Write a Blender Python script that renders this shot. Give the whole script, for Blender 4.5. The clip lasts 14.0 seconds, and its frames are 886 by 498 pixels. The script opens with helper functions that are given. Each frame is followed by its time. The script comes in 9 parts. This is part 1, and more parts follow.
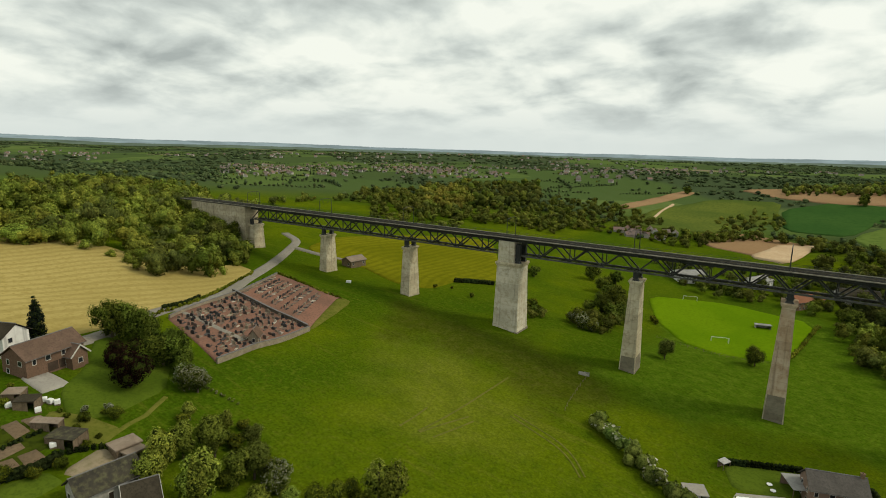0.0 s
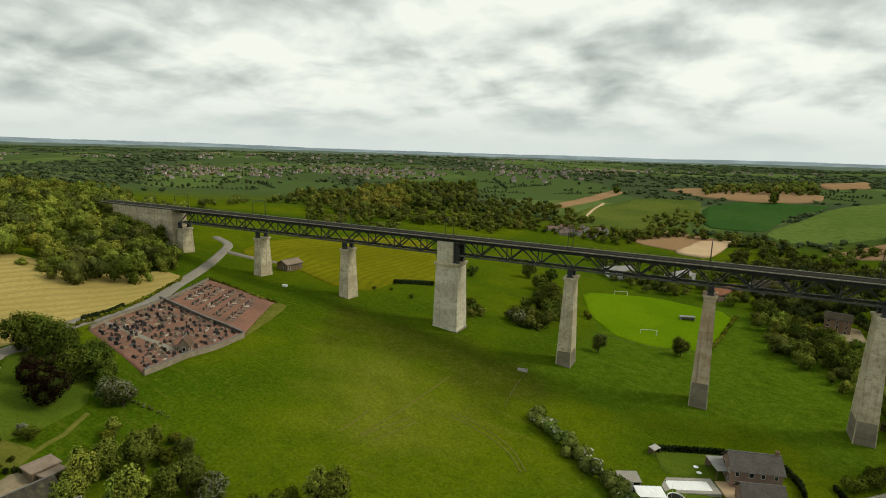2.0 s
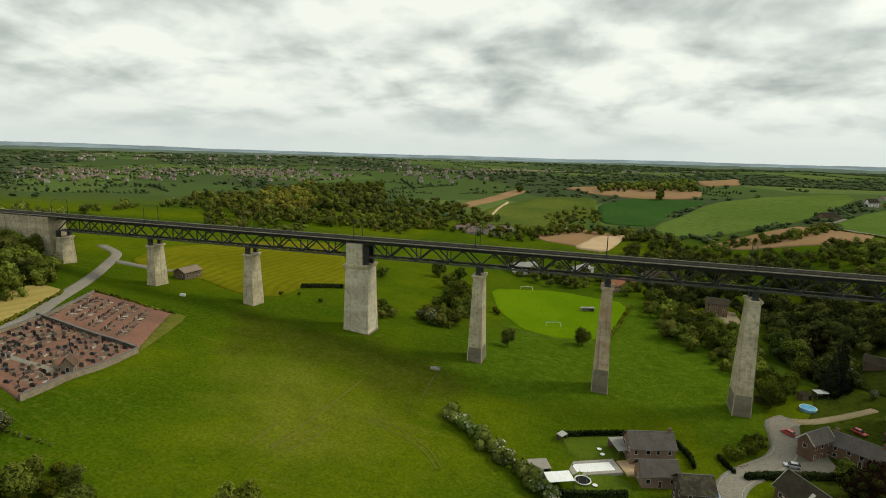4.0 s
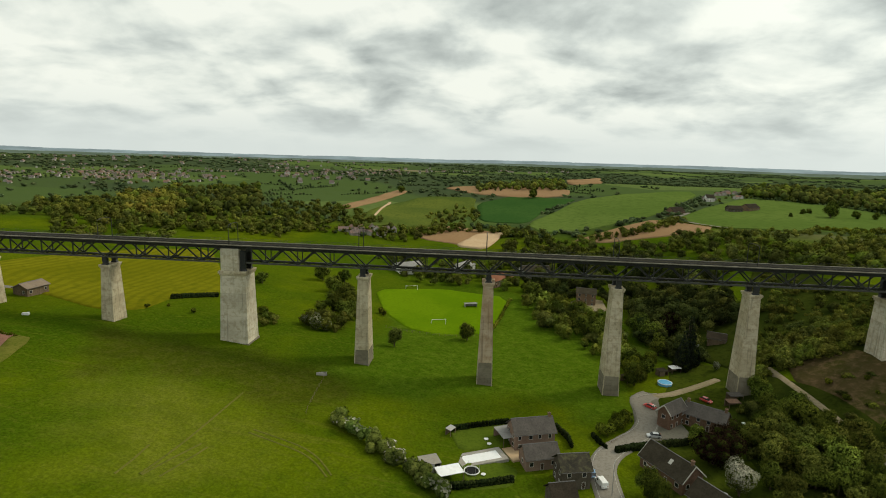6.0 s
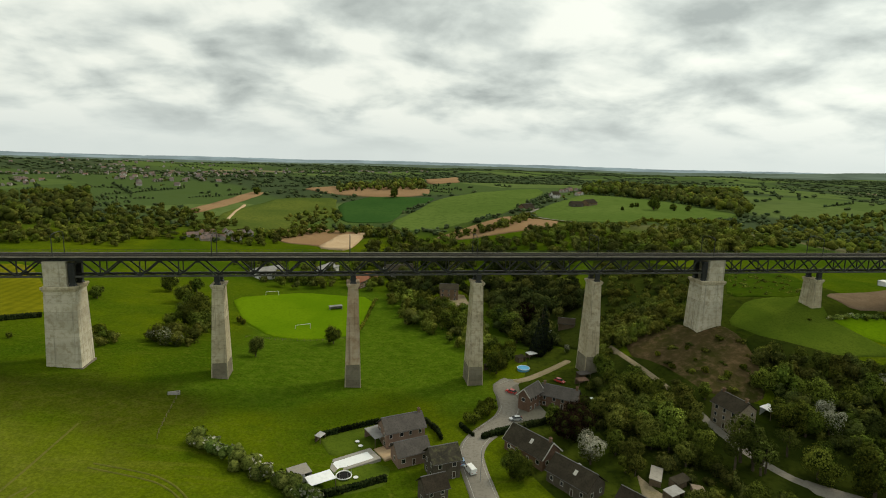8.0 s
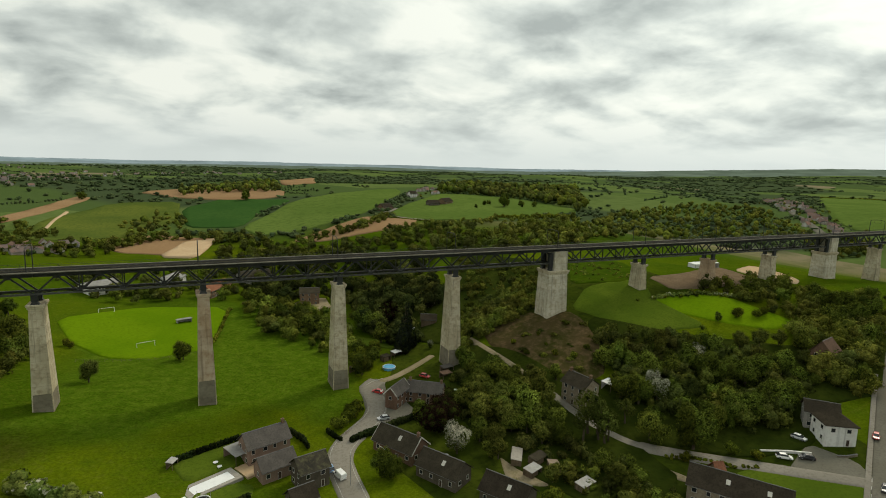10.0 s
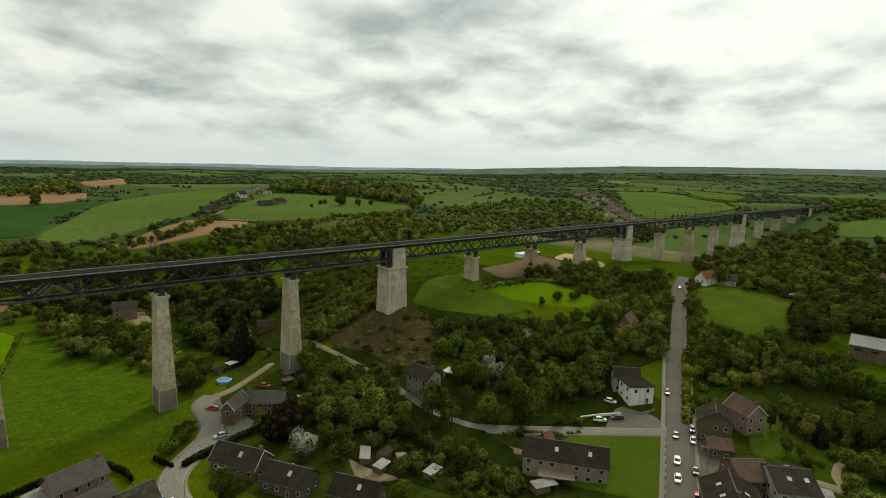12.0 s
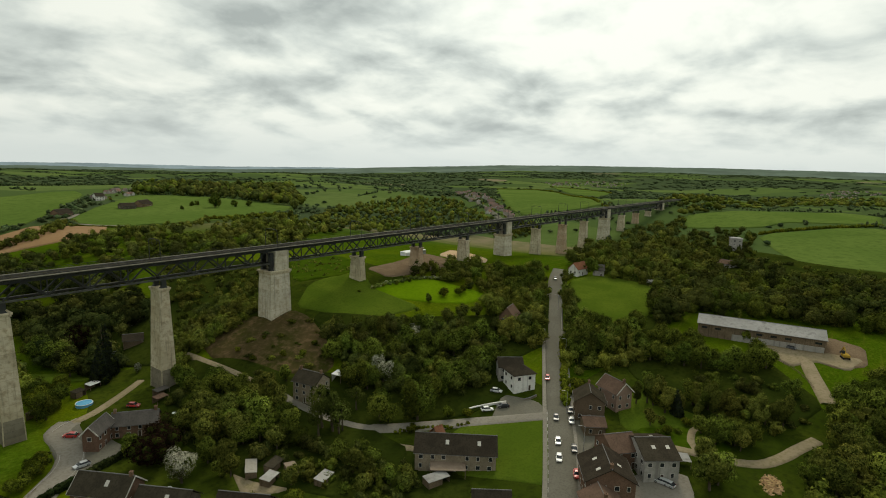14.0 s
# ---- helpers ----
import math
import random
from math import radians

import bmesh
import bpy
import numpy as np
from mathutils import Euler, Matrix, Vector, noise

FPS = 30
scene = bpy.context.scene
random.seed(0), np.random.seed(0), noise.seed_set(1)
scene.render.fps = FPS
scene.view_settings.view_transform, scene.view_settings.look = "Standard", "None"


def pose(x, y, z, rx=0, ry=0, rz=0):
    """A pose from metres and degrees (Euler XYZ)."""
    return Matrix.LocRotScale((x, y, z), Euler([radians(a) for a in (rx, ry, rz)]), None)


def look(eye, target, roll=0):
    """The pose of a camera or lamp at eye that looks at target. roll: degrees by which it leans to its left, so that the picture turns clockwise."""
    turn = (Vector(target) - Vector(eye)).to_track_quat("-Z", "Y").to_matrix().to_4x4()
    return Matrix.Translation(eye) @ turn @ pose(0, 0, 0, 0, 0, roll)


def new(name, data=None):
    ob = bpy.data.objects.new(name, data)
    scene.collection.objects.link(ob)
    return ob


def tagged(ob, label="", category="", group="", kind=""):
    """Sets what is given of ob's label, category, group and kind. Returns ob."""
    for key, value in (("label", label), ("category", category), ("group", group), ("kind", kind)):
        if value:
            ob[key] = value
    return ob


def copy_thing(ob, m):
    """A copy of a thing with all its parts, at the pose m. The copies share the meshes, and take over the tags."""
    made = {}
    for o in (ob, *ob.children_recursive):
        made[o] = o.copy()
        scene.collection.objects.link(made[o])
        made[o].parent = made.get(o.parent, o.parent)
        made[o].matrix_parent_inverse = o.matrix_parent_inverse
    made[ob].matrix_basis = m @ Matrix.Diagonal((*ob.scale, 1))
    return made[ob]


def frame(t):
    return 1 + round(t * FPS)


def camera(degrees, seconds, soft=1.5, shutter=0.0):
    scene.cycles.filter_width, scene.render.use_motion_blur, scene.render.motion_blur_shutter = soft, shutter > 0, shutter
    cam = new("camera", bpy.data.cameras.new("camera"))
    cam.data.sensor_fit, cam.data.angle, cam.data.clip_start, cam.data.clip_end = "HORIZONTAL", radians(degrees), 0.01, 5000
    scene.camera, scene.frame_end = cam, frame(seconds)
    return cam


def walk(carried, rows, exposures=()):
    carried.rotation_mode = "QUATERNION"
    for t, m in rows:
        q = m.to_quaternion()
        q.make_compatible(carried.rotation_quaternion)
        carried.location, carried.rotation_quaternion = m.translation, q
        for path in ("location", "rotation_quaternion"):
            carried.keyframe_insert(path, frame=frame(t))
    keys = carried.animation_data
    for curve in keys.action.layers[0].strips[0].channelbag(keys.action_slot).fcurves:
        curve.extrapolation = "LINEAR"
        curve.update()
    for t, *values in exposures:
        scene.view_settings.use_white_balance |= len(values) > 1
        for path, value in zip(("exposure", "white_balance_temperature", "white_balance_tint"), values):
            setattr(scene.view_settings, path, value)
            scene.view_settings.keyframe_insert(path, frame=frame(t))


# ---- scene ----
# ---- camera: a drone hovering beside the viaduct, turning to its right ----
cam = camera(77.25, 14.0, soft=1.0)
EYE = (93.3, -199.2, 92.4)
TURNS = [
    (0.0, 79.02, -1.31, 32.32), (0.5, 79.08, -1.40, 31.02), (1.0, 79.12, -1.42, 29.43),
    (1.5, 79.20, -1.41, 27.78), (2.0, 79.26, -1.49, 25.91), (2.5, 79.35, -1.46, 23.51),
    (5.0, 79.76, -1.62, 10.74), (5.5, 79.88, -1.65, 7.39), (6.0, 79.96, -1.72, 4.30),
    (6.5, 80.06, -1.75, 0.85), (7.0, 80.16, -1.80, -2.47), (7.5, 80.29, -1.87, -6.34),
    (8.0, 80.39, -1.83, -9.93), (10.5, 80.93, -1.73, -28.39), (11.0, 80.99, -1.73, -32.43),
    (11.5, 81.08, -1.73, -36.70), (12.0, 81.19, -1.69, -41.24), (12.5, 81.28, -1.68, -44.96),
    (13.0, 81.33, -1.64, -48.42), (13.5, 81.40, -1.60, -50.99), (14.0, 81.44, -1.68, -53.14),
]
walk(cam, [(t, pose(*EYE, rx, ry, rz)) for t, rx, ry, rz in TURNS],
     exposures=[(0.0, -0.02, 6500, 7), (8.0, -0.05, 6500, 7), (14.0, -0.15, 6500, 7)])

# ---- overcast sky with a broken cloud layer, and a veiled sun ----
SUN_EL, SUN_AZ = 42.0, 64.0      # degrees; azimuth from +y towards +x
sx = math.sin(radians(SUN_AZ)) * math.cos(radians(SUN_EL))
sy = math.cos(radians(SUN_AZ)) * math.cos(radians(SUN_EL))
world = bpy.data.worlds.new("sky")
scene.world = world
world.use_nodes = True


class Net:
    """Short-hand for node trees."""

    def __init__(self, tree):
        self.t = tree

    def n(self, kind, **kw):
        node = self.t.nodes.new(kind)
        for key, val in kw.items():
            if key == "op":
                node.operation = val
            elif key == "blend":
                node.blend_type = val
            elif key == "dtype":
                node.data_type = val
        return node

    def put(self, sock, val):
        if isinstance(val, bpy.types.NodeSocket):
            self.t.links.new(val, sock)
        elif isinstance(val, (tuple, list)) and len(val) == 3 and sock.type == "RGBA":
            sock.default_value = (*val, 1.0)
        else:
            sock.default_value = val

    def math(self, op, a, b=0.0, c=None, clamp=False):
        m = self.n("ShaderNodeMath", op=op)
        m.use_clamp = clamp
        self.put(m.inputs[0], a)
        self.put(m.inputs[1], b)
        if c is not None:
            self.put(m.inputs[2], c)
        return m.outputs[0]

    def noise(self, vec, scale, detail=3.0, rough=0.55, dist=0.0, out=0):
        m = self.n("ShaderNodeTexNoise")
        if vec is not None:
            self.put(m.inputs["Vector"], vec)
        m.inputs["Scale"].default_value = scale
        m.inputs["Detail"].default_value = detail
        m.inputs["Roughness"].default_value = rough
        m.inputs["Distortion"].default_value = dist
        return m.outputs[out]

    def ramp(self, fac, stops):
        m = self.n("ShaderNodeValToRGB")
        self.put(m.inputs[0], fac)
        els = m.color_ramp.elements
        for i, (pos, col) in enumerate(stops):
            e = els[i] if i < 2 else els.new(pos)
            e.position = pos
            e.color = (*col, 1.0) if isinstance(col, (tuple, list)) else (col, col, col, 1.0)
        return m.outputs[0]

    def mix(self, fac, a, b, blend="MIX"):
        m = self.n("ShaderNodeMix", dtype="RGBA", blend=blend)
        self.put(m.inputs[0], fac)
        self.put(m.inputs[6], a)
        self.put(m.inputs[7], b)
        return m.outputs[2]

    def step(self, val, lo, hi):
        m = self.n("ShaderNodeMapRange")
        m.interpolation_type = "SMOOTHSTEP"
        self.put(m.inputs[0], val)
        m.inputs[1].default_value, m.inputs[2].default_value = lo, hi
        return m.outputs[0]


CLOUDS = [(3, 13.8, 14, 3.4, 0.19), (-5, 12.0, 9, 2.2, 0.13), (31, 12.3, 8, 2.4, 0.15), (41, 13.5, 7, 2.0, 0.10), (49.5, 10.8, 8, 1.9, 0.15),
          (42, 14.0, 8, 2.0, 0.08), (-21, 10.5, 7, 1.6, 0.07), (-36, 13.0, 11, 2.0, 0.08), (-61, 7.5, 15, 1.6, 0.07), (-45, 6.0, 12, 1.0, 0.05),
          (64, 5.6, 6, 1.1, 0.09), (76, 13.5, 9, 2.4, 0.10), (80, 10.4, 5, 1.3, 0.08), (86, 5.6, 14, 1.1, 0.07), (20, 7.0, 12, 0.9, 0.05), (-15, 6.4, 9, 0.8, 0.05)]


def build_sky():
    w = Net(world.node_tree)
    world.node_tree.nodes.clear()
    tc = w.n("ShaderNodeTexCoord")
    sep = w.n("ShaderNodeSeparateXYZ")
    w.put(sep.inputs[0], tc.outputs["Generated"])
    up = w.math("MAXIMUM", sep.outputs[2], 0.0)
    den = w.math("ADD", up, 0.30)
    flat = w.n("ShaderNodeCombineXYZ")
    w.put(flat.inputs[0], w.math("DIVIDE", sep.outputs[0], den))
    w.put(flat.inputs[1], w.math("DIVIDE", sep.outputs[1], den))
    w.put(flat.inputs[2], 5.3)

    def thickness(vec):
        broad = w.noise(vec, 1.1, 2.0, 0.45, 0.0)
        lump = w.noise(vec, 2.9, 7.0, 0.5, 0.2)
        return w.math("ADD", w.math("MULTIPLY", broad, 0.40), w.math("MULTIPLY", lump, 0.60))

    dens = thickness(flat.outputs[0])
    # the larger clouds, by bearing and height in degrees, with ragged outlines
    spot = w.n("ShaderNodeCombineXYZ")
    w.put(spot.inputs[0], w.math("MULTIPLY", w.math("ARCTAN2", sep.outputs[0], sep.outputs[1]), 57.3))
    w.put(spot.inputs[1], w.math("MULTIPLY", w.math("ARCSINE", sep.outputs[2]), 57.3))
    stir = w.n("ShaderNodeVectorMath", op="MULTIPLY_ADD")
    w.put(stir.inputs[0], w.noise(flat.outputs[0], 4.6, 5.0, 0.55, 0.0, 1))
    stir.inputs[1].default_value = (9.0, 3.2, 0.0)
    w.put(stir.inputs[2], spot.outputs[0])
    heavy = None
    for bearing, high, wide, tall, load in CLOUDS:
        off = w.n("ShaderNodeVectorMath", op="MULTIPLY_ADD")
        w.put(off.inputs[0], stir.outputs[0])
        off.inputs[1].default_value = (1.0 / wide, 1.0 / tall, 0.0)
        off.inputs[2].default_value = (-(bearing + 4.5) / wide, -(high + 1.6) / tall, 0.0)
        far_ = w.n("ShaderNodeVectorMath", op="LENGTH")
        w.put(far_.inputs[0], off.outputs[0])
        one = w.math("MULTIPLY", w.math("SUBTRACT", 1.0, w.step(far_.outputs["Value"], 0.0, 1.3)), load)
        heavy = one if heavy is None else w.math("MAXIMUM", heavy, one)
    # bright upper rims and grey undersides: thickness compared with that a little further out
    out_ = w.n("ShaderNodeVectorMath", op="MULTIPLY")
    w.put(out_.inputs[0], flat.outputs[0])
    out_.inputs[1].default_value = (1.07, 1.07, 1.0)
    rim = w.math("SUBTRACT", dens, thickness(out_.outputs[0]))
    shade = w.math("ADD", w.math("ADD", w.math("MULTIPLY_ADD", dens, 1.0, -0.03), w.math("MULTIPLY", rim, 0.55)), heavy)
    cloud = w.ramp(shade, [(0.39, (1.00, 1.015, 0.925)), (0.47, (0.86, 0.895, 0.825)),
                           (0.545, (0.68, 0.725, 0.685)), (0.68, (0.42, 0.46, 0.445))])
    # thin bright haze along the horizon
    haze = w.step(up, -0.02, 0.10)
    # the cloud glows towards the veiled sun
    aim = w.n("ShaderNodeVectorMath", op="DOT_PRODUCT")
    w.put(aim.inputs[0], tc.outputs["Generated"])
    aim.inputs[1].default_value = (sx, sy, math.sin(radians(SUN_EL)))
    glow = w.math("ADD", 0.95, w.math("MULTIPLY", w.math("POWER", w.math("MAXIMUM", aim.outputs["Value"], 0.0), 4.0), 0.34))
    veil0 = w.mix(w.math("MULTIPLY", haze, 0.95), (0.74, 0.79, 0.76), cloud)
    lit = w.n("ShaderNodeVectorMath", op="SCALE")
    w.put(lit.inputs[0], veil0)
    w.put(lit.inputs["Scale"], glow)
    veil = lit.outputs[0]
    sky = w.n("ShaderNodeTexSky")
    sky.sky_type = "NISHITA"
    sky.sun_disc = False
    sky.sun_elevation, sky.sun_rotation = radians(SUN_EL), radians(SUN_AZ)
    blue = w.n("ShaderNodeBackground")
    w.put(blue.inputs[0], sky.outputs[0])
    blue.inputs[1].default_value = 0.10
    grey = w.n("ShaderNodeBackground")
    w.put(grey.inputs[0], veil)
    grey.inputs[1].default_value = 1.0
    cover = w.math("SUBTRACT", 1.0, w.math("MULTIPLY", w.step(dens, 0.27, 0.24), 0.5))
    both = w.n("ShaderNodeMixShader")
    w.put(both.inputs[0], cover)
    w.put(both.inputs[1], blue.outputs[0])
    w.put(both.inputs[2], grey.outputs[0])
    out = w.n("ShaderNodeOutputWorld")
    w.put(out.inputs[0], both.outputs[0])


build_sky()
sun = new("sun", bpy.data.lights.new("sun", "SUN"))
sun.data.energy, sun.data.angle, sun.data.color = 2.0, radians(14), (1.0, 0.90, 0.72)
sun.matrix_world = look((sx * 900, sy * 900, math.sin(radians(SUN_EL)) * 900), (0, 0, 0))

# ---- materials ----
def surf(name, a, b, c, big=0.05, small=1.5, rough=0.9, bump=0.3, metal=0.0, vary=0.0, spec=0.0, dist=0.15, streak=None, rows=None, lifts=None):
    """A weathered surface: colours a and b blend in broad patches, c breaks in finely. streak: scale of vertical run-off stains.
    lifts: height of the pours in cast concrete, with a dark joint between them."""
    m = bpy.data.materials.new(name)
    m.use_nodes = True
    w = Net(m.node_tree)
    bsdf = m.node_tree.nodes["Principled BSDF"]
    pos = w.n("ShaderNodeNewGeometry").outputs["Position"]
    broad = w.noise(pos, big, 4.0, 0.55, 0.3)
    fine = w.noise(pos, small, 3.0, 0.65)
    col = w.mix(w.step(broad, 0.36, 0.64), a, b)
    col = w.mix(w.math("MULTIPLY", w.step(fine, 0.42, 0.72), 0.75), col, c)
    if streak:
        sc = w.n("ShaderNodeMapping")
        w.put(sc.inputs[0], pos)
        sc.inputs["Scale"].default_value = (streak, streak, streak * 0.035)
        run = w.noise(sc.outputs[0], 1.0, 3.0, 0.6)
        dark = tuple(v * 0.45 for v in a)
        col = w.mix(w.math("MULTIPLY", w.step(run, 0.52, 0.74), 0.7), col, dark)
    if lifts:
        lv = w.n("ShaderNodeSeparateXYZ")
        w.put(lv.inputs[0], pos)
        ht = w.math("ADD", lv.outputs[2], w.math("MULTIPLY", broad, 0.25))
        turn = w.math("FRACT", w.math("DIVIDE", ht, lifts), 0.0)
        pour = w.n("ShaderNodeTexWhiteNoise")
        pour.noise_dimensions = "1D"
        w.put(pour.inputs["W"], w.math("FLOOR", w.math("DIVIDE", ht, lifts), 0.0))
        tint = w.n("ShaderNodeHueSaturation")
        w.put(tint.inputs["Value"], w.math("ADD", 0.90, w.math("MULTIPLY", pour.outputs["Value"], 0.2)))
        w.put(tint.inputs["Color"], col)
        col = w.mix(w.math("MULTIPLY", w.step(turn, 0.93, 0.97), 0.35), tint.outputs[0], tuple(v * 0.5 for v in a))
    if rows:
        wv = w.n("ShaderNodeTexWave")
        wv.wave_profile = "SIN"
        w.put(wv.inputs["Vector"], pos)
        wv.inputs["Scale"].default_value = rows
        wv.inputs["Distortion"].default_value = 26.0
        wv.inputs["Detail"].default_value = 1.0
        wv.inputs["Detail Scale"].default_value = 0.22
        col = w.mix(w.math("MULTIPLY", w.step(wv.outputs["Fac"], 0.35, 0.85), 0.38), col, tuple(v * 0.85 for v in c))
    if vary:
        rnd = w.n("ShaderNodeObjectInfo").outputs["Random"]
        hsv = w.n("ShaderNodeHueSaturation")
        w.put(hsv.inputs["Value"], w.math("ADD", 1.0 - vary, w.math("MULTIPLY", rnd, 2 * vary)))
        w.put(hsv.inputs["Hue"], w.math("ADD", 0.5 - vary * 0.07, w.math("MULTIPLY", rnd, vary * 0.14)))
        w.put(hsv.inputs["Color"], col)
        col = hsv.outputs[0]
    w.put(bsdf.inputs["Base Color"], col)
    bsdf.inputs["Roughness"].default_value = rough
    bsdf.inputs["Metallic"].default_value = metal
    bsdf.inputs["Specular IOR Level"].default_value = spec
    if bump:
        bp = w.n("ShaderNodeBump")
        bp.inputs["Strength"].default_value = bump
        bp.inputs["Distance"].default_value = dist
        w.put(bp.inputs["Height"], fine)
        w.put(bsdf.inputs["Normal"], bp.outputs[0])
    return m


M = {}
M["meadow"] = surf("meadow_grass", (0.066, 0.092, 0.018), (0.100, 0.120, 0.022), (0.048, 0.070, 0.014), 0.014, 0.35, 0.95, 0.5, dist=0.4)
# mown grass, its green brightened to stand for sunshine on it
M["pitch"] = surf("sunlit_mown_grass", (0.082, 0.150, 0.003), (0.105, 0.175, 0.004), (0.068, 0.120, 0.003), 0.03, 0.8, 0.95, 0.2)
M["lawn"] = surf("lawn_grass", (0.056, 0.088, 0.008), (0.078, 0.110, 0.011), (0.041, 0.065, 0.007), 0.06, 1.2, 0.95, 0.3)
M["lush"] = surf("lush_grass", (0.030, 0.057, 0.003), (0.046, 0.074, 0.004), (0.020, 0.038, 0.002), 0.03, 0.3, 0.95, 0.5, dist=0.4)
M["deepgreen"] = surf("young_crop", (0.030, 0.072, 0.016), (0.040, 0.086, 0.019), (0.025, 0.060, 0.014), 0.008, 0.2, 0.95, 0.2)
M["pasture"] = surf("pasture_grass", (0.076, 0.118, 0.023), (0.098, 0.140, 0.030), (0.058, 0.092, 0.018), 0.008, 0.15, 0.95, 0.3)
M["olive"] = surf("rough_pasture", (0.12, 0.118, 0.005), (0.15, 0.142, 0.007), (0.085, 0.095, 0.005), 0.02, 0.3, 0.95, 0.4, rows=0.06)
M["rough"] = surf("village_rough_grass", (0.026, 0.040, 0.004), (0.042, 0.056, 0.006), (0.016, 0.022, 0.004), 0.05, 0.5, 0.95, 0.5, dist=0.4)
M["bed"] = surf("dug_garden_beds", (0.14, 0.10, 0.062), (0.17, 0.125, 0.08), (0.10, 0.072, 0.045), 0.15, 1.5, 0.95, 0.5)
M["worn"] = surf("worn_grass", (0.100, 0.106, 0.018), (0.125, 0.122, 0.024), (0.066, 0.082, 0.010), 0.2, 1.0, 0.95, 0.2)
# ground below trees and shrubs, with their shade painted into the colour
M["scrub"] = surf("shaded_woodland_floor", (0.018, 0.027, 0.004), (0.032, 0.042, 0.006), (0.013, 0.018, 0.003), 0.05, 0.5, 0.95, 0.6, dist=0.6)
M["straw"] = surf("cut_hay", (0.30, 0.235, 0.075), (0.36, 0.285, 0.10), (0.25, 0.19, 0.055), 0.012, 0.6, 0.95, 0.4, rows=0.055)
M["soil"] = surf("ploughed_soil", (0.23, 0.145, 0.075), (0.27, 0.175, 0.095), (0.20, 0.12, 0.06), 0.01, 0.5, 0.95, 0.4)
M["sand"] = surf("bare_sand", (0.42, 0.30, 0.18), (0.48, 0.36, 0.23), (0.36, 0.25, 0.14), 0.03, 0.6, 0.95, 0.3)
M["scar"] = surf("bare_slope_earth", (0.062, 0.047, 0.020), (0.036, 0.038, 0.009), (0.118, 0.078, 0.042), 0.06, 0.4, 0.95, 0.9, dist=0.6)
M["asphalt"] = surf("asphalt", (0.128, 0.120, 0.094), (0.152, 0.143, 0.115), (0.102, 0.095, 0.076), 0.05, 1.5, 0.85, 0.2)
M["lane"] = surf("gravel_lane", (0.19, 0.175, 0.145), (0.23, 0.21, 0.175), (0.145, 0.133, 0.108), 0.06, 1.2, 0.9, 0.3)
M["dirt"] = surf("trodden_dirt", (0.22, 0.18, 0.115), (0.26, 0.21, 0.14), (0.14, 0.125, 0.06), 0.08, 0.9, 0.95, 0.4)
M["pave"] = surf("pale_paving", (0.27, 0.25, 0.215), (0.32, 0.30, 0.26), (0.22, 0.20, 0.17), 0.1, 1.5, 0.85, 0.2)
M["redgravel"] = surf("red_gravel", (0.165, 0.092, 0.066), (0.215, 0.112, 0.078), (0.11, 0.068, 0.052), 0.08, 1.3, 0.95, 0.3)
M["concrete"] = surf("weathered_concrete", (0.385, 0.335, 0.228), (0.49, 0.435, 0.315), (0.245, 0.200, 0.122), 0.10, 0.7, 0.9, 0.4, streak=1.1, lifts=2.6)
M["palecon"] = surf("pale_concrete", (0.42, 0.382, 0.290), (0.53, 0.490, 0.385), (0.29, 0.250, 0.165), 0.12, 0.6, 0.9, 0.35, streak=0.9, lifts=2.9)
M["rustcon"] = surf("rust_stained_concrete", (0.36, 0.27, 0.175), (0.44, 0.36, 0.26), (0.28, 0.19, 0.115), 0.10, 0.7, 0.9, 0.3, streak=0.9, lifts=2.6)
M["darkcon"] = surf("dark_base_concrete", (0.165, 0.145, 0.105), (0.20, 0.18, 0.135), (0.13, 0.112, 0.08), 0.15, 0.8, 0.9, 0.35, lifts=2.0)
M["steel"] = surf("dark_painted_steel", (0.014, 0.017, 0.017), (0.022, 0.025, 0.024), (0.036, 0.031, 0.024), 0.3, 1.2, 0.6, 0.1, spec=0.3)
M["chord"] = surf("weathered_grey_steel", (0.062, 0.064, 0.056), (0.085, 0.086, 0.074), (0.04, 0.037, 0.03), 0.3, 1.2, 0.7, 0.1, spec=0.2)
M["deck"] = surf("weathered_deck_edge", (0.030, 0.030, 0.024), (0.042, 0.041, 0.033), (0.022, 0.022, 0.018), 0.2, 1.0, 0.8, 0.2)
M["ballast"] = surf("track_ballast", (0.040, 0.037, 0.027), (0.056, 0.051, 0.038), (0.028, 0.025, 0.019), 0.2, 3.0, 0.95, 0.6)
M["ledge"] = surf("pale_deck_ledge", (0.19, 0.18, 0.145), (0.24, 0.225, 0.185), (0.13, 0.12, 0.095), 0.2, 1.0, 0.85, 0.2)


# ---- mesh helpers ----
def mesh_of(name, verts, faces, mats, idx=None, smooth=False):
    me = bpy.data.meshes.new(name)
    me.from_pydata(verts, [], faces)
    for q in (mats if isinstance(mats, (list, tuple)) else [mats]):
        me.materials.append(q)
    if idx is not None:
        me.polygons.foreach_set("material_index", idx)
    if smooth:
        me.polygons.foreach_set("use_smooth", [True] * len(me.polygons))
    me.update()
    return me


def part(name, bm, material, parent=None, label="", smooth=False):
    """Links a bmesh as one mesh object under a thing or a part."""
    me = bpy.data.meshes.new(name)
    bm.normal_update()
    bm.to_mesh(me)
    bm.free()
    me.materials.append(material)
    if smooth:
        me.polygons.foreach_set("use_smooth", [True] * len(me.polygons))
    ob = new(name, me)
    if parent is not None:
        ob.parent = parent
    if label:
        ob["label"] = label
    return ob


def share(name, me, parent, m):
    ob = new(name, me)
    ob.parent = parent
    ob.matrix_basis = m
    return ob


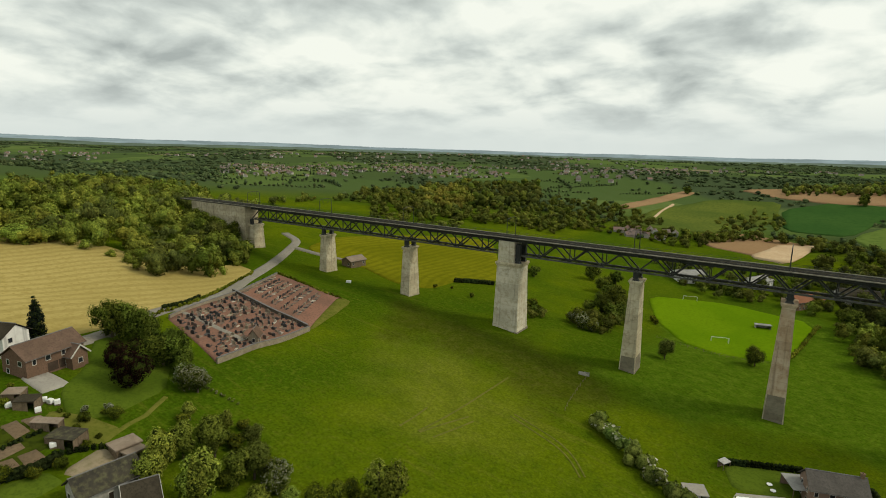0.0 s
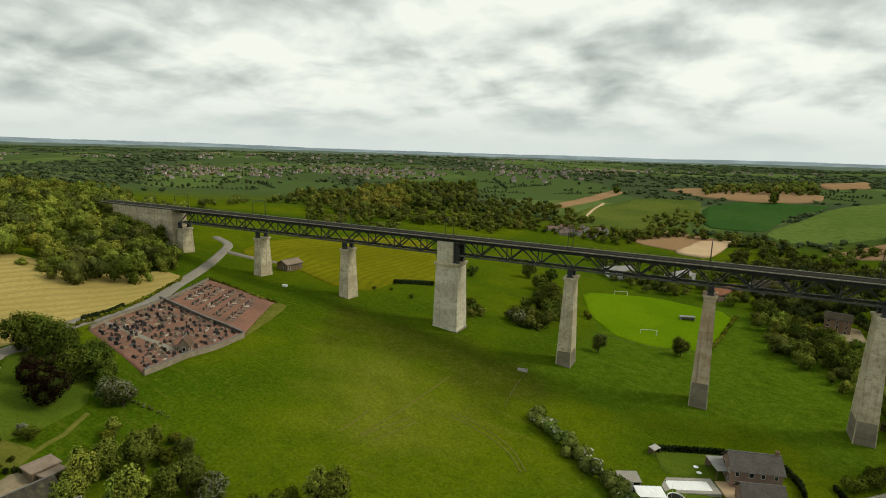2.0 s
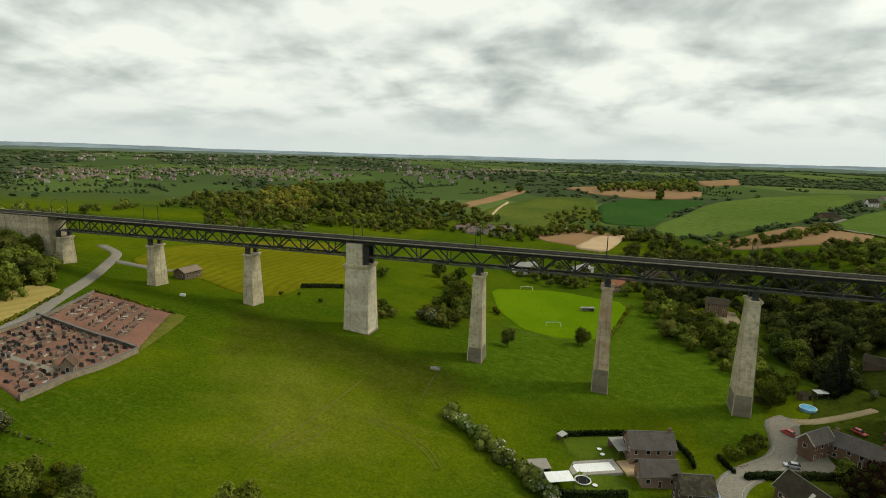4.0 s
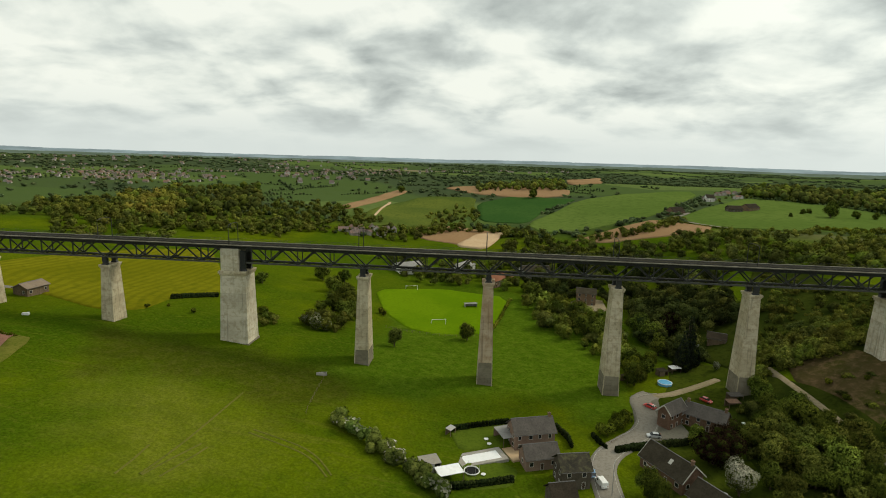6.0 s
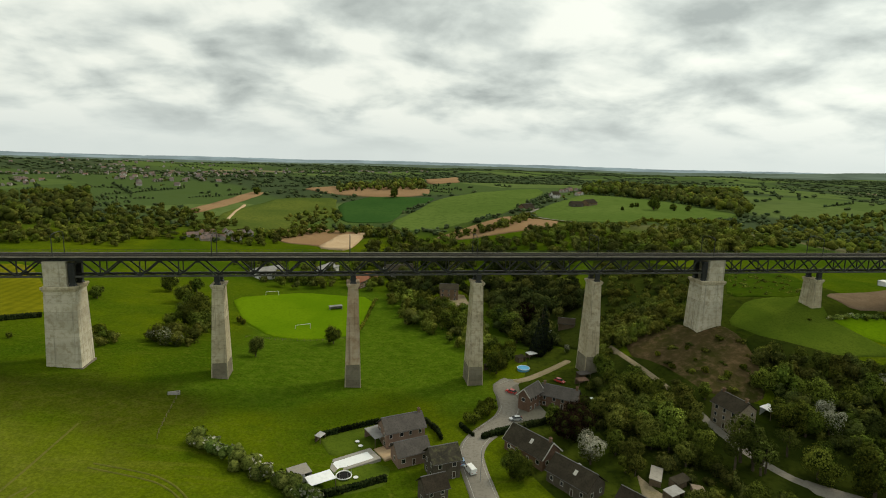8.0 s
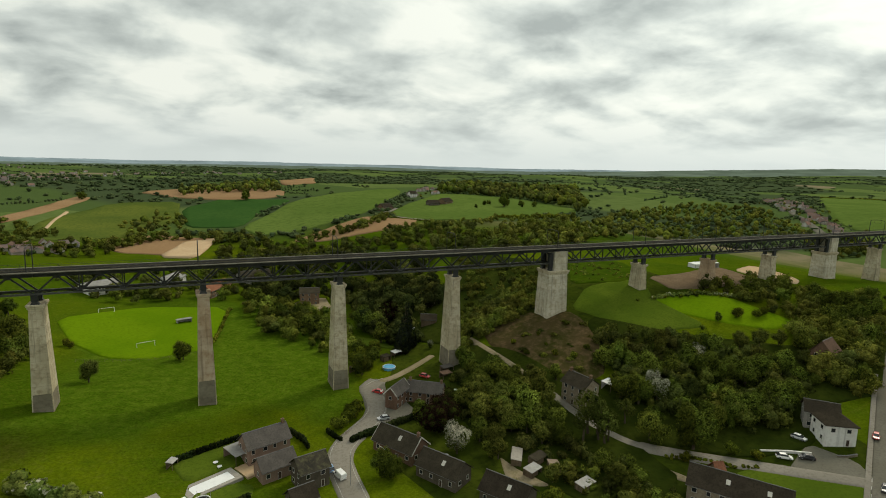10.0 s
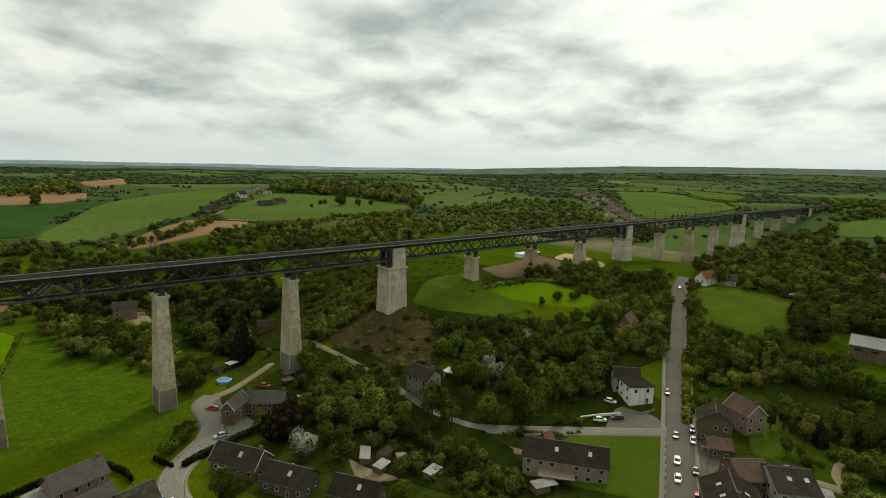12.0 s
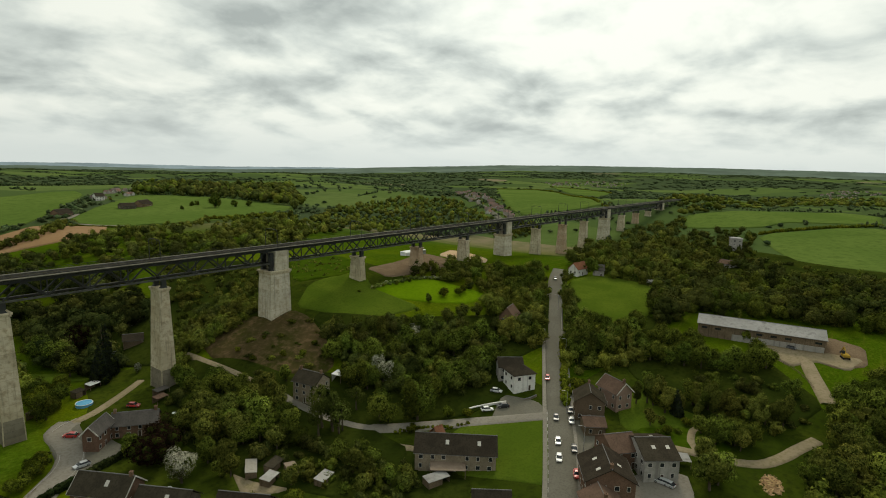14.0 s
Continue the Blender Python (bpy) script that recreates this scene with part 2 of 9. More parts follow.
def thing(name, at, label, category, turn=0.0, group="", kind=""):
    ob = new(name)
    ob.matrix_basis = pose(*at, 0, 0, turn)
    ob.empty_display_size = 0.5
    return tagged(ob, label, category, group, kind)


def box(bm, x0, y0, z0, x1, y1, z1, bev=0.0):
    vs = [bm.verts.new(v) for v in ((x0, y0, z0), (x1, y0, z0), (x1, y1, z0), (x0, y1, z0),
                                    (x0, y0, z1), (x1, y0, z1), (x1, y1, z1), (x0, y1, z1))]
    fs = [bm.faces.new([vs[i] for i in f]) for f in ((3, 2, 1, 0), (4, 5, 6, 7), (0, 1, 5, 4), (1, 2, 6, 5), (2, 3, 7, 6), (3, 0, 4, 7))]
    if bev:
        es = list({e for f in fs for e in f.edges})
        bmesh.ops.bevel(bm, geom=es, offset=bev, segments=1, affect="EDGES")
    return vs


def beam(bm, a, b, w, h):
    """A straight bar from a to b, w wide and h deep."""
    a, b = Vector(a), Vector(b)
    d = (b - a).normalized()
    side = d.cross(Vector((0, 0, 1)))
    side = Vector((1, 0, 0)) if side.length < 1e-3 else side.normalized()
    up = side.cross(d)
    s, u = side * (w / 2), up * (h / 2)
    vs = [bm.verts.new(p + q) for p in (a, b) for q in (-s - u, s - u, s + u, -s + u)]
    for f in ((3, 2, 1, 0), (4, 5, 6, 7), (0, 1, 5, 4), (1, 2, 6, 5), (2, 3, 7, 6), (3, 0, 4, 7)):
        bm.faces.new([vs[i] for i in f])


def frustum(bm, w0, d0, z0, w1, d1, z1, cx=0.0, cy=0.0):
    vs = [bm.verts.new(v) for v in ((cx - w0 / 2, cy - d0 / 2, z0), (cx + w0 / 2, cy - d0 / 2, z0), (cx + w0 / 2, cy + d0 / 2, z0), (cx - w0 / 2, cy + d0 / 2, z0),
                                    (cx - w1 / 2, cy - d1 / 2, z1), (cx + w1 / 2, cy - d1 / 2, z1), (cx + w1 / 2, cy + d1 / 2, z1), (cx - w1 / 2, cy + d1 / 2, z1))]
    for f in ((3, 2, 1, 0), (4, 5, 6, 7), (0, 1, 5, 4), (1, 2, 6, 5), (2, 3, 7, 6), (3, 0, 4, 7)):
        bm.faces.new([vs[i] for i in f])


def tube(bm, pts, r, n=6):
    """A round bar through points; r: one radius, or one for each point."""
    rs = r if isinstance(r, (list, tuple)) else [r] * len(pts)
    rings = []
    for k, p in enumerate(pts):
        p = Vector(p)
        d = Vector(pts[min(k + 1, len(pts) - 1)]) - Vector(pts[max(k - 1, 0)])
        d.normalize()
        s = d.cross(Vector((0, 0, 1)))
        s = Vector((1, 0, 0)) if s.length < 1e-3 else s.normalized()
        u = s.cross(d)
        rings.append([bm.verts.new(p + (s * math.cos(6.2832 * i / n) + u * math.sin(6.2832 * i / n)) * rs[k]) for i in range(n)])
    for q, p in zip(rings, rings[1:]):
        for i in range(n):
            bm.faces.new((q[i], q[(i + 1) % n], p[(i + 1) % n], p[i]))
    bm.faces.new(rings[0][::-1])
    bm.faces.new(rings[-1])

# ---- the lie of the land: a valley crossed by the viaduct, hills to both sides ----
LX = np.array([-600, -260, -150, -50, 15, 96, 190, 243, 300, 430, 570, 900], float)
LY = np.array([-340, -150, -70, 0, 60, 200, 500, 850], float)
LZ = np.array([
    [70, 62, 52, 42, 26, 10, 8, 9, 12, 22, 26, 40],
    [68, 58, 46, 36, 21, 7, 5, 9, 13, 25, 28, 42],
    [66, 54, 40, 29, 17, 5.5, 5, 10, 20, 28, 25, 46],
    [62, 50, 33, 24, 16.8, 7.2, 8.2, 27.8, 34, 30.5, 21, 52],
    [58, 44, 30, 21, 12, 4, 6, 24, 33, 30, 20, 50],
    [45, 34, 26, 18, 10, 4, 8, 24, 30, 32, 24, 45],
    [36, 30, 26, 20, 15, 14, 18, 26, 32, 36, 34, 42],
    [42, 40, 38, 36, 36, 40, 42, 42, 44, 46, 46, 48]], float)


# height of the skyline, by bearing in degrees, at 4.65 km
RIM_AZ = [-80, -70, -62, -53, -43, -32, -20, -5, 6, 19, 34, 44, 53, 59, 66, 78, 92, 120]
RIM_Z = [85, 76, 55, 50, 38, 27, 22, 18, 28, 36, 36, 50, 80, 106, 118, 132, 125, 60]


def spline(p, v0, v1, v2, v3):
    return v1 + 0.5 * p * (v2 - v0 + p * (2 * v0 - 5 * v1 + 4 * v2 - v3 + p * (3 * (v1 - v2) + v3 - v0)))


def slot(s, v):
    i = np.clip(np.searchsorted(s, v) - 1, 0, len(s) - 2)
    return i, np.clip((v - s[i]) / (s[i + 1] - s[i]), 0, 1)


def height(x, y):
    """Ground height in metres, for numbers or arrays."""
    x, y = np.asarray(x, float), np.asarray(y, float)
    i, p = slot(LX, x)
    j, q = slot(LY, y)
    rows = []
    for dj in (-1, 0, 1, 2):
        r = np.clip(j + dj, 0, len(LY) - 1)
        c = [LZ[r, np.clip(i + di, 0, len(LX) - 1)] for di in (-1, 0, 1, 2)]
        rows.append(spline(p, *c))
    z = spline(q, *rows)
    z = z + 0.35 * np.sin(x * 0.071 + y * 0.043) * np.sin(y * 0.057 - x * 0.02)
    # far country: low rolling ground, a ridge beyond the far end of the viaduct
    d = np.hypot(x - 93, y + 199)
    far = 34 + 9 * np.sin(x * 0.0021 + 1.0) * np.sin(y * 0.0026 + 0.4) + 5 * np.sin(x * 0.0057 - y * 0.0041)
    az = np.degrees(np.arctan2(x - 93, y + 199))
    rim = np.interp(az, RIM_AZ, RIM_Z)
    k = np.clip((d - 1900) / 2700, 0, 1)
    k = k * k * (3 - 2 * k)
    far = far * (1 - k) + (rim - 45) * k + k * 4 * np.sin(az * 0.9) * np.sin(az * 0.37 + 1)
    k = np.clip((d - 800) / 700, 0, 1)
    k = k * k * (3 - 2 * k)
    return z * (1 - k) + far * k


def wooded(x, y):
    """How wooded the far country is, above 0 for woods."""
    x, y = np.asarray(x, float), np.asarray(y, float)
    return (np.sin(x * 0.0045 + 1.3 * np.sin(y * 0.0031)) + np.sin(y * 0.0062 + 1.1 * np.sin(x * 0.0039 + 2)) + 0.8 * np.sin((x + y) * 0.0097)
            + 0.7 * np.sin(x * 0.017 + np.sin(y * 0.011)) * np.sin(y * 0.019 + 1))

# ---- ground cover and foliage materials ----
def ground_material():
    m = bpy.data.materials.new("valley_ground")
    m.use_nodes = True
    w = Net(m.node_tree)
    bsdf = m.node_tree.nodes["Principled BSDF"]
    pos = w.n("ShaderNodeNewGeometry").outputs["Position"]
    broad = w.noise(pos, 0.011, 4.0, 0.55, 0.4)
    mid = w.noise(pos, 0.06, 5.0, 0.6, 0.2)
    fine = w.noise(pos, 0.5, 4.0, 0.65)
    near = w.mix(w.step(broad, 0.36, 0.64), (0.040, 0.073, 0.003), (0.081, 0.107, 0.003))
    near = w.mix(w.math("MULTIPLY", w.step(mid, 0.36, 0.72), 0.5), near, (0.036, 0.064, 0.003))
    tuft = w.noise(pos, 0.16, 5.0, 0.7, 0.3)
    near = w.mix(w.math("MULTIPLY", w.step(tuft, 0.46, 0.74), 0.55), near, (0.034, 0.062, 0.003))
    near = w.mix(w.math("MULTIPLY", w.step(fine, 0.5, 0.72), 0.55), near, (0.095, 0.115, 0.010))
    blade = w.noise(pos, 1.3, 4.0, 0.7, 0.3)
    # long mowing and trampling marks
    mp = w.n("ShaderNodeMapping")
    w.put(mp.inputs[0], pos)
    mp.inputs["Rotation"].default_value = (0, 0, -0.75)
    mp.inputs["Scale"].default_value = (0.02, 0.35, 0.1)
    marks = w.noise(mp.outputs[0], 1.0, 3.0, 0.6, 0.6)
    near = w.mix(w.math("MULTIPLY", w.step(marks, 0.58, 0.72), 0.35), near, (0.115, 0.115, 0.015))
    # a sun patch and a cloud's shade are mixed into the grass colour
    for name, share_, tone, speck in (("sunlit_cover", 0.55, (0.115, 0.130, 0.012), (0.135, 0.142, 0.020)),
                                      ("shaded_trodden_cover", 0.75, (0.040, 0.050, 0.004), (0.060, 0.062, 0.010)),
                                      ("lush_cover", 0.92, (0.046, 0.086, 0.004), (0.074, 0.114, 0.008))):
        at = w.n("ShaderNodeAttribute")
        at.attribute_name = name
        blend = w.mix(w.step(w.noise(pos, 0.33, 5.0, 0.68, 0.4), 0.40, 0.66), tone, speck)
        blend = w.mix(w.math("MULTIPLY", w.step(w.noise(pos, 0.12, 4.0, 0.65, 0.5), 0.48, 0.66), 0.45), blend, tuple(q * 0.66 for q in tone))
        near = w.mix(w.math("MULTIPLY", at.outputs["Fac"], share_), near, blend)
    dapple = w.n("ShaderNodeHueSaturation")
    w.put(dapple.inputs["Value"], w.math("MULTIPLY_ADD", w.step(blade, 0.30, 0.70), 0.50, 0.74))
    w.put(dapple.inputs["Color"], near)
    near = dapple.outputs[0]
    # patchwork of fields on far slopes and plateau, haze greyed into their colours
    warp = w.n("ShaderNodeVectorMath", op="ADD")
    w.put(warp.inputs[0], pos)
    bend = w.n("ShaderNodeVectorMath", op="SCALE")
    w.put(bend.inputs[0], w.noise(pos, 0.004, 2.0, 0.5, 0.0, 1))
    bend.inputs["Scale"].default_value = 60.0
    w.put(warp.inputs[1], bend.outputs[0])
    cell = w.n("ShaderNodeTexVoronoi")
    w.put(cell.inputs["Vector"], warp.outputs[0])
    cell.inputs["Scale"].default_value = 0.0052
    pick = w.n("ShaderNodeSeparateColor")
    w.put(pick.inputs[0], cell.outputs["Color"])
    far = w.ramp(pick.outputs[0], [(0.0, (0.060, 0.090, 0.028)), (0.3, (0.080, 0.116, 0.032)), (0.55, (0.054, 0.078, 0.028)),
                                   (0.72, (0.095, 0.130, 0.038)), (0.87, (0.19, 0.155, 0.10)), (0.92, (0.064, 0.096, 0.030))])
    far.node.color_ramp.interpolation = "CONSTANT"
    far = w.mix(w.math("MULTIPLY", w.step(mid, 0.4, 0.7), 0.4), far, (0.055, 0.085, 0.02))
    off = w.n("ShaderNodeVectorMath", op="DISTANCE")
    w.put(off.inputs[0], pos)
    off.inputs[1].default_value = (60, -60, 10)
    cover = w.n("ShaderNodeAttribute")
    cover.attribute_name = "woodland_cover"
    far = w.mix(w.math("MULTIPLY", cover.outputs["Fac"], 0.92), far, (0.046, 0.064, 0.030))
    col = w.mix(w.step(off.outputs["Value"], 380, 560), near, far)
    w.put(bsdf.inputs["Base Color"], col)
    bsdf.inputs["Roughness"].default_value = 0.95
    bsdf.inputs["Specular IOR Level"].default_value = 0.0
    bp = w.n("ShaderNodeBump")
    bp.inputs["Strength"].default_value = 0.5
    bp.inputs["Distance"].default_value = 0.5
    w.put(bp.inputs["Height"], fine)
    w.put(bsdf.inputs["Normal"], bp.outputs[0])
    return m


def leaf(name, a, b, c, vary=0.25):
    """Foliage: colours a to b from leaf to leaf, c in patches of the crown, each plant a little different."""
    m = bpy.data.materials.new(name)
    m.use_nodes = True
    w = Net(m.node_tree)
    bsdf = m.node_tree.nodes["Principled BSDF"]
    geo = w.n("ShaderNodeNewGeometry")
    col = w.mix(w.math("MULTIPLY_ADD", geo.outputs["Random Per Island"], 1.0, 0.06), a, b)
    patch = w.noise(geo.outputs["Position"], 0.07, 2.0, 0.5)
    tree = w.n("ShaderNodeTexVoronoi")
    tree.voronoi_dimensions = "2D"
    w.put(tree.inputs["Vector"], geo.outputs["Position"])
    tree.inputs["Scale"].default_value = 0.13
    one = w.n("ShaderNodeSeparateColor")
    w.put(one.inputs[0], tree.outputs["Color"])
    col = w.mix(w.math("MULTIPLY", w.step(patch, 0.45, 0.65), 0.8), col, c)
    rnd = w.n("ShaderNodeObjectInfo").outputs["Random"]
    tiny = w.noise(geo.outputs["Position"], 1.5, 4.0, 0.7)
    bp = w.n("ShaderNodeBump")
    bp.inputs["Strength"].default_value = 0.9
    bp.inputs["Distance"].default_value = 0.35
    w.put(bp.inputs["Height"], tiny)
    w.put(bsdf.inputs["Normal"], bp.outputs[0])
    # low spots of the bump noise are painted dark, as shade between leaves
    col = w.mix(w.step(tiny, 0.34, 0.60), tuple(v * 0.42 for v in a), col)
    hsv = w.n("ShaderNodeHueSaturation")
    w.put(hsv.inputs["Value"], w.math("MULTIPLY", w.math("ADD", 1.0 - vary, w.math("MULTIPLY", rnd, 2 * vary)), w.math("ADD", 0.60, w.math("MULTIPLY", one.outputs[0], 0.85))))
    w.put(hsv.inputs["Hue"], w.math("ADD", 0.486, w.math("MULTIPLY", one.outputs[1], 0.036)))
    w.put(hsv.inputs["Color"], col)
    w.put(bsdf.inputs["Base Color"], hsv.outputs[0])
    bsdf.inputs["Roughness"].default_value = 0.75
    bsdf.inputs["Specular IOR Level"].default_value = 0.0
    return m


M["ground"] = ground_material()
# crown hearts coloured dark to stand for the shade among leaves and twigs
M["crown_shade"] = surf("shaded_crown_inside", (0.016, 0.023, 0.005), (0.032, 0.042, 0.007), (0.050, 0.066, 0.010), 0.15, 1.8, 0.9, 0.9, dist=0.4)
M["bark"] = surf("bark", (0.075, 0.06, 0.042), (0.10, 0.08, 0.058), (0.05, 0.04, 0.03), 0.6, 5.0, 0.9, 0.5)
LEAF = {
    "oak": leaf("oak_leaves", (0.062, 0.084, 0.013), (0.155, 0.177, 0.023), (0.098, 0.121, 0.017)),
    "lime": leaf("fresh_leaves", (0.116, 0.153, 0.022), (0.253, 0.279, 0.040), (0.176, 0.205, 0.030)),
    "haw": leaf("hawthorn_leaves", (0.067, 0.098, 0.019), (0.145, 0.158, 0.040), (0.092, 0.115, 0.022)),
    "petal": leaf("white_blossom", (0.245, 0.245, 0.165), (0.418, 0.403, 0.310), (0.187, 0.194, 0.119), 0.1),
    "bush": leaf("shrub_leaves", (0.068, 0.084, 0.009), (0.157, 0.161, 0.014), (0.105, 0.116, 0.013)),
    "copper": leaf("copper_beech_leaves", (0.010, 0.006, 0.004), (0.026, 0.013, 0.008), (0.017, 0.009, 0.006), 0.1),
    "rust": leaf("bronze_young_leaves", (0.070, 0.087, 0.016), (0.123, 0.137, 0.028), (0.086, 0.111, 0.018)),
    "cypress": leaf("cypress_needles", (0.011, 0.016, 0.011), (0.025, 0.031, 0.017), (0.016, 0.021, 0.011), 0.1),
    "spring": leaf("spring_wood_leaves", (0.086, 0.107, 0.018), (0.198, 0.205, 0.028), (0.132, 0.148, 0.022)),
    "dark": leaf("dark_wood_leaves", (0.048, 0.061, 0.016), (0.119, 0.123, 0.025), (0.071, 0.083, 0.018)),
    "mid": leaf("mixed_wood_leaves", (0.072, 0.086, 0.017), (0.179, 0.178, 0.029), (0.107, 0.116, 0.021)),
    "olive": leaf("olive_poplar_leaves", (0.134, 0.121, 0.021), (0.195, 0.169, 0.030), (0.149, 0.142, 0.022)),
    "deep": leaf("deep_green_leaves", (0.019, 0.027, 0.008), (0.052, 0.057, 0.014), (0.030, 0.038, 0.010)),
    # far foliage: distance haze is mixed into these cooler, greyer greens
    "far": leaf("hazed_far_tree_leaves", (0.066, 0.092, 0.036), (0.112, 0.138, 0.056), (0.086, 0.114, 0.046)),
    "fardark": leaf("hazed_far_wood_leaves", (0.046, 0.068, 0.030), (0.086, 0.108, 0.046), (0.060, 0.084, 0.036)),
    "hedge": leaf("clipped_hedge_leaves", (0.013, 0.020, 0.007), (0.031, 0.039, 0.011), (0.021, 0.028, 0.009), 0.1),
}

# ---- the ground, one sheet out to the horizon ----
def inside(poly, x, y):
    """Whether points lie in a polygon, for arrays."""
    x, y = np.asarray(x, float), np.asarray(y, float)
    hit = np.zeros(x.shape, bool)
    n = len(poly)
    for i in range(n):
        (ax, ay), (bx, by) = poly[i], poly[(i + 1) % n]
        cross = ((ay > y) != (by > y)) & (x < (bx - ax) * (y - ay) / ((by - ay) or 1e-9) + ax)
        hit ^= cross
    return hit


def soft_cover(poly, x, y, soft):
    """1 inside a polygon, 0 outside, with a soft edge some metres wide."""
    near = np.full(x.shape, 1e9)
    for (ax, ay), (bx, by) in zip(poly, poly[1:] + poly[:1]):
        t = np.clip(((x - ax) * (bx - ax) + (y - ay) * (by - ay)) / ((bx - ax) ** 2 + (by - ay) ** 2), 0, 1)
        near = np.minimum(near, np.hypot(x - ax - t * (bx - ax), y - ay - t * (by - ay)))
    d = np.where(inside(poly, x, y), near, -near) + 0.35 * soft * (np.sin(x * 0.23 + y * 0.11) + np.sin(y * 0.31 - x * 0.17))
    return np.clip(0.5 + d / (2 * soft), 0, 1)


# lush cattle pasture, trodden viaduct grass under painted cloud shade, mown grass painted sunlit
LUSH = [(40.6, -13.7), (48.2, -0.7), (50.6, 33.5), (45.3, 93.5), (73.3, 140.1), (108.5, 155.3), (132.4, 130.2), (151.4, 84.8), (152.5, 39.1), (148.6, 7.4), (151.0, 0.9), (143.5, -23.2), (131.0, -26.0), (118.0, -8.0), (100.3, -12.7), (86.0, -20.0), (74.0, -27.0), (58.0, -22.0)]
SHADED_TRODDEN = [(-48.5, -11.0), (-0.7, -12.8), (47.1, -11.7), (52.4, -30.4), (40.5, -50.4), (20.8, -40.8), (3.9, -39.5), (-12.7, -38.8), (-22.8, -47.2)]
SUNLIT = [(-19.7, -51.4), (-7.4, -42.2), (5.3, -42.2), (19.3, -48.3), (33.6, -60.6), (34.2, -83.4), (8.3, -91.0)]


def build_ground():
    az = np.concatenate([np.arange(-80, 100, 0.6), np.arange(100, 280, 4.0)])
    r = [0.0, 6.0]
    while r[-1] < 4700:
        r.append(r[-1] + max(3.0, r[-1] * 0.014))
    r = np.array(r[1:])
    a = np.radians(az)[None, :]
    x, y = 93 + r[:, None] * np.sin(a), -199 + r[:, None] * np.cos(a)
    z = height(x, y)
    nr, na = x.shape
    verts = np.stack([x, y, z], -1).reshape(-1, 3).tolist() + [(93.0, -199.0, float(height(93, -199)))]
    faces = []
    for i in range(nr - 1):
        for j in range(na):
            k = (j + 1) % na
            faces.append((i * na + j, (i + 1) * na + j, (i + 1) * na + k, i * na + k))
    faces += [(nr * na, j, (j + 1) % na) for j in range(na)]
    me = mesh_of("ground", verts, [f[::-1] for f in faces], M["ground"], smooth=True)
    v = np.array(verts)
    cover = me.attributes.new("woodland_cover", "FLOAT", "POINT")
    far = np.hypot(v[:, 0] - 93, v[:, 1] + 199) > 560
    cover.data.foreach_set("value", (np.clip(wooded(v[:, 0], v[:, 1]) * 2.0 + 0.3 + np.clip((np.hypot(v[:, 0] - 93, v[:, 1] + 199) - 1500) / 1500, 0, 0.75), 0, 1) * far).astype(np.float32))
    near = ~far
    for name, poly, soft in (("lush_cover", LUSH, 5.0), ("shaded_trodden_cover", SHADED_TRODDEN, 7.0), ("sunlit_cover", SUNLIT, 9.0)):
        tone = np.zeros(len(v))
        tone[near] = soft_cover(poly, v[near, 0], v[near, 1], soft)
        me.attributes.new(name, "FLOAT", "POINT").data.foreach_set("value", tone.astype(np.float32))
    return tagged(new("ground", me), "green meadow and farmland of a river valley", "ground", kind="structure")


ground = build_ground()


def far_ridge(label, dist, drop, colour, wave, seed):
    """A plain glowing backdrop ridge with painted haze that closes the horizon behind the farmland."""
    m = bpy.data.materials.new("painted_haze_ridge")
    m.use_nodes = True
    w = Net(m.node_tree)
    m.node_tree.nodes.clear()
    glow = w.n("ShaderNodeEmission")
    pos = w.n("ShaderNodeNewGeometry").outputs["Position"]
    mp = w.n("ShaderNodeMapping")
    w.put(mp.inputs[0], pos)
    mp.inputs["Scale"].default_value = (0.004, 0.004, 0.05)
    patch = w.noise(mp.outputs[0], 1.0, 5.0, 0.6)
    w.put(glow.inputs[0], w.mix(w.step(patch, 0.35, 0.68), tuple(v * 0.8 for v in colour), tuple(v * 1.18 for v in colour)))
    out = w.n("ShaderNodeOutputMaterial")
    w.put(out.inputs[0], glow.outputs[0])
    rng = np.random.default_rng(seed)
    az = np.concatenate([np.arange(-100, 120, 0.2), np.arange(120, 260, 2.0)])
    el = np.degrees(np.arctan((np.interp(np.where(az > 180, az - 360, az), RIM_AZ, RIM_Z) - 92) / 4650)) - drop * np.interp(az, [30, 46], [1.0, -0.1])
    for f, a in ((0.13, 1.0), (0.37, 0.6), (0.9, 0.35), (2.1, 0.2)):
        el = el + wave * a * np.sin(az * f + rng.uniform(0, 6.28))
    el = el + rng.normal(0, 0.008, len(az))
    a = np.radians(az)
    top = 92 + np.tan(np.radians(el)) * dist
    x, y = 93 + dist * np.sin(a), -199 + dist * np.cos(a)
    n = len(az)
    verts = [(px, py, pz) for px, py, pz in zip(x, y, top)]
    verts += [(93 + (px - 93) * 0.985, -199 + (py + 199) * 0.985, pz - 60) for px, py, pz in verts]
    verts += [(px, py, pz - 200) for px, py, pz in verts[:n]]
    faces = [(i, (i + 1) % n, n + (i + 1) % n, n + i) for i in range(n)] + [(n + i, n + (i + 1) % n, 2 * n + (i + 1) % n, 2 * n + i) for i in range(n)]
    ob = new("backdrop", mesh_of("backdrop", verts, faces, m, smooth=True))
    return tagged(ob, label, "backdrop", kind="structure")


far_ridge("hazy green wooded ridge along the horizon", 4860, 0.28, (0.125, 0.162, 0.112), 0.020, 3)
far_ridge("distant hills in painted pale blue-grey haze on the horizon", 4960, -0.03, (0.260, 0.325, 0.325), 0.030, 8)


# ---- fields, lawns, yards and roads, draped on the ground ----
FIELD_POLYS, YARDS, LAWNS = [], [], []


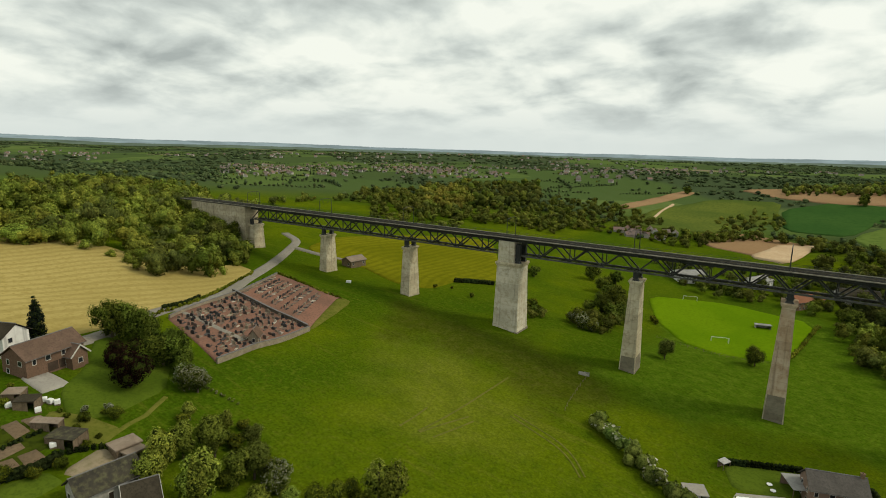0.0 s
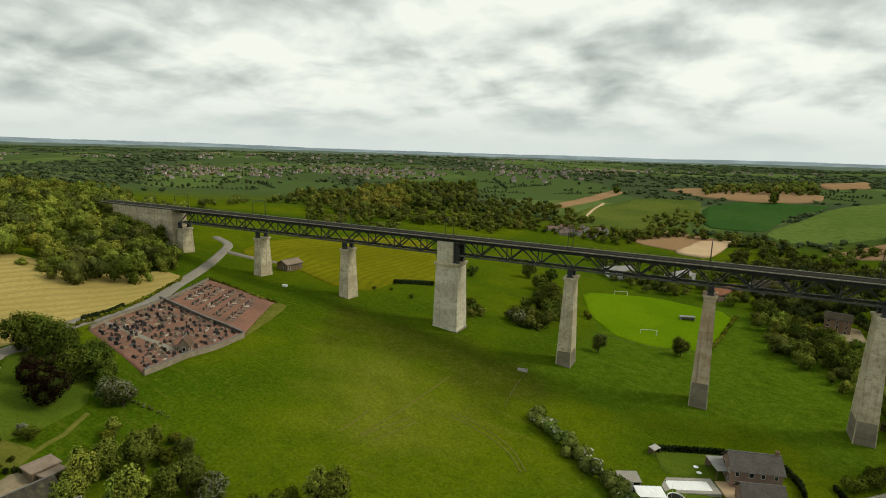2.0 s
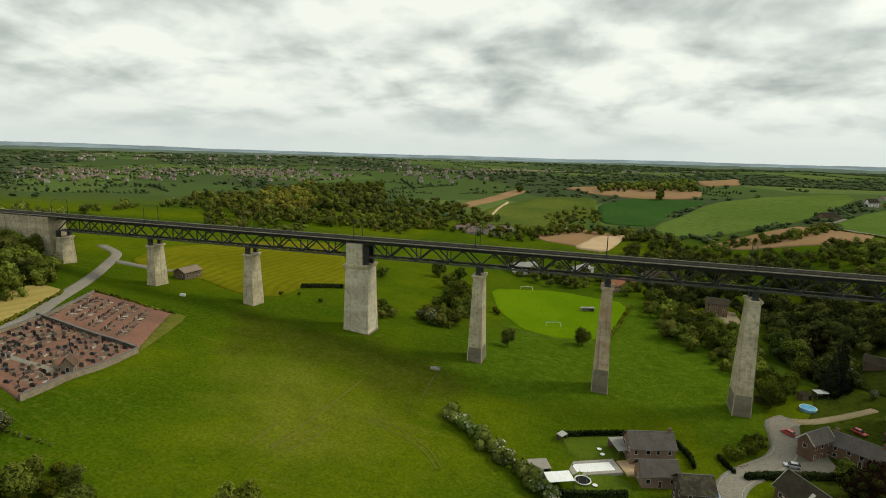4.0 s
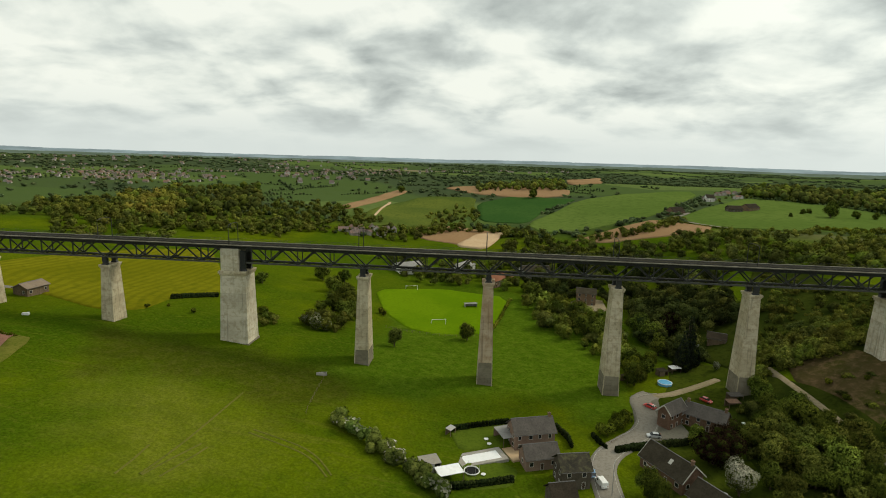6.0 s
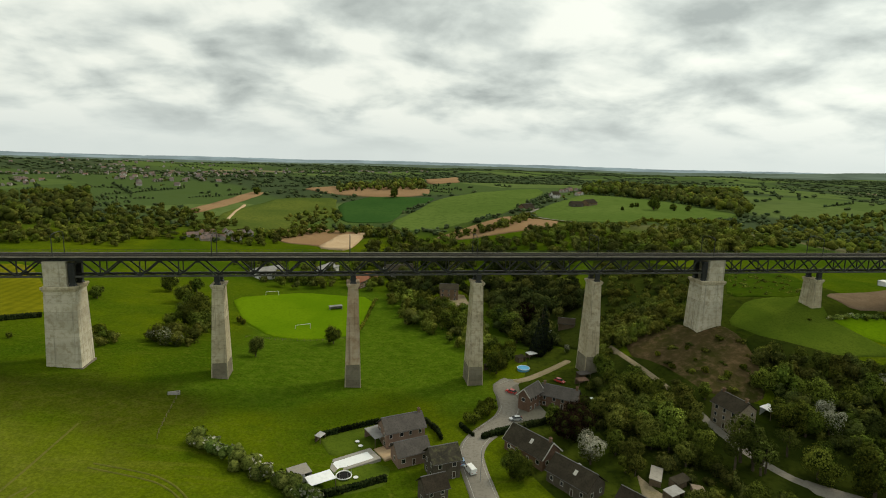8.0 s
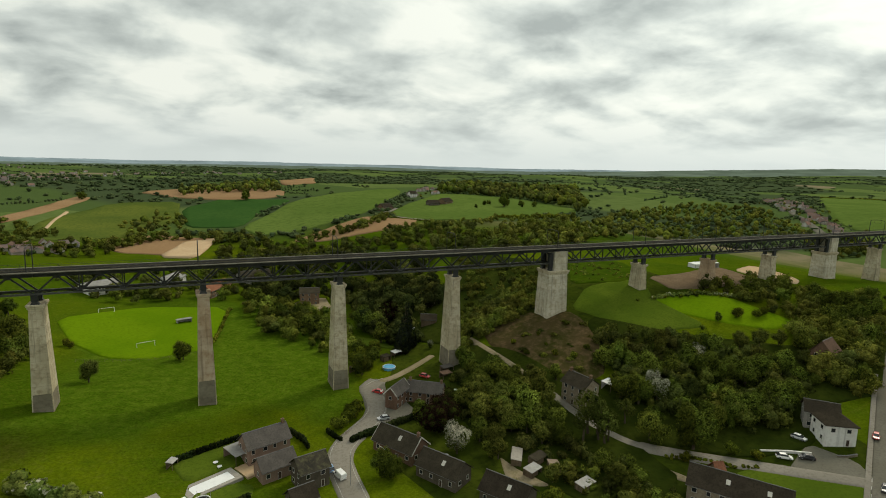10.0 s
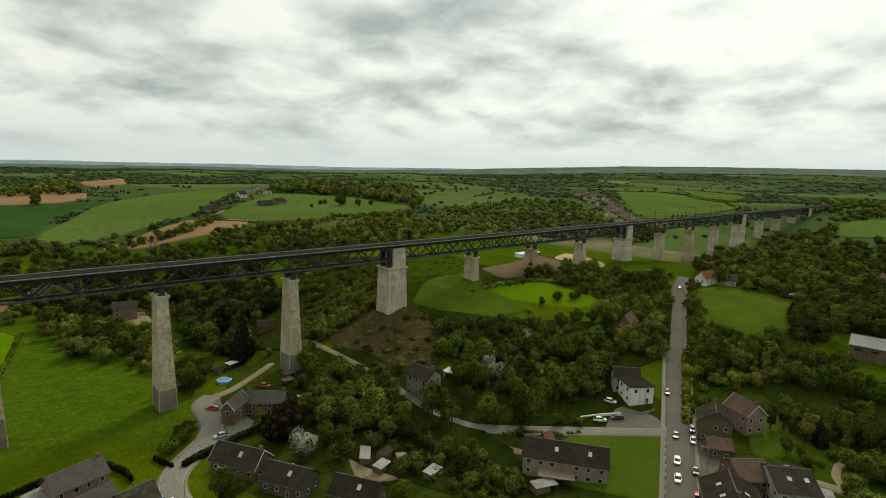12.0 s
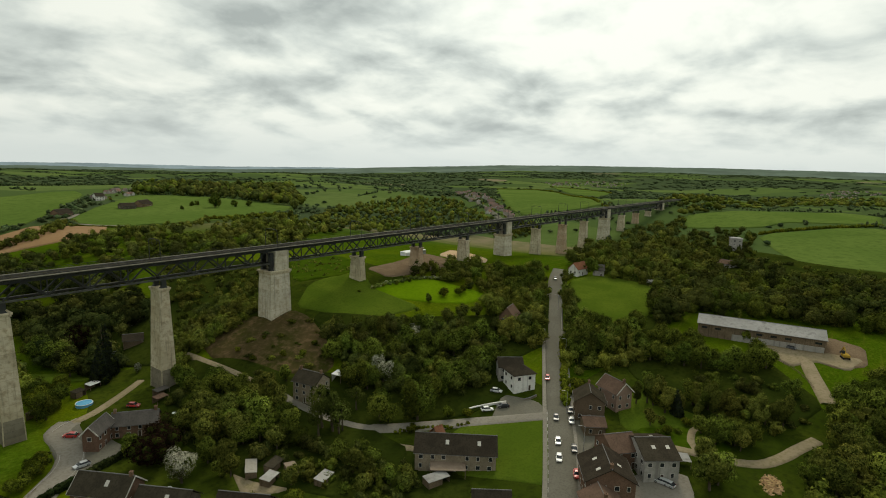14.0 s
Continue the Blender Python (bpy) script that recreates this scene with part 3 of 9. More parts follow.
def rounded(poly, n=2):
    """Corners cut and softened."""
    for _ in range(n):
        out = []
        for i in range(len(poly)):
            (ax, ay), (bx, by) = poly[i], poly[(i + 1) % len(poly)]
            out += [(ax * 0.87 + bx * 0.13, ay * 0.87 + by * 0.13), (ax * 0.13 + bx * 0.87, ay * 0.13 + by * 0.87)]
        poly = out
    return poly


LIFTS = {}


def field(name, kind, label, poly, soft=1, lift=0.0):
    if kind != "rough":
        FIELD_POLYS.append(poly)
    if kind in ("asphalt", "lane", "dirt", "pave", "sand", "bed", "redgravel"):
        YARDS.append(poly)
    if kind in ("lawn", "pitch", "pasture"):
        LAWNS.append(poly)
    if soft and kind not in ('redgravel', 'pave'):
        poly = rounded(poly, soft)
    cx, cy = np.mean(poly, axis=0)
    d = float(np.hypot(cx - 93, cy + 199))
    size = max(2.5, d * 0.012)
    bm = bmesh.new()
    f = bm.faces.new([bm.verts.new((px, py, 0)) for px, py in poly])
    bmesh.ops.triangulate(bm, faces=[f])
    lo, hi = np.min(poly, axis=0), np.max(poly, axis=0)
    for ax in (0, 1):
        step = max(size, (hi[ax] - lo[ax]) / 45)
        for v in np.arange(lo[ax] + step, hi[ax], step):
            co, no = [0, 0, 0], [0, 0, 0]
            co[ax], no[ax] = float(v), 1.0
            bmesh.ops.bisect_plane(bm, geom=bm.verts[:] + bm.edges[:] + bm.faces[:], plane_co=co, plane_no=no)
    LIFTS[kind] = LIFTS.get(kind, len(LIFTS) * 0.012)
    up = 0.10 + d * 0.0011 + LIFTS[kind] + lift
    for v in bm.verts:
        v.co.z = float(height(v.co.x, v.co.y)) + up
    skirt = bmesh.ops.extrude_edge_only(bm, edges=[e for e in bm.edges if e.is_boundary])
    for v in skirt["geom"]:
        if isinstance(v, bmesh.types.BMVert):
            out_ = Vector((v.co.x - cx, v.co.y - cy)).normalized() * 0.45
            v.co.x += out_.x
            v.co.y += out_.y
            v.co.z = float(height(v.co.x, v.co.y)) - 0.08
    bmesh.ops.recalc_face_normals(bm, faces=bm.faces[:])
    if sum(q.normal.z for q in bm.faces) < 0:
        bmesh.ops.reverse_faces(bm, faces=bm.faces[:])
    ob = part(name, bm, M[kind], smooth=True)
    return tagged(ob, label, {"straw": "hay field", "redgravel": "cemetery ground", "asphalt": "yard", "pave": "driveway"}.get(kind, "field"), kind="structure")


def along(pts, step=2.5):
    """A smooth line through points, as evenly spaced points."""
    pts = [np.array(p, float) for p in pts]
    ext = [2 * pts[0] - pts[1]] + pts + [2 * pts[-1] - pts[-2]]
    out = []
    for i in range(1, len(ext) - 2):
        n = max(1, int(np.linalg.norm(ext[i + 1] - ext[i]) / step))
        for k in range(n):
            out.append(spline(k / n, ext[i - 1], ext[i], ext[i + 1], ext[i + 2]))
    out.append(pts[-1])
    return np.array(out)


def ribbon(line, offs, up):
    """A strip along a line; offs: sideways offsets. Returns vertices and faces on the ground."""
    d = np.gradient(line, axis=0)
    nrm = np.stack([-d[:, 1], d[:, 0]], 1) / np.maximum(np.linalg.norm(d, axis=1), 1e-6)[:, None]
    vs, fs = [], []
    k = len(offs)
    for p, q in zip(line, nrm):
        for o, u in zip(offs, up):
            x, y = p + q * o
            vs.append((x, y, float(height(x, y)) + u))
    for i in range(len(line) - 1):
        for j in range(k - 1):
            a = i * k + j
            fs.append((a, a + k, a + k + 1, a + 1))
    return vs, fs


ROADS = []


def road(kind, label, w, pts):
    line = along(pts)
    ROADS.append((line, w))
    d = float(np.mean(np.hypot(line[:, 0] - 93, line[:, 1] + 199)))
    u = 0.30 + d * 0.0011 if w > 1 else 0.03 + d * 0.0006
    e = min(0.5, w / 4)
    vs, fs = ribbon(line, [w / 2 + e, w / 2, w / 4, 0, -w / 4, -w / 2, -w / 2 - e], [-0.08, u, u + 0.05, u + 0.07, u + 0.05, u, -0.08])
    ob = new("road", mesh_of("road", vs, [f[::-1] for f in fs], M[kind], smooth=True))
    if sum(q.normal.z for q in ob.data.polygons) < 0:
        ob.data.flip_normals()
    return tagged(ob, label, "road", kind="structure")


field('field', 'rough', 'rough grass and gardens of a village east of the road', [(277.9, -120.9), (312.5, -129.0), (333.7, -154.6), (326.9, -187.1), (312.3, -201.4), (256.8, -205.8), (225.2, -178.7), (207.2, -153.4)], 1, -0.13)
field('field', 'rough', 'rough grass and gardens of a village below the viaduct', [(178.6, 41.3), (201.1, 17.9), (208.9, -17.8), (232.3, -48.5), (280.9, -89.0), (273.7, -115.4), (204.8, -150.1), (182.8, -121.5), (150.6, -80.0), (143.0, -53.3), (150.3, -17.9), (165.9, 2.8)], 1, -0.13)
field('field', 'straw', 'pale golden mown hay field on a slope', [(-199.5, -122.2), (-198.0, -100.0), (-191.0, -81.0), (-162.5, -70.9), (-134.5, -69.3), (-124.8, -54.6), (-122.4, -35.9), (-111.7, -35.9), (-91.9, -69.9), (-80.8, -97.3), (-73.4, -117.6), (-72.1, -127.5), (-76.5, -134.0), (-88.1, -140.1), (-91.0, -153.6)])
field('field', 'olive', 'yellowish hay meadow beyond the viaduct', [(-152.3, 65.3), (-124.1, 129.0), (-88.1, 156.9), (-54.0, 100.2), (-34.8, 58.1), (-48.3, 41.9), (-48.5, 15.8), (-63.0, 8.1), (-95.3, 20.9), (-126.7, 19.4), (-140.3, 26.3)])
field('field', 'pitch', 'mown village football pitch painted sunlit-bright', [(31.2, 120.5), (68.4, 148.0), (111.7, 139.6), (99.2, 67.0), (75.2, 53.4), (59.2, 57.3), (44.3, 79.1)])
field('field', 'soil', 'pinkish brown ploughed field', [(-83.5, 475.9), (-45.5, 672.1), (-24.0, 671.1), (-47.9, 552.4), (-71.3, 441.8)])
field('field', 'soil', 'broad reddish ploughed field on the far slope', [(22.4, 735.8), (155.7, 777.8), (232.6, 709.5), (221.8, 652.6), (155.9, 635.0), (78.8, 671.3)])
field('field', 'soil', 'distant ploughed field', [(280.1, 1114.6), (429.3, 1445.3), (317.7, 874.5), (240.2, 781.0)])
field('field', 'soil', 'brown stripped earth of a sand pit', [(16.0, 367.9), (59.1, 411.5), (118.3, 381.8), (96.8, 293.1), (67.7, 311.3), (38.1, 316.0)])
field('field', 'sand', 'pale sand floor of a pit', [(69.8, 301.5), (81.2, 342.4), (88.1, 368.0), (118.3, 381.8), (96.8, 293.1)], 1, 0.7)
field('field', 'soil', 'narrow brown ploughed field above the woods', [(180.1, 341.1), (235.2, 366.3), (270.2, 388.6), (306.3, 328.9), (287.6, 293.5), (244.7, 283.6), (206.3, 308.9)])
field('field', 'deepgreen', 'dark green field of young corn', [(84.7, 583.7), (140.0, 656.7), (229.9, 611.9), (175.6, 537.9), (144.0, 440.4), (90.1, 455.7)])
field('field', 'pasture', 'green pasture on the far slope', [(143.7, 437.0), (228.2, 601.3), (412.1, 694.1), (399.1, 625.6), (278.2, 416.3), (216.2, 385.0), (156.6, 383.3)])
field('field', 'pasture', 'bright green pasture with scattered trees', [(361.5, 488.7), (463.2, 607.5), (551.1, 550.4), (574.5, 414.9), (541.2, 371.1), (399.1, 296.5), (308.0, 319.6), (294.0, 388.7)])
field('field', 'meadow', 'olive green pasture with a farm track', [(-40.4, 354.4), (-43.4, 483.6), (3.0, 635.2), (82.9, 641.3), (79.1, 491.3), (35.5, 396.3), (-8.0, 364.8)])
field('field', 'pasture', 'light green sloping field beyond the viaduct', [(1580.4, 706.8), (1603.2, 597.1), (1418.5, 386.9), (853.0, 78.8), (764.0, 103.7), (713.9, 134.0), (774.1, 203.1)])
field('field', 'pasture', 'far light green field', [(1881.9, 667.5), (1605.3, 353.2), (1193.8, 223.2), (1607.6, 506.6)])
field('field', 'pasture', 'green pasture beside the far end of the viaduct', [(788.0, -34.7), (883.0, -74.1), (1074.3, -175.4), (1040.5, -226.3), (875.3, -222.6), (832.8, -140.6), (755.2, -117.3), (715.6, -57.0)])
field('field', 'pasture', 'broad green pasture above the wood', [(706.9, -123.0), (819.3, -193.1), (846.9, -249.9), (580.1, -235.6), (573.4, -198.4), (586.4, -163.2)])
PADDOCK = [(394.1, -67.9), (423.7, -75.2), (423.5, -96.4), (410.9, -118.0), (371.7, -122.3), (339.9, -116.6), (327.2, -102.8)]
field('field', 'lawn', 'open green paddock below the roadside cottages', PADDOCK, 1, 0.35)
field('field', 'lawn', 'mown green lawn at the road junction', [(231.0, -102.8), (239.4, -103.6), (254.3, -118.8), (254.7, -123.2), (251.5, -126.7), (223.4, -140.8), (220.1, -131.0), (213.6, -115.4)])
field('field', 'lawn', 'green hill pasture under the viaduct', [(247.5, -4.3), (267.8, 11.0), (293.2, 11.9), (294.3, -1.5), (286.7, -13.2), (292.4, -39.5), (267.2, -33.2), (254.2, -18.2)])
field('field', 'pitch', 'light green paddock with a few shrubs', [(286.2, -12.9), (298.8, -12.6), (316.3, -15.3), (326.1, -21.4), (335.6, -48.7), (318.3, -50.2), (301.2, -38.5), (288.7, -26.0)])
field('field', 'bed', 'bare trodden building site ground', [(309.6, 14.0), (338.7, 16.3), (382.8, 32.3), (375.5, 5.6), (365.9, -9.1), (327.8, -9.1), (304.8, -6.9)])
field('field', 'sand', 'pale sandy track bend', [(385.8, 21.6), (421.8, 37.7), (402.3, -6.4), (391.3, -11.8), (380.9, 1.7)])
field('field', 'scar', 'bare brown earth of a scraped bank', [(213.5, 18.0), (223.1, 12.1), (232.0, 8.7), (234.2, -0.3), (244.9, -5.8), (246.0, -13.9), (242.4, -29.0), (234.6, -43.3), (225.2, -44.5), (218.5, -32.5), (209.8, -23.7), (208.3, -2.6)])
field('field', 'redgravel', 'red gravel of the newer part of a cemetery', [(-102.3, -30.1), (-62.4, -32.0), (-42.6, -68.2), (-84.9, -65.4)])
field('field', 'redgravel', 'red gravel and grey graves of the old cemetery', [(-84.9, -65.4), (-42.6, -68.2), (-38.7, -107.9), (-54.7, -104.4), (-71.6, -101.0), (-76.3, -92.0), (-80.8, -74.3)])
field('field', 'worn', 'worn earth strip along the cemetery edge', [(-62.4, -32.0), (-55.0, -32.6), (-42.2, -66.4), (-42.6, -68.2)])
field('field', 'lawn', 'garden lawn below a brick house', [(-43.5, -144.7), (-49.7, -136.8), (-66.8, -125.7), (-60.5, -114.9), (-41.8, -119.8), (-32.5, -127.1), (-28.5, -141.4), (-31.4, -149.1)])
field('field', 'rough', 'grassy allotment plots', [(-36.1, -159.3), (-35.1, -153.8), (-31.7, -147.9), (-25.9, -152.7), (-24.7, -163.7)])
field('field', 'rough', 'grassy garden plot', [(-26.5, -168.1), (-29.7, -159.9), (-24.8, -156.7), (-21.8, -164.8)])
field('field', 'lawn', 'garden lawn with a terrace', [(86.2, -39.9), (104.2, -31.3), (104.1, -43.9), (89.8, -49.4)])
field('field', 'lawn', 'lawn round a trampoline', [(90.8, -55.8), (101.3, -53.3), (106.0, -55.5), (104.0, -63.4), (92.0, -68.0)])
field('field', 'lawn', 'strip of rough grass behind the tree row', [(162.2, 62.8), (175.5, 48.3), (177.8, 31.6), (164.4, 45.9)])
field('field', 'asphalt', 'grey asphalt yard beside cottages', [(144.8, -33.2), (147.5, -20.1), (149.3, -10.1), (152.3, -3.4), (157.6, -0.3), (159.4, -5.1), (157.5, -15.2), (161.6, -22.0), (162.3, -29.7), (157.8, -34.3), (150.0, -36.3)])
field('field', 'bed', 'churned brown earth beside a riding barn', [(365.1, -179.3), (380.0, -187.0), (390.0, -196.1), (384.0, -208.4), (364.8, -209.4), (356.7, -199.9), (361.4, -191.9)])
field('field', 'dirt', 'gravel forecourt of a riding barn', [(367.6, -171.4), (367.4, -183.2), (370.3, -196.1), (370.3, -208.5), (356.3, -203.3), (360.1, -191.9), (349.4, -185.0), (359.7, -173.6)])
field('field', 'rough', 'rough grass beside the track', [(260.2, -183.4), (266.9, -191.5), (256.8, -194.4), (249.4, -186.9)])
field('field', 'asphalt', 'asphalt forecourt at the junction', [(260.4, -104.0), (263.3, -116.2), (258.4, -124.1), (246.5, -114.6), (245.2, -108.8)])
field('field', 'pave', 'pale paved drive of a brick house', [(-52.5, -148.8), (-52.2, -143.7), (-45.1, -142.5), (-44.3, -148.3)])
field('field', 'dirt', 'brown yard among sheds by the stream', [(199.1, 67.0), (214.4, 65.0), (201.4, 39.4), (193.0, 33.3), (189.5, 40.5)])
field('field', 'asphalt', 'tan asphalt forecourts beside the main road', [(274.6, -123.1), (276.6, -125.7), (262.4, -132.7), (253.3, -137.4), (256.0, -143.7), (244.4, -143.0), (231.7, -148.3), (221.5, -153.3), (218.5, -149.0), (241.3, -138.1)])
field('field', 'lane', 'concrete yard behind a workshop', [(241.0, -157.6), (249.2, -169.7), (240.9, -173.5), (233.6, -174.2), (223.2, -159.3)])
field('field', 'lawn', 'green back garden of a brick house', [(285.6, -136.6), (293.3, -140.2), (321.6, -139.9), (324.2, -154.6), (287.3, -165.0), (267.6, -160.2), (263.6, -146.4)])
field('field', 'lush', 'rough grass round village houses', [(265.9, -149.3), (279.4, -166.7), (271.3, -177.9), (263.0, -170.3), (258.3, -161.9)])
field('field', 'sand', 'pale gravel yard of a tall stone house', [(210.8, -38.6), (214.7, -41.3), (216.0, -50.0), (216.5, -65.6), (211.8, -63.9), (206.6, -54.1), (205.6, -47.7)])
field('field', 'dirt', 'garden plot with sheds', [(175.9, -65.5), (182.7, -66.4), (189.1, -76.2), (185.3, -83.5), (178.9, -84.5), (171.3, -77.9)])
field('field', 'dirt', 'pale earth path behind a stone building', [(212.0, -73.7), (212.9, -80.1), (215.0, -90.4), (218.2, -98.0), (216.4, -99.6), (212.2, -92.9), (209.4, -83.5)])
field('field', 'scrub', 'shade-darkened shrubby ground behind the viaduct', [(269.6, 164.3), (281.0, 104.2), (295.1, 81.7), (265.1, 42.6), (240.0, 14.0), (210.9, 36.6), (219.5, 69.4)])
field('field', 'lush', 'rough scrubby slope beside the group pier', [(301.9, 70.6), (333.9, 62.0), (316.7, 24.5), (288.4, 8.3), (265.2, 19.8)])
field('field', 'scrub', 'shade-darkened garden ground round a stone building', [(203.0, -90.0), (216.9, -100.3), (206.9, -108.5), (214.1, -120.9), (202.8, -128.6), (186.3, -106.7)])
for plot in ([(-36.4, -158.9), (-36.6, -156.3), (-31.9, -155.9), (-31.0, -158.7)], [(-36.2, -155.4), (-35.8, -152.3), (-32.0, -151.8), (-31.4, -155.0)],
             [(-25.7, -160.4), (-25.7, -157.4), (-23.2, -157.2), (-22.8, -160.4)], [(-29.7, -162.4), (-29.2, -158.6), (-27.4, -158.6), (-26.6, -163.1)],
             [(-26.0, -163.9), (-25.7, -161.3), (-23.2, -161.2), (-23.0, -164.6)]):
    field('field', 'bed', 'dug brown allotment bed', plot, soft=0)
field('field', 'worn', 'worn yellowish grass between garden sheds', [(-36.0, -150.1), (-30.2, -145.7), (-22.8, -142.7), (-20.8, -147.4), (-23.4, -151.9), (-33.5, -153.5)])
field('field', 'lawn', 'small garden lawn behind the allotments', [(-20.0, -166.5), (-18.8, -158.8), (-14.9, -157.8), (-14.3, -162.3), (-17.0, -167.2)])
field('field', 'dirt', 'brown earth yard beside an outbuilding', [(-17.1, -156.6), (-19.1, -148.5), (-14.2, -147.0), (-13.4, -154.3)])
field('field', 'rough', 'rough hill grass round the group pier', [(258.1, 67.7), (314.4, 82.3), (324.0, 31.8), (316.2, -10.0), (277.1, -37.0), (249.2, -30.1), (239.6, -12.5), (233.7, 11.2)], 1, -0.13)
field('field', 'dirt', 'yard of a gabled brick house', [(314.6, -68.1), (323.3, -71.8), (324.5, -79.8), (315.5, -83.3), (305.8, -77.6)])
field('field', 'dirt', 'yard of a brick house by the stream', [(149.2, 135.4), (168.3, 137.2), (167.2, 115.1), (148.1, 111.0)])
field('field', 'scrub', 'shade-darkened rough ground under village trees', [(197.9, 16.1), (212.8, -11.9), (221.2, -48.5), (241.0, -69.5), (282.3, -90.8), (261.6, -105.7), (240.6, -100.5), (217.2, -75.7), (215.8, -98.9), (188.9, -104.2), (174.6, -70.2), (175.1, -32.3)])
field('field', 'scrub', 'shade-darkened ground under trees', [(323.5, -130.0), (351.9, -174.7), (319.0, -197.9), (294.2, -190.3), (286.2, -163.5), (304.4, -134.2)])
field('field', 'scrub', 'shade-darkened ground under roadside trees', [(393.7, -67.7), (397.1, -78.9), (371.6, -122.3), (351.9, -140.9), (318.6, -136.3), (290.6, -116.7)])
field('field', 'scrub', 'shade-darkened floor of a wooded bank', [(260.0, 13.2), (236.9, 3.5), (216.7, 14.6), (198.8, 13.4), (188.6, 39.8), (169.5, 67.9), (193.3, 144.6), (229.0, 71.3), (260.9, 41.6)])
field('field', 'scrub', 'shade-darkened floor of a bank below a pasture', [(247.7, -11.9), (275.4, -38.5), (314.4, -65.1), (367.8, -69.9), (307.4, -98.5), (277.1, -91.3), (236.4, -50.3)])
field('field', 'scrub', 'shade-darkened ground of a wood under the far spur', [(463.4, -34.4), (618.2, -32.8), (619.1, -110.2), (566.0, -243.3), (435.1, -233.7), (404.0, -144.3), (407.4, -114.4)])

road('lane', 'pale lane climbing past a cemetery', 4.3, [(-66.3, -145.8), (-66.0, -133.2), (-69.3, -119.8), (-79.0, -100.3), (-84.7, -72.6), (-101.7, -46.1), (-120.5, -16.9), (-141.3, 13.1), (-155.1, 31.1), (-172.0, 38.1)])
road('lane', 'pale side lane under the viaduct', 3.0, [(-141.6, 18.5), (-126.7, 19.4), (-108.5, 22.3)])
road('lane', 'narrow pale asphalt village street', 7.0, [(129.5, -79.9), (129.7, -67.7), (129.8, -57.7), (130.7, -50.2), (134.3, -43.5), (140.0, -37.8), (146.9, -30.8), (151.3, -21.8), (152.3, -12.5), (153.2, -6.2), (157.7, -2.3)])
road('dirt', 'gravel drive beneath the viaduct pier', 2.5, [(158.2, -3.2), (164.2, -1.7), (171.2, 2.0), (178.1, 6.2), (186.9, 12.0)])
road('asphalt', 'straight asphalt main road with parked cars', 7.4, [(206.7, -152.6), (221.1, -145.9), (240.2, -136.4), (265.1, -123.6), (291.2, -110.1), (319.9, -95.3), (351.9, -79.7), (388.3, -62.7), (416.7, -51.8)])
road('lane', 'pale side road from the junction', 4.6, [(257.4, -124.6), (247.7, -113.9), (237.8, -102.4), (227.7, -91.4), (217.6, -80.5), (213.9, -71.7), (211.5, -59.9), (210.2, -43.3)])
road('dirt', 'narrow dirt lane below a scraped bank', 2.0, [(210.2, -43.3), (207.9, -23.0), (205.9, -3.5), (205.6, 12.9)])
road('dirt', 'gravel track through a yard', 3.4, [(261.0, -162.8), (262.7, -170.4), (264.1, -177.7), (268.1, -185.1), (276.4, -189.9), (283.8, -192.8), (292.8, -197.2)])
road('dirt', 'grassy loop of a track', 2.5, [(263.9, -168.8), (268.0, -166.3), (276.0, -165.1), (280.2, -166.5)])
road('dirt', 'dirt track to a riding barn', 4.5, [(363.6, -179.5), (360.1, -188.0), (343.8, -193.0), (320.8, -199.1)])
road('asphalt', 'straight street through a ribbon village', 7, [(637.2, 109.9), (685.6, 154.8), (744.9, 210.9), (844.0, 295.6), (1327.5, 644.1)])
road('worn', 'worn yellowish footpath along a bank', 0.9, [(-22.4, -144.2), (-23.8, -140.6), (-24.9, -136.1), (-27.4, -132.0), (-29.3, -128.6)])
road('lane', 'farm lane beside a brown field', 4.0, [(313.8, 314.7), (298.9, 352.9), (288.6, 390.5), (321.9, 434.7)])
road('sand', 'pale dirt track up a pasture', 3.0, [(-27.8, 399.7), (-33.1, 473.6), (-33.4, 548.4)])
road('lane', 'grey path through the old cemetery', 2.0, [(-74.5, -94.2), (-64.6, -93.7), (-55.0, -93.4), (-45.3, -93.1)])
road('worn', 'worn tyre track in meadow grass', 0.5, [(31.5, -61.5), (40.9, -63.9), (47.9, -66.0), (52.8, -69.4), (57.0, -74.1)])
road('worn', 'worn tyre track in meadow grass', 0.5, [(32.1, -59.7), (40.9, -61.6), (48.2, -63.9), (53.4, -67.6), (57.9, -73.0)])
road('worn', 'worn tyre track in meadow grass', 0.5, [(17.2, -88.0), (18.4, -75.1), (19.5, -59.6), (21.0, -41.3)])
road('worn', 'faint track worn in meadow grass', 0.45, [(12.6, -90.1), (12.6, -83.4), (12.2, -76.3)])
road('worn', 'faint track worn in meadow grass', 0.45, [(17.7, -88.2), (19.8, -80.0), (22.8, -70.9)])
road('worn', 'faint track worn in meadow grass', 0.45, [(21.4, -87.3), (22.9, -80.9), (25.0, -71.8)])

# ---- the viaduct: concrete piers, steel deck trusses in spans of about 47 m ----
CAP, DECK = 46.0, 56.0
PIER_X = [-152.0, -99.0, -48.8, 1.6, 50.3, 96.5, 142.7, 189.9, 239.3, 289.4, 336.2,
          383.4, 432.8, 482.8, 531.0, 577.0, 628.0, 677.0, 723.5, 769.0, 816.0]
WIDE = {0: 1, 5: -1, 9: -1, 13: -1, 17: -1}     # group piers: index and the side on which the span's end bears


def plinth(bm, x0, y0, z0, x1, y1, z1):
    box(bm, x0, y0, z0, x1, y1, z1, 0.06)


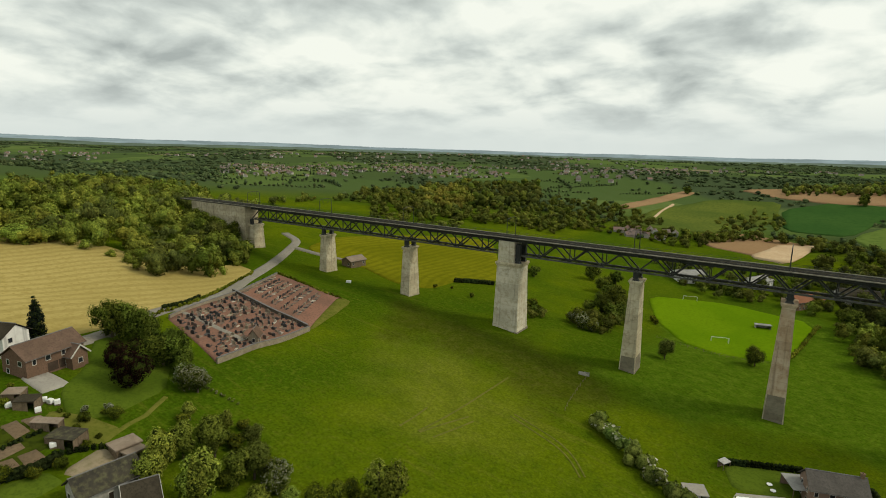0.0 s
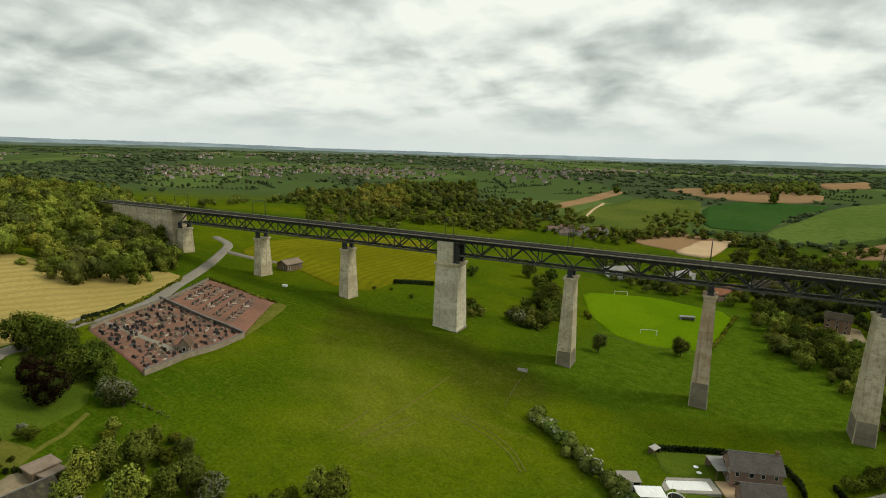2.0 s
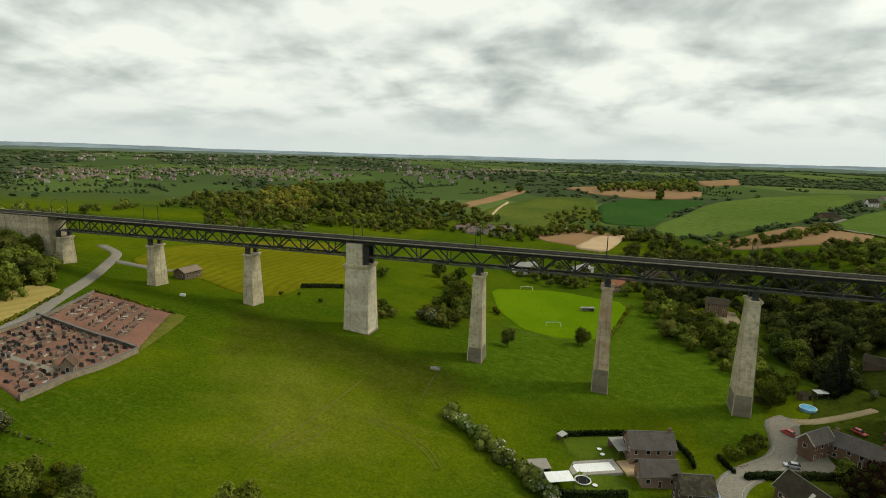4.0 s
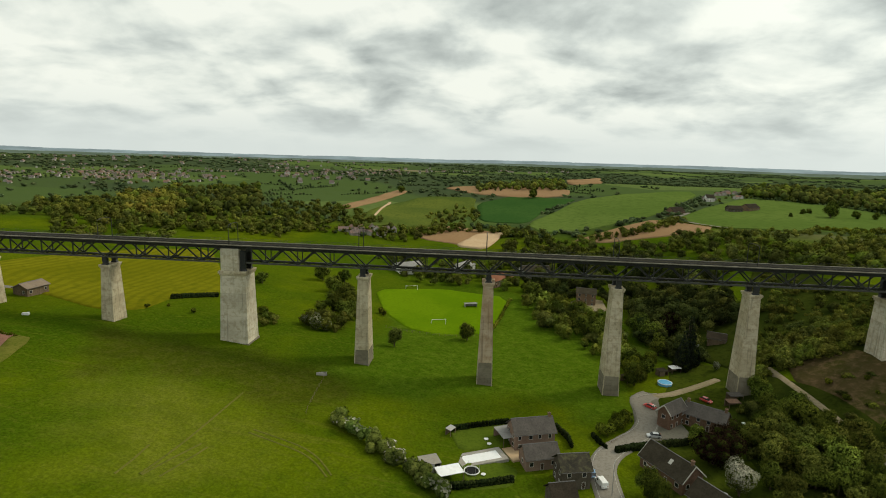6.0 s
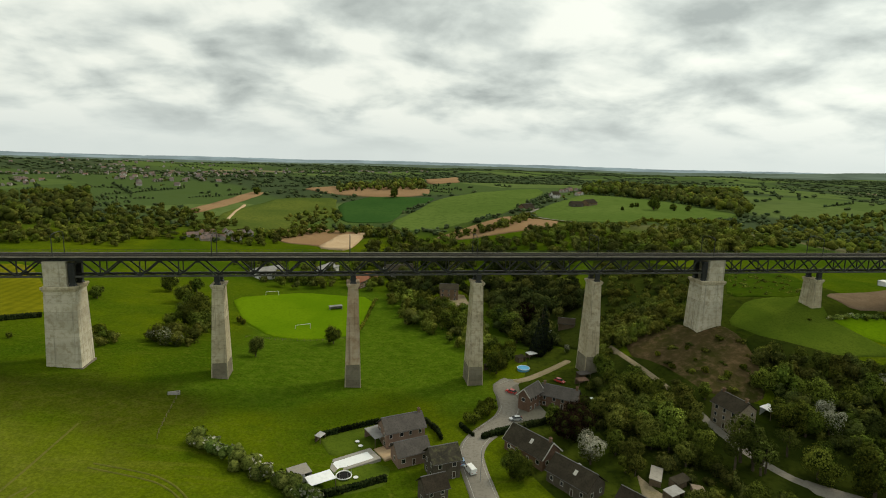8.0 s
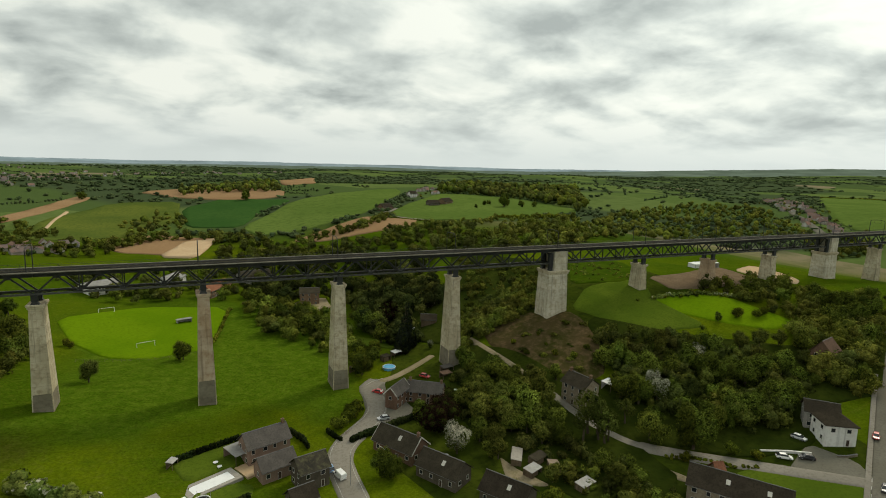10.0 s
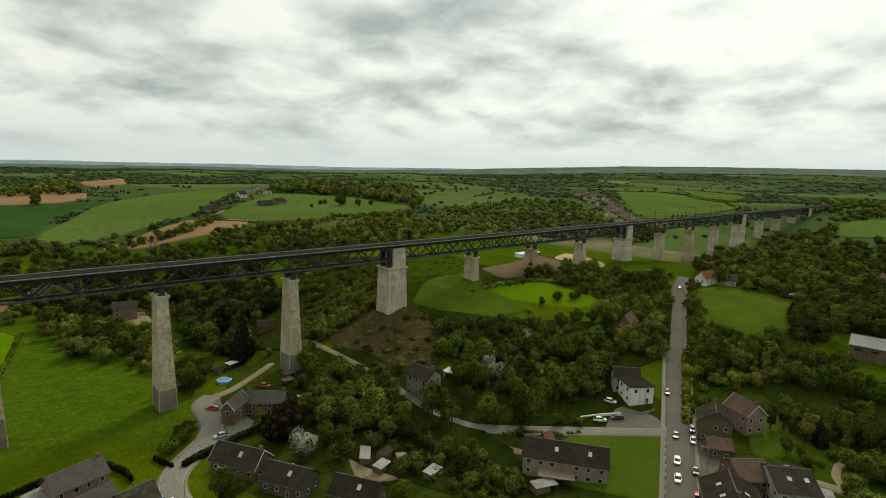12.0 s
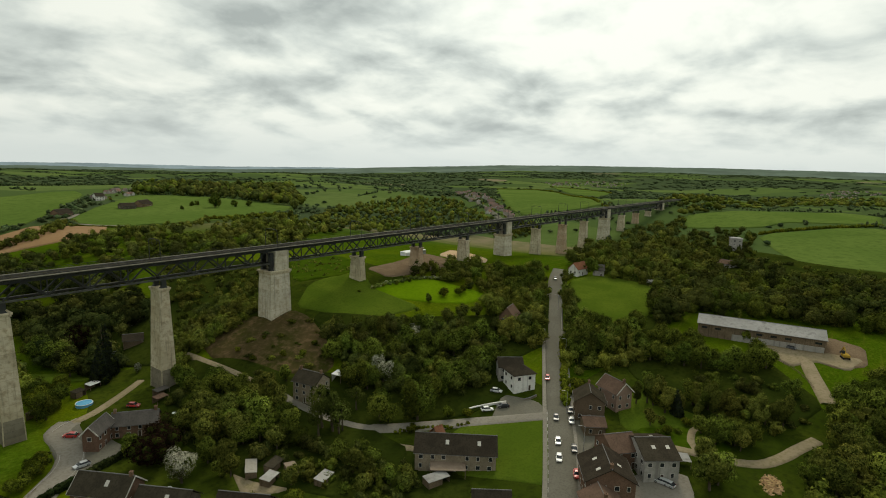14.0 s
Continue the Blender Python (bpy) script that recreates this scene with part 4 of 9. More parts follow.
def thin_pier(x, k):
    base = float(min(height(x, -4), height(x, 4), height(x + 2, 0))) - 0.6
    p = thing("viaduct_pier", (x, 0, base), "tall tapering weathered concrete viaduct pier on grass", "bridge pier", group="viaduct piers")
    h = CAP - base
    main = M["rustcon"] if k in (2, 7, 11, 15) else M["concrete"]
    t = min(1.0, h / 42)
    wb, db, wt, dt = 3.9 + 2.2 * t, 6.8 + 2.0 * t, 3.6, 6.1
    zf = {2: 9.5, 1: 6.5}.get(k, 8.0) if h > 30 else 0.0
    f = zf / h
    bm = bmesh.new()
    frustum(bm, wb + (wt - wb) * f, db + (dt - db) * f, zf, wt, dt, h - 1.3)
    part("shaft", bm, main, p)
    if zf:
        w1, d1 = wb + (wt - wb) * f, db + (dt - db) * f
        bm = bmesh.new()
        frustum(bm, wb - 0.1, db - 0.1, 0, w1 - 0.1, d1 - 0.1, zf)
        part("footing", bm, M["darkcon"], p, "darker stained concrete foot")
        for sx_ in (-1, 1):
            for sy_ in (-1, 1):
                bm = bmesh.new()
                q = 0.3
                vs0 = (sx_ * (wb - q) / 2, sy_ * (db - q) / 2)
                vs1 = (sx_ * (w1 - q) / 2, sy_ * (d1 - q) / 2)
                lo = [bm.verts.new((vs0[0] + a, vs0[1] + b, 0)) for a, b in ((-q / 2, -q / 2), (q / 2, -q / 2), (q / 2, q / 2), (-q / 2, q / 2))]
                hi = [bm.verts.new((vs1[0] + a, vs1[1] + b, zf)) for a, b in ((-q / 2, -q / 2), (q / 2, -q / 2), (q / 2, q / 2), (-q / 2, q / 2))]
                for i in range(4):
                    bm.faces.new((lo[i], lo[(i + 1) % 4], hi[(i + 1) % 4], hi[i]))
                bm.faces.new(hi)
                part("corner_quoin", bm, M["concrete"], p)
    bm = bmesh.new()
    box(bm, -wt / 2 - 0.3, -dt / 2 - 0.3, h - 1.3, wt / 2 + 0.3, dt / 2 + 0.3, h - 0.75, 0.08)
    box(bm, -wt / 2 - 0.55, -dt / 2 - 0.55, h - 0.75, wt / 2 + 0.55, dt / 2 + 0.55, h, 0.1)
    part("cap", bm, main, p)
    for sy_ in (-2.7, 2.7):
        bm = bmesh.new()
        frustum(bm, 2.4, 1.6, h, 1.3, 1.1, h + 0.9, 0, sy_)
        box(bm, -0.9, sy_ - 0.6, h + 0.9, 0.9, sy_ + 0.6, h + 3.0)
        part("bearing", bm, M["steel"], p, "dark steel bearing block")
    return p


def wide_pier(x, k, side):
    base = float(min(height(x - 5, -6), height(x + 5, -6), height(x, 5), height(x - 5, 5))) - 0.6
    p = thing("viaduct_group_pier", (x, 0, base), "massive pale concrete group pier with an upper bearing wall", "bridge pier", group="viaduct group piers")
    h = CAP - base
    t = min(1.0, h / 30)
    wb, db, wt, dt = 9.6 + 1.3 * t, 8.5 + 1.3 * t, 9.5, 8.4
    bm = bmesh.new()
    frustum(bm, wb, db, 0.9, wt, dt, h - 1.6)
    part("shaft", bm, M["palecon"], p)
    bm = bmesh.new()
    box(bm, -wb / 2 - 0.35, -db / 2 - 0.35, 0, wb / 2 + 0.35, db / 2 + 0.35, 0.9, 0.1)
    part("footing", bm, M["darkcon"], p)
    bm = bmesh.new()
    box(bm, -wt / 2 - 0.35, -dt / 2 - 0.35, h - 1.6, wt / 2 + 0.35, dt / 2 + 0.35, h - 0.9, 0.1)
    box(bm, -wt / 2 - 0.65, -dt / 2 - 0.65, h - 0.9, wt / 2 + 0.65, dt / 2 + 0.65, h, 0.1)
    part("cap", bm, M["concrete"], p, "stained overhanging cap")
    bm = bmesh.new()
    xa, xb = (-4.5, 2.4) if side > 0 else (-2.4, 4.5)
    box(bm, xa, -4.2, h, xb, 4.2, DECK - base - 1.6, 0.1)
    part("bearing_wall", bm, M["palecon"], p)
    for sy_ in (-2.7, 2.7):
        bm = bmesh.new()
        c = 3.6 * side
        frustum(bm, 2.0, 1.8, h, 1.3, 1.3, h + 1.0, c, sy_)
        box(bm, c - 0.9, sy_ - 0.7, h + 1.0, c + 0.9, sy_ + 0.7, h + 7.6)
        part("bearing", bm, M["steel"], p, "dark steel end post and bearing")
    return p


def truss_span(x0, x1):
    """One span: two Warren side trusses with posts, cross bracing and a solid deck."""
    s = thing("truss_span", (x0, 0, CAP), "dark green-black steel deck truss span carrying a railway", "bridge span", group="truss spans")
    n = 4
    L = x1 - x0
    p = L / n
    zb, zt = 3.1, 8.65
    for sy_ in (-2.7, 2.7):
        for z, nm, hh in ((zb, "bottom_chord", 0.55), (zt, "top_chord", 0.7)):
            bm = bmesh.new()
            beam(bm, (0.05, sy_, z), (L - 0.05, sy_, z), 0.55, hh)
            part(nm, bm, M["steel"] if nm == "top_chord" else M["chord"], s)
        for i in range(n):
            for a, b in ((i * p, i * p + p / 2), (i * p + p, i * p + p / 2)):
                bm = bmesh.new()
                e = 0.15 if a == 0 else (-0.15 if a == L else 0)
                beam(bm, (a + e, sy_, zb), (b, sy_, zt), 0.32, 0.48)
                part("diagonal", bm, M["steel"], s)
            if i:
                bm = bmesh.new()
                beam(bm, (i * p, sy_, zb), (i * p, sy_, zt), 0.3, 0.36)
                part("post", bm, M["steel"], s)
            for gx, gz in ((i * p + p / 2, zt - 0.6), (i * p, zb + 0.5)):
                if gx > 0:
                    bm = bmesh.new()
                    box(bm, gx - 0.65, sy_ - 0.2, gz - 0.3, gx + 0.65, sy_ + 0.2, gz + 0.3)
                    part("gusset_plate", bm, M["steel"], s)
    for i in range(2 * n + 1):
        x = min(max(i * p / 2, 0.3), L - 0.3)
        for z, ww, hh in ((zt, 0.3, 0.5), (zb, 0.25, 0.3)):
            bm = bmesh.new()
            beam(bm, (x, -2.4, z), (x, 2.4, z), ww, hh)
            part("cross_beam", bm, M["steel"], s)
        if i < 2 * n:
            xn = min((i + 1) * p / 2, L - 0.3)
            for e in (-1, 1):
                bm = bmesh.new()
                beam(bm, (x, -2.4 * e, zb - 0.02 * e), (xn, 2.4 * e, zb - 0.02 * e), 0.2, 0.18)
                part("wind_brace", bm, M["steel"], s)
    bm = bmesh.new()
    box(bm, 0.05, -1.0, zb + 0.25, L - 0.05, 1.0, zb + 0.33)
    part("inspection_walkway", bm, M["deck"], s)
    bm = bmesh.new()
    box(bm, 0.02, -2.9, zt + 0.36, L - 0.02, 2.9, zt + 0.78)
    part("deck_girder", bm, M["steel"], s)
    return s


for k, x in zip([-3] + list(range(-2, 18)), PIER_X):
    if k in WIDE:
        wide_pier(x, k, WIDE[k])
    else:
        thin_pier(x, k)
XS = PIER_X
truss_span(XS[0], XS[1])
first_span = truss_span(XS[1], XS[2])
for xa, xb in zip(XS[2:-1], XS[3:]):
    copy_thing(first_span, pose(xa, 0, CAP) @ Matrix.Diagonal(((xb - xa) / (XS[2] - XS[1]), 1, 1, 1)))
truss_span(XS[-1], 905.0)


def deck_strip(x0, x1):
    """The deck with its ledges, ballast, rails and handrails, one length per span."""
    d = thing("deck_section", (x0, 0, DECK - 0.7), "railway deck with pale ledges, ballast and handrails", "bridge deck", group="deck sections")
    L = x1 - x0
    bm = bmesh.new()
    box(bm, 0, -4.5, 0.15, L, 4.5, 0.45)
    part("slab", bm, M["deck"], d)
    for sy_ in (-1, 1):
        bm = bmesh.new()
        box(bm, 0, sy_ * 4.3 - 0.3, 0.45, L, sy_ * 4.3 + 0.3, 0.72)
        part("ledge", bm, M["ledge"], d, "pale concrete kerb ledge")
        bm = bmesh.new()
        for z in (0.75, 1.25):
            beam(bm, (0, sy_ * 4.25, z + 0.45), (L, sy_ * 4.25, z + 0.45), 0.05, 0.06)
        for i in range(int(L // 3)):
            beam(bm, (i * 3 + 0.5, sy_ * 4.25, 0.7), (i * 3 + 0.5, sy_ * 4.25, 1.75), 0.06, 0.06)
        part("handrail", bm, M["steel"], d)
    bm = bmesh.new()
    box(bm, 0, -3.6, 0.45, L, 3.6, 0.62)
    part("ballast_bed", bm, M["ballast"], d)
    for c in (-1.85, 1.85):
        for g in (-0.72, 0.72):
            bm = bmesh.new()
            beam(bm, (0, c + g, 0.7), (L, c + g, 0.7), 0.08, 0.16)
            part("rail", bm, M["steel"], d, "worn steel rail")
    return d


deck_strip(-213.0, -179.0)
deck_strip(-179.0, XS[0])
deck_strip(XS[0], XS[1])
deck_strip(XS[-1], 905.0)
first_deck = deck_strip(XS[1], XS[2])
for xa, xb in zip(XS[2:-1], XS[3:]):
    copy_thing(first_deck, pose(xa, 0, DECK - 0.7) @ Matrix.Diagonal(((xb - xa) / (XS[2] - XS[1]), 1, 1, 1)))


def portal(x):
    """A catenary portal: two posts and a bowed beam across the tracks."""
    p = thing("catenary_portal", (x, 0, DECK), "slim grey steel overhead-line portal standing on the deck", "catenary mast", group="catenary portals")
    for sy_ in (-1, 1):
        bm = bmesh.new()
        tube(bm, [(0, sy_ * 4.0, -0.3), (0, sy_ * 4.0, 3.0), (0, sy_ * 4.0, 6.6)], [0.16, 0.14, 0.12])
        part("post", bm, M["steel"], p)
        bm = bmesh.new()
        tube(bm, [(0, sy_ * 1.9, 7.4), (0, sy_ * 1.9, 6.0), (0.0, sy_ * 1.1, 5.4)], 0.06, 5)
        part("wire_bracket", bm, M["steel"], p)
    bm = bmesh.new()
    tube(bm, [(0, -4.0, 6.6), (0, -3.4, 7.25), (0, -1.5, 7.55), (0, 1.5, 7.55), (0, 3.4, 7.25), (0, 4.0, 6.6)], 0.11)
    part("crossbeam", bm, M["steel"], p)
    return p


first_portal = portal(XS[0] - 1.2)
for x in XS[1:]:
    copy_thing(first_portal, pose(x - 1.2, 0, DECK))


def abutment():
    a = thing("viaduct_abutment", (-152, 0, 0), "tall pale grey concrete abutment wall against a wooded bank", "abutment")
    bm = bmesh.new()
    z0 = 26
    box(bm, -50, -4.4, z0, -3.6, 4.4, DECK - 0.8)
    part("retaining_wall", bm, M["concrete"], a)
    bm = bmesh.new()
    for i in range(5):
        box(bm, -50 + i * 9.5, -4.75, z0, -49.2 + i * 9.5, -4.35, DECK - 0.8)
    part("buttress_strip", bm, M["concrete"], a)


abutment()


# ---- trees: lobed crowns of many small leaf sprays over tapered trunks ----
def ico(sub):
    bm = bmesh.new()
    bmesh.ops.create_icosphere(bm, subdivisions=sub, radius=1.0)
    v = np.array([p.co[:] for p in bm.verts])
    f = np.array([[q.index for q in g.verts] for g in bm.faces])
    bm.free()
    return v, f


ICO1, ICO2 = ico(1), ico(2)


def crown_shape(rng, kind):
    """Lobe centres and radii for a plant 10 m tall."""
    spec = {"ash": (5.3, 2.9, 3.5, 22, 1.35), "oak": (4.7, 3.2, 3.7, 24, 1.5), "lime": (4.7, 2.6, 3.9, 24, 1.3), "haw": (4.2, 3.5, 3.3, 24, 1.6), "blossom": (5.0, 2.8, 3.4, 20, 1.4),
            "bush": (4.8, 3.8, 3.0, 15, 2.2), "poplar": (5.6, 1.6, 3.6, 13, 1.15), "willow": (6.4, 2.6, 2.7, 11, 1.2), "copper": (4.4, 3.0, 4.0, 24, 1.6), "aspen": (5.6, 1.5, 3.7, 13, 1.15),
            "rust": (5.4, 2.6, 3.0, 14, 1.5)}
    if kind in ("cypress", "spruce"):
        w = 1.5 if kind == "cypress" else 2.3
        c, r = [], []
        for z in np.linspace(1.2, 9.4, 13):
            k = max(0.16, (1 - (z / 10.2) ** (2.2 if kind == "cypress" else 1.1)))
            n = 5 if k > 0.5 else 3
            for i in range(n):
                a = rng.uniform(0, 6.28)
                c.append((math.cos(a) * w * k * 0.55, math.sin(a) * w * k * 0.55, z))
                r.append(w * k * 0.55 + 0.1)
        return np.array(c), np.array(r)
    zc, rx, rz, n, lr = spec[kind]
    c, r = [], []
    while len(c) < n:
        p = rng.normal(size=3)
        p /= np.linalg.norm(p)
        p *= rng.uniform(0.45, 1.0)
        q = np.array((p[0] * rx, p[1] * rx, zc + p[2] * rz))
        if q[2] < 1.5 and kind not in ("bush", "haw"):
            continue
        c.append(q)
        r.append(lr * rng.uniform(0.65, 1.15) * (0.8 if q[2] > zc + rz * 0.6 else 1.0))
    c.append(np.array((0, 0, zc)))
    r.append(lr * 1.25)
    return np.array(c), np.array(r)


def sprays(rng, c, r, n, size):
    """Leaf sprays on the lobes' outsides: small three-cornered pieces with uneven edges."""
    k = rng.choice(len(c), n * 3, p=r ** 2 / (r ** 2).sum())
    d = rng.normal(size=(n * 3, 3))
    d /= np.linalg.norm(d, axis=1)[:, None]
    p = c[k] + d * r[k][:, None] * rng.uniform(0.74, 1.22, (n * 3, 1))
    deep = np.zeros(n * 3, bool)
    for i in range(len(c)):
        deep |= (np.linalg.norm(p - c[i], axis=1) < r[i] * 0.72)
    p, d = p[~deep][:n], d[~deep][:n]
    n = len(p)
    mid = (c * r[:, None]).sum(0) / r.sum()
    dome = (p - mid) / np.maximum(np.linalg.norm(p - mid, axis=1), 0.1)[:, None]
    nrm = 0.55 * d + 0.75 * dome + rng.normal(scale=0.33, size=(n, 3)) + np.array((0, 0, 0.1))
    nrm /= np.linalg.norm(nrm, axis=1)[:, None]
    t = np.cross(nrm, rng.normal(size=(n, 3)))
    t /= np.linalg.norm(t, axis=1)[:, None]
    b = np.cross(nrm, t)
    s = size * rng.uniform(0.55, 1.3, (n, 1))
    j = rng.uniform(0.65, 1.25, (4, n, 1))
    tri = [p + t * s * j[0] + b * s * 0.3, p + b * s * j[1] - t * s * 0.4 - nrm * s * 0.3, p - t * s * j[2] * 0.6 - b * s * j[3] - nrm * s * 0.2]
    v = np.stack(tri, 1).reshape(-1, 3)
    f = np.arange(3 * n).reshape(n, 3)
    return v, f


def cores(rng, c, r, shape, fill=0.86):
    """Solid hearts of the lobes, rough, so that little light falls through."""
    vv, ff, o = [], [], 0
    v0, f0 = shape
    for p, q in zip(c, r):
        v = v0 * (q * fill) * rng.uniform(0.8, 1.15, (len(v0), 1)) + p
        vv.append(v)
        ff.append(f0 + o)
        o += len(v0)
    return np.concatenate(vv), np.concatenate(ff)


def raw_mesh(name, verts, faces, mats, idx=None):
    """A mesh from arrays of vertices and of faces (all with as many corners, or a list of such arrays)."""
    groups = faces if isinstance(faces, list) else [faces]
    me = bpy.data.meshes.new(name)
    loops = np.concatenate([g.ravel() for g in groups]).astype(np.int32)
    tot = np.concatenate([np.full(len(g), g.shape[1]) for g in groups]).astype(np.int32)
    start = np.concatenate([[0], np.cumsum(tot)[:-1]]).astype(np.int32)
    me.vertices.add(len(verts))
    me.vertices.foreach_set("co", np.asarray(verts, np.float32).ravel())
    me.loops.add(len(loops))
    me.loops.foreach_set("vertex_index", loops)
    me.polygons.add(len(tot))
    me.polygons.foreach_set("loop_start", start)
    for q in mats:
        me.materials.append(q)
    if idx is not None:
        me.polygons.foreach_set("material_index", np.asarray(idx, np.int32))
    me.update(calc_edges=True)
    me.validate()
    return me


PLANT = {}
LABEL = {"aspen": ("aspen_tree", "slender upright green tree in a close row"), "ash": ("tree", "mid-green broadleaf tree in full leaf"), "oak": ("tree", "broad dark green deciduous tree in full leaf"), "lime": ("tree", "light green tree in fresh leaf"),
         "haw": ("hawthorn_tree", "rounded hawthorn flecked with white blossom"), "blossom": ("blossom_tree", "tree covered in pale white blossom"),
         "bush": ("bush", "low rounded leafy green bush"), "poplar": ("poplar_tree", "slender upright poplar with fresh leaves"),
         "willow": ("tree", "thin-leaved tree with bare branches showing"), "copper": ("copper_beech", "dark purple-brown copper beech tree"),
         "rust": ("tree", "tree with young bronze leaves"), "cypress": ("cypress", "tall dark green cypress column"), "spruce": ("spruce", "dark green conical spruce tree")}


def plant_meshes(kind):
    if kind in PLANT:
        return PLANT[kind]
    out = []
    rng = np.random.default_rng(len(PLANT) * 17 + 5)
    for var in range(4):
        c, r = crown_shape(rng, kind)
        sparse = kind in ("willow", "poplar")
        n = {"bush": 420, "willow": 420, "cypress": 700, "spruce": 700, "poplar": 520}.get(kind, 760)
        v1, f1 = sprays(rng, c, r, int(n * (4.0 if not sparse else 2.4)), 0.21 if not kind == "bush" else 0.29)
        mat = LEAF[{"ash": "mid", "aspen": "mid", "spruce": "cypress", "poplar": "lime", "willow": "rust", "blossom": "petal"}.get(kind, kind)]
        mats, idx = [mat, M["crown_shade"]], None
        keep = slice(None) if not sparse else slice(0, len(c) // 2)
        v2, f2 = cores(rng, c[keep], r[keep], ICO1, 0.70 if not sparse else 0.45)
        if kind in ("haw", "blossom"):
            mats = [LEAF["haw"], LEAF["petal"], M["crown_shade"]]
            share_ = 0.38 if kind == "haw" else 0.85
            tops = v1.reshape(-1, 3, 3)[:, :, 2].mean(1)
            pick = (rng.random(len(f1)) < share_ * np.clip((tops - 1.5) / 5, 0.25, 1.3)).astype(int)
            idx = np.concatenate([pick, np.full(len(f2), 2)])
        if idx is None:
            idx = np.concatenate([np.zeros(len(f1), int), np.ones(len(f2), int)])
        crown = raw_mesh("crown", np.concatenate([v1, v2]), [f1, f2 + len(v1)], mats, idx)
        bm = bmesh.new()
        lean = rng.uniform(-0.4, 0.4, 2)
        top = 8.8 if kind in ("cypress", "spruce") else 6.2
        tube(bm, [(0, 0, -0.6), (0, 0, 0.4), (lean[0] * 0.5, lean[1] * 0.5, 3.0), (lean[0], lean[1], top)], [0.42, 0.3, 0.24, 0.06], 7)
        for i in range(5 if not sparse else 9):
            q = c[rng.integers(len(c))]
            z0 = rng.uniform(1.6, 4.5)
            tube(bm, [(lean[0] * z0 / 6, lean[1] * z0 / 6, z0), tuple(q * np.array((0.5, 0.5, 1)) * 0.5 + np.array((0, 0, z0 * 0.5))), tuple(q)], [0.15, 0.1, 0.04], 5)
        me = bpy.data.meshes.new("trunk")
        bm.to_mesh(me)
        bm.free()
        me.materials.append(M["bark"])
        out.append((crown, me))
    PLANT[kind] = out
    return out


GROW = random.Random(4)


def open_ground(x, y):
    """Yards, streets and beds where nothing grows."""
    return any(inside(p, x, y) for p in YARDS) or any(np.min(np.hypot(l[:, 0] - x, l[:, 1] - y)) < w / 2 + 0.8 for l, w in ROADS)


def plant(kind, spots):
    name, label = LABEL[kind]
    for x, y, h in spots:
        crown, trunk = plant_meshes(kind)[GROW.randrange(4)]
        if kind != "willow" and (open_ground(x, y) or inside(PADDOCK, x, y)):
            continue
        t = new(name)
        s = h / 10 * GROW.uniform(0.92, 1.1)
        wide = s * GROW.uniform(0.85, 1.15)
        t.matrix_basis = pose(x, y, float(height(x, y)) - 0.1 * s, 0, 0, GROW.uniform(0, 360)) @ Matrix.Diagonal((wide, wide, s, 1))
        t.empty_display_size = 0.5
        tagged(t, label, "bush" if kind == "bush" else "tree", group=name.replace("_", " ") + " plants")
        share("crown", crown, t, Matrix())
        share("trunk", trunk, t, Matrix())


def mass_tree(rng, sprayn, lobes, shape, size=0.5):
    c, r = crown_shape(rng, "oak")
    k = rng.choice(len(c), lobes, replace=False)
    k[0] = len(c) - 1
    c, r = c[k], r[k] * 1.3
    c[:, 2] -= 0.8
    v2, f2 = cores(rng, c, r, shape, 0.92 if sprayn < 50 else 0.76)
    if not sprayn:
        return v2, [f2]
    v1, f1 = sprays(rng, c, r, sprayn, size)
    return np.concatenate([v1, v2]), [f1, f2 + len(v1)]


def stack_mesh(name, protos, spots, mats):
    """Many plants in one mesh: spots are (x, y, z, wide, tall, turn, which, material)."""
    groups, vs, o = {}, [], 0
    for x, y, z, wd, tl, a, k, m in spots:
        v, fs = protos[k]
        ca, sa = math.cos(a), math.sin(a)
        q = np.stack([(v[:, 0] * ca - v[:, 1] * sa) * wd + x, (v[:, 0] * sa + v[:, 1] * ca) * wd + y, v[:, 2] * tl + z], 1)
        vs.append(q)
        for f in fs:
            groups.setdefault(f.shape[1], []).append((f + o, np.full(len(f), m)))
        o += len(v)
    faces = [np.concatenate([q for q, _ in g]) for g in groups.values()]
    idx = np.concatenate([np.concatenate([m for _, m in g]) for g in groups.values()])
    return raw_mesh(name, np.concatenate(vs), faces, mats, idx)


RNG = np.random.default_rng(11)
MIDTREES = [mass_tree(RNG, 350, 5, ICO1, 0.36) for _ in range(8)]
MEDTREES = [mass_tree(RNG, 170, 4, ICO1, 0.48) for _ in range(8)]
FARTREES = [mass_tree(RNG, 16, 2, ICO1, 0.8) for _ in range(8)]
WOOD_POLYS = []


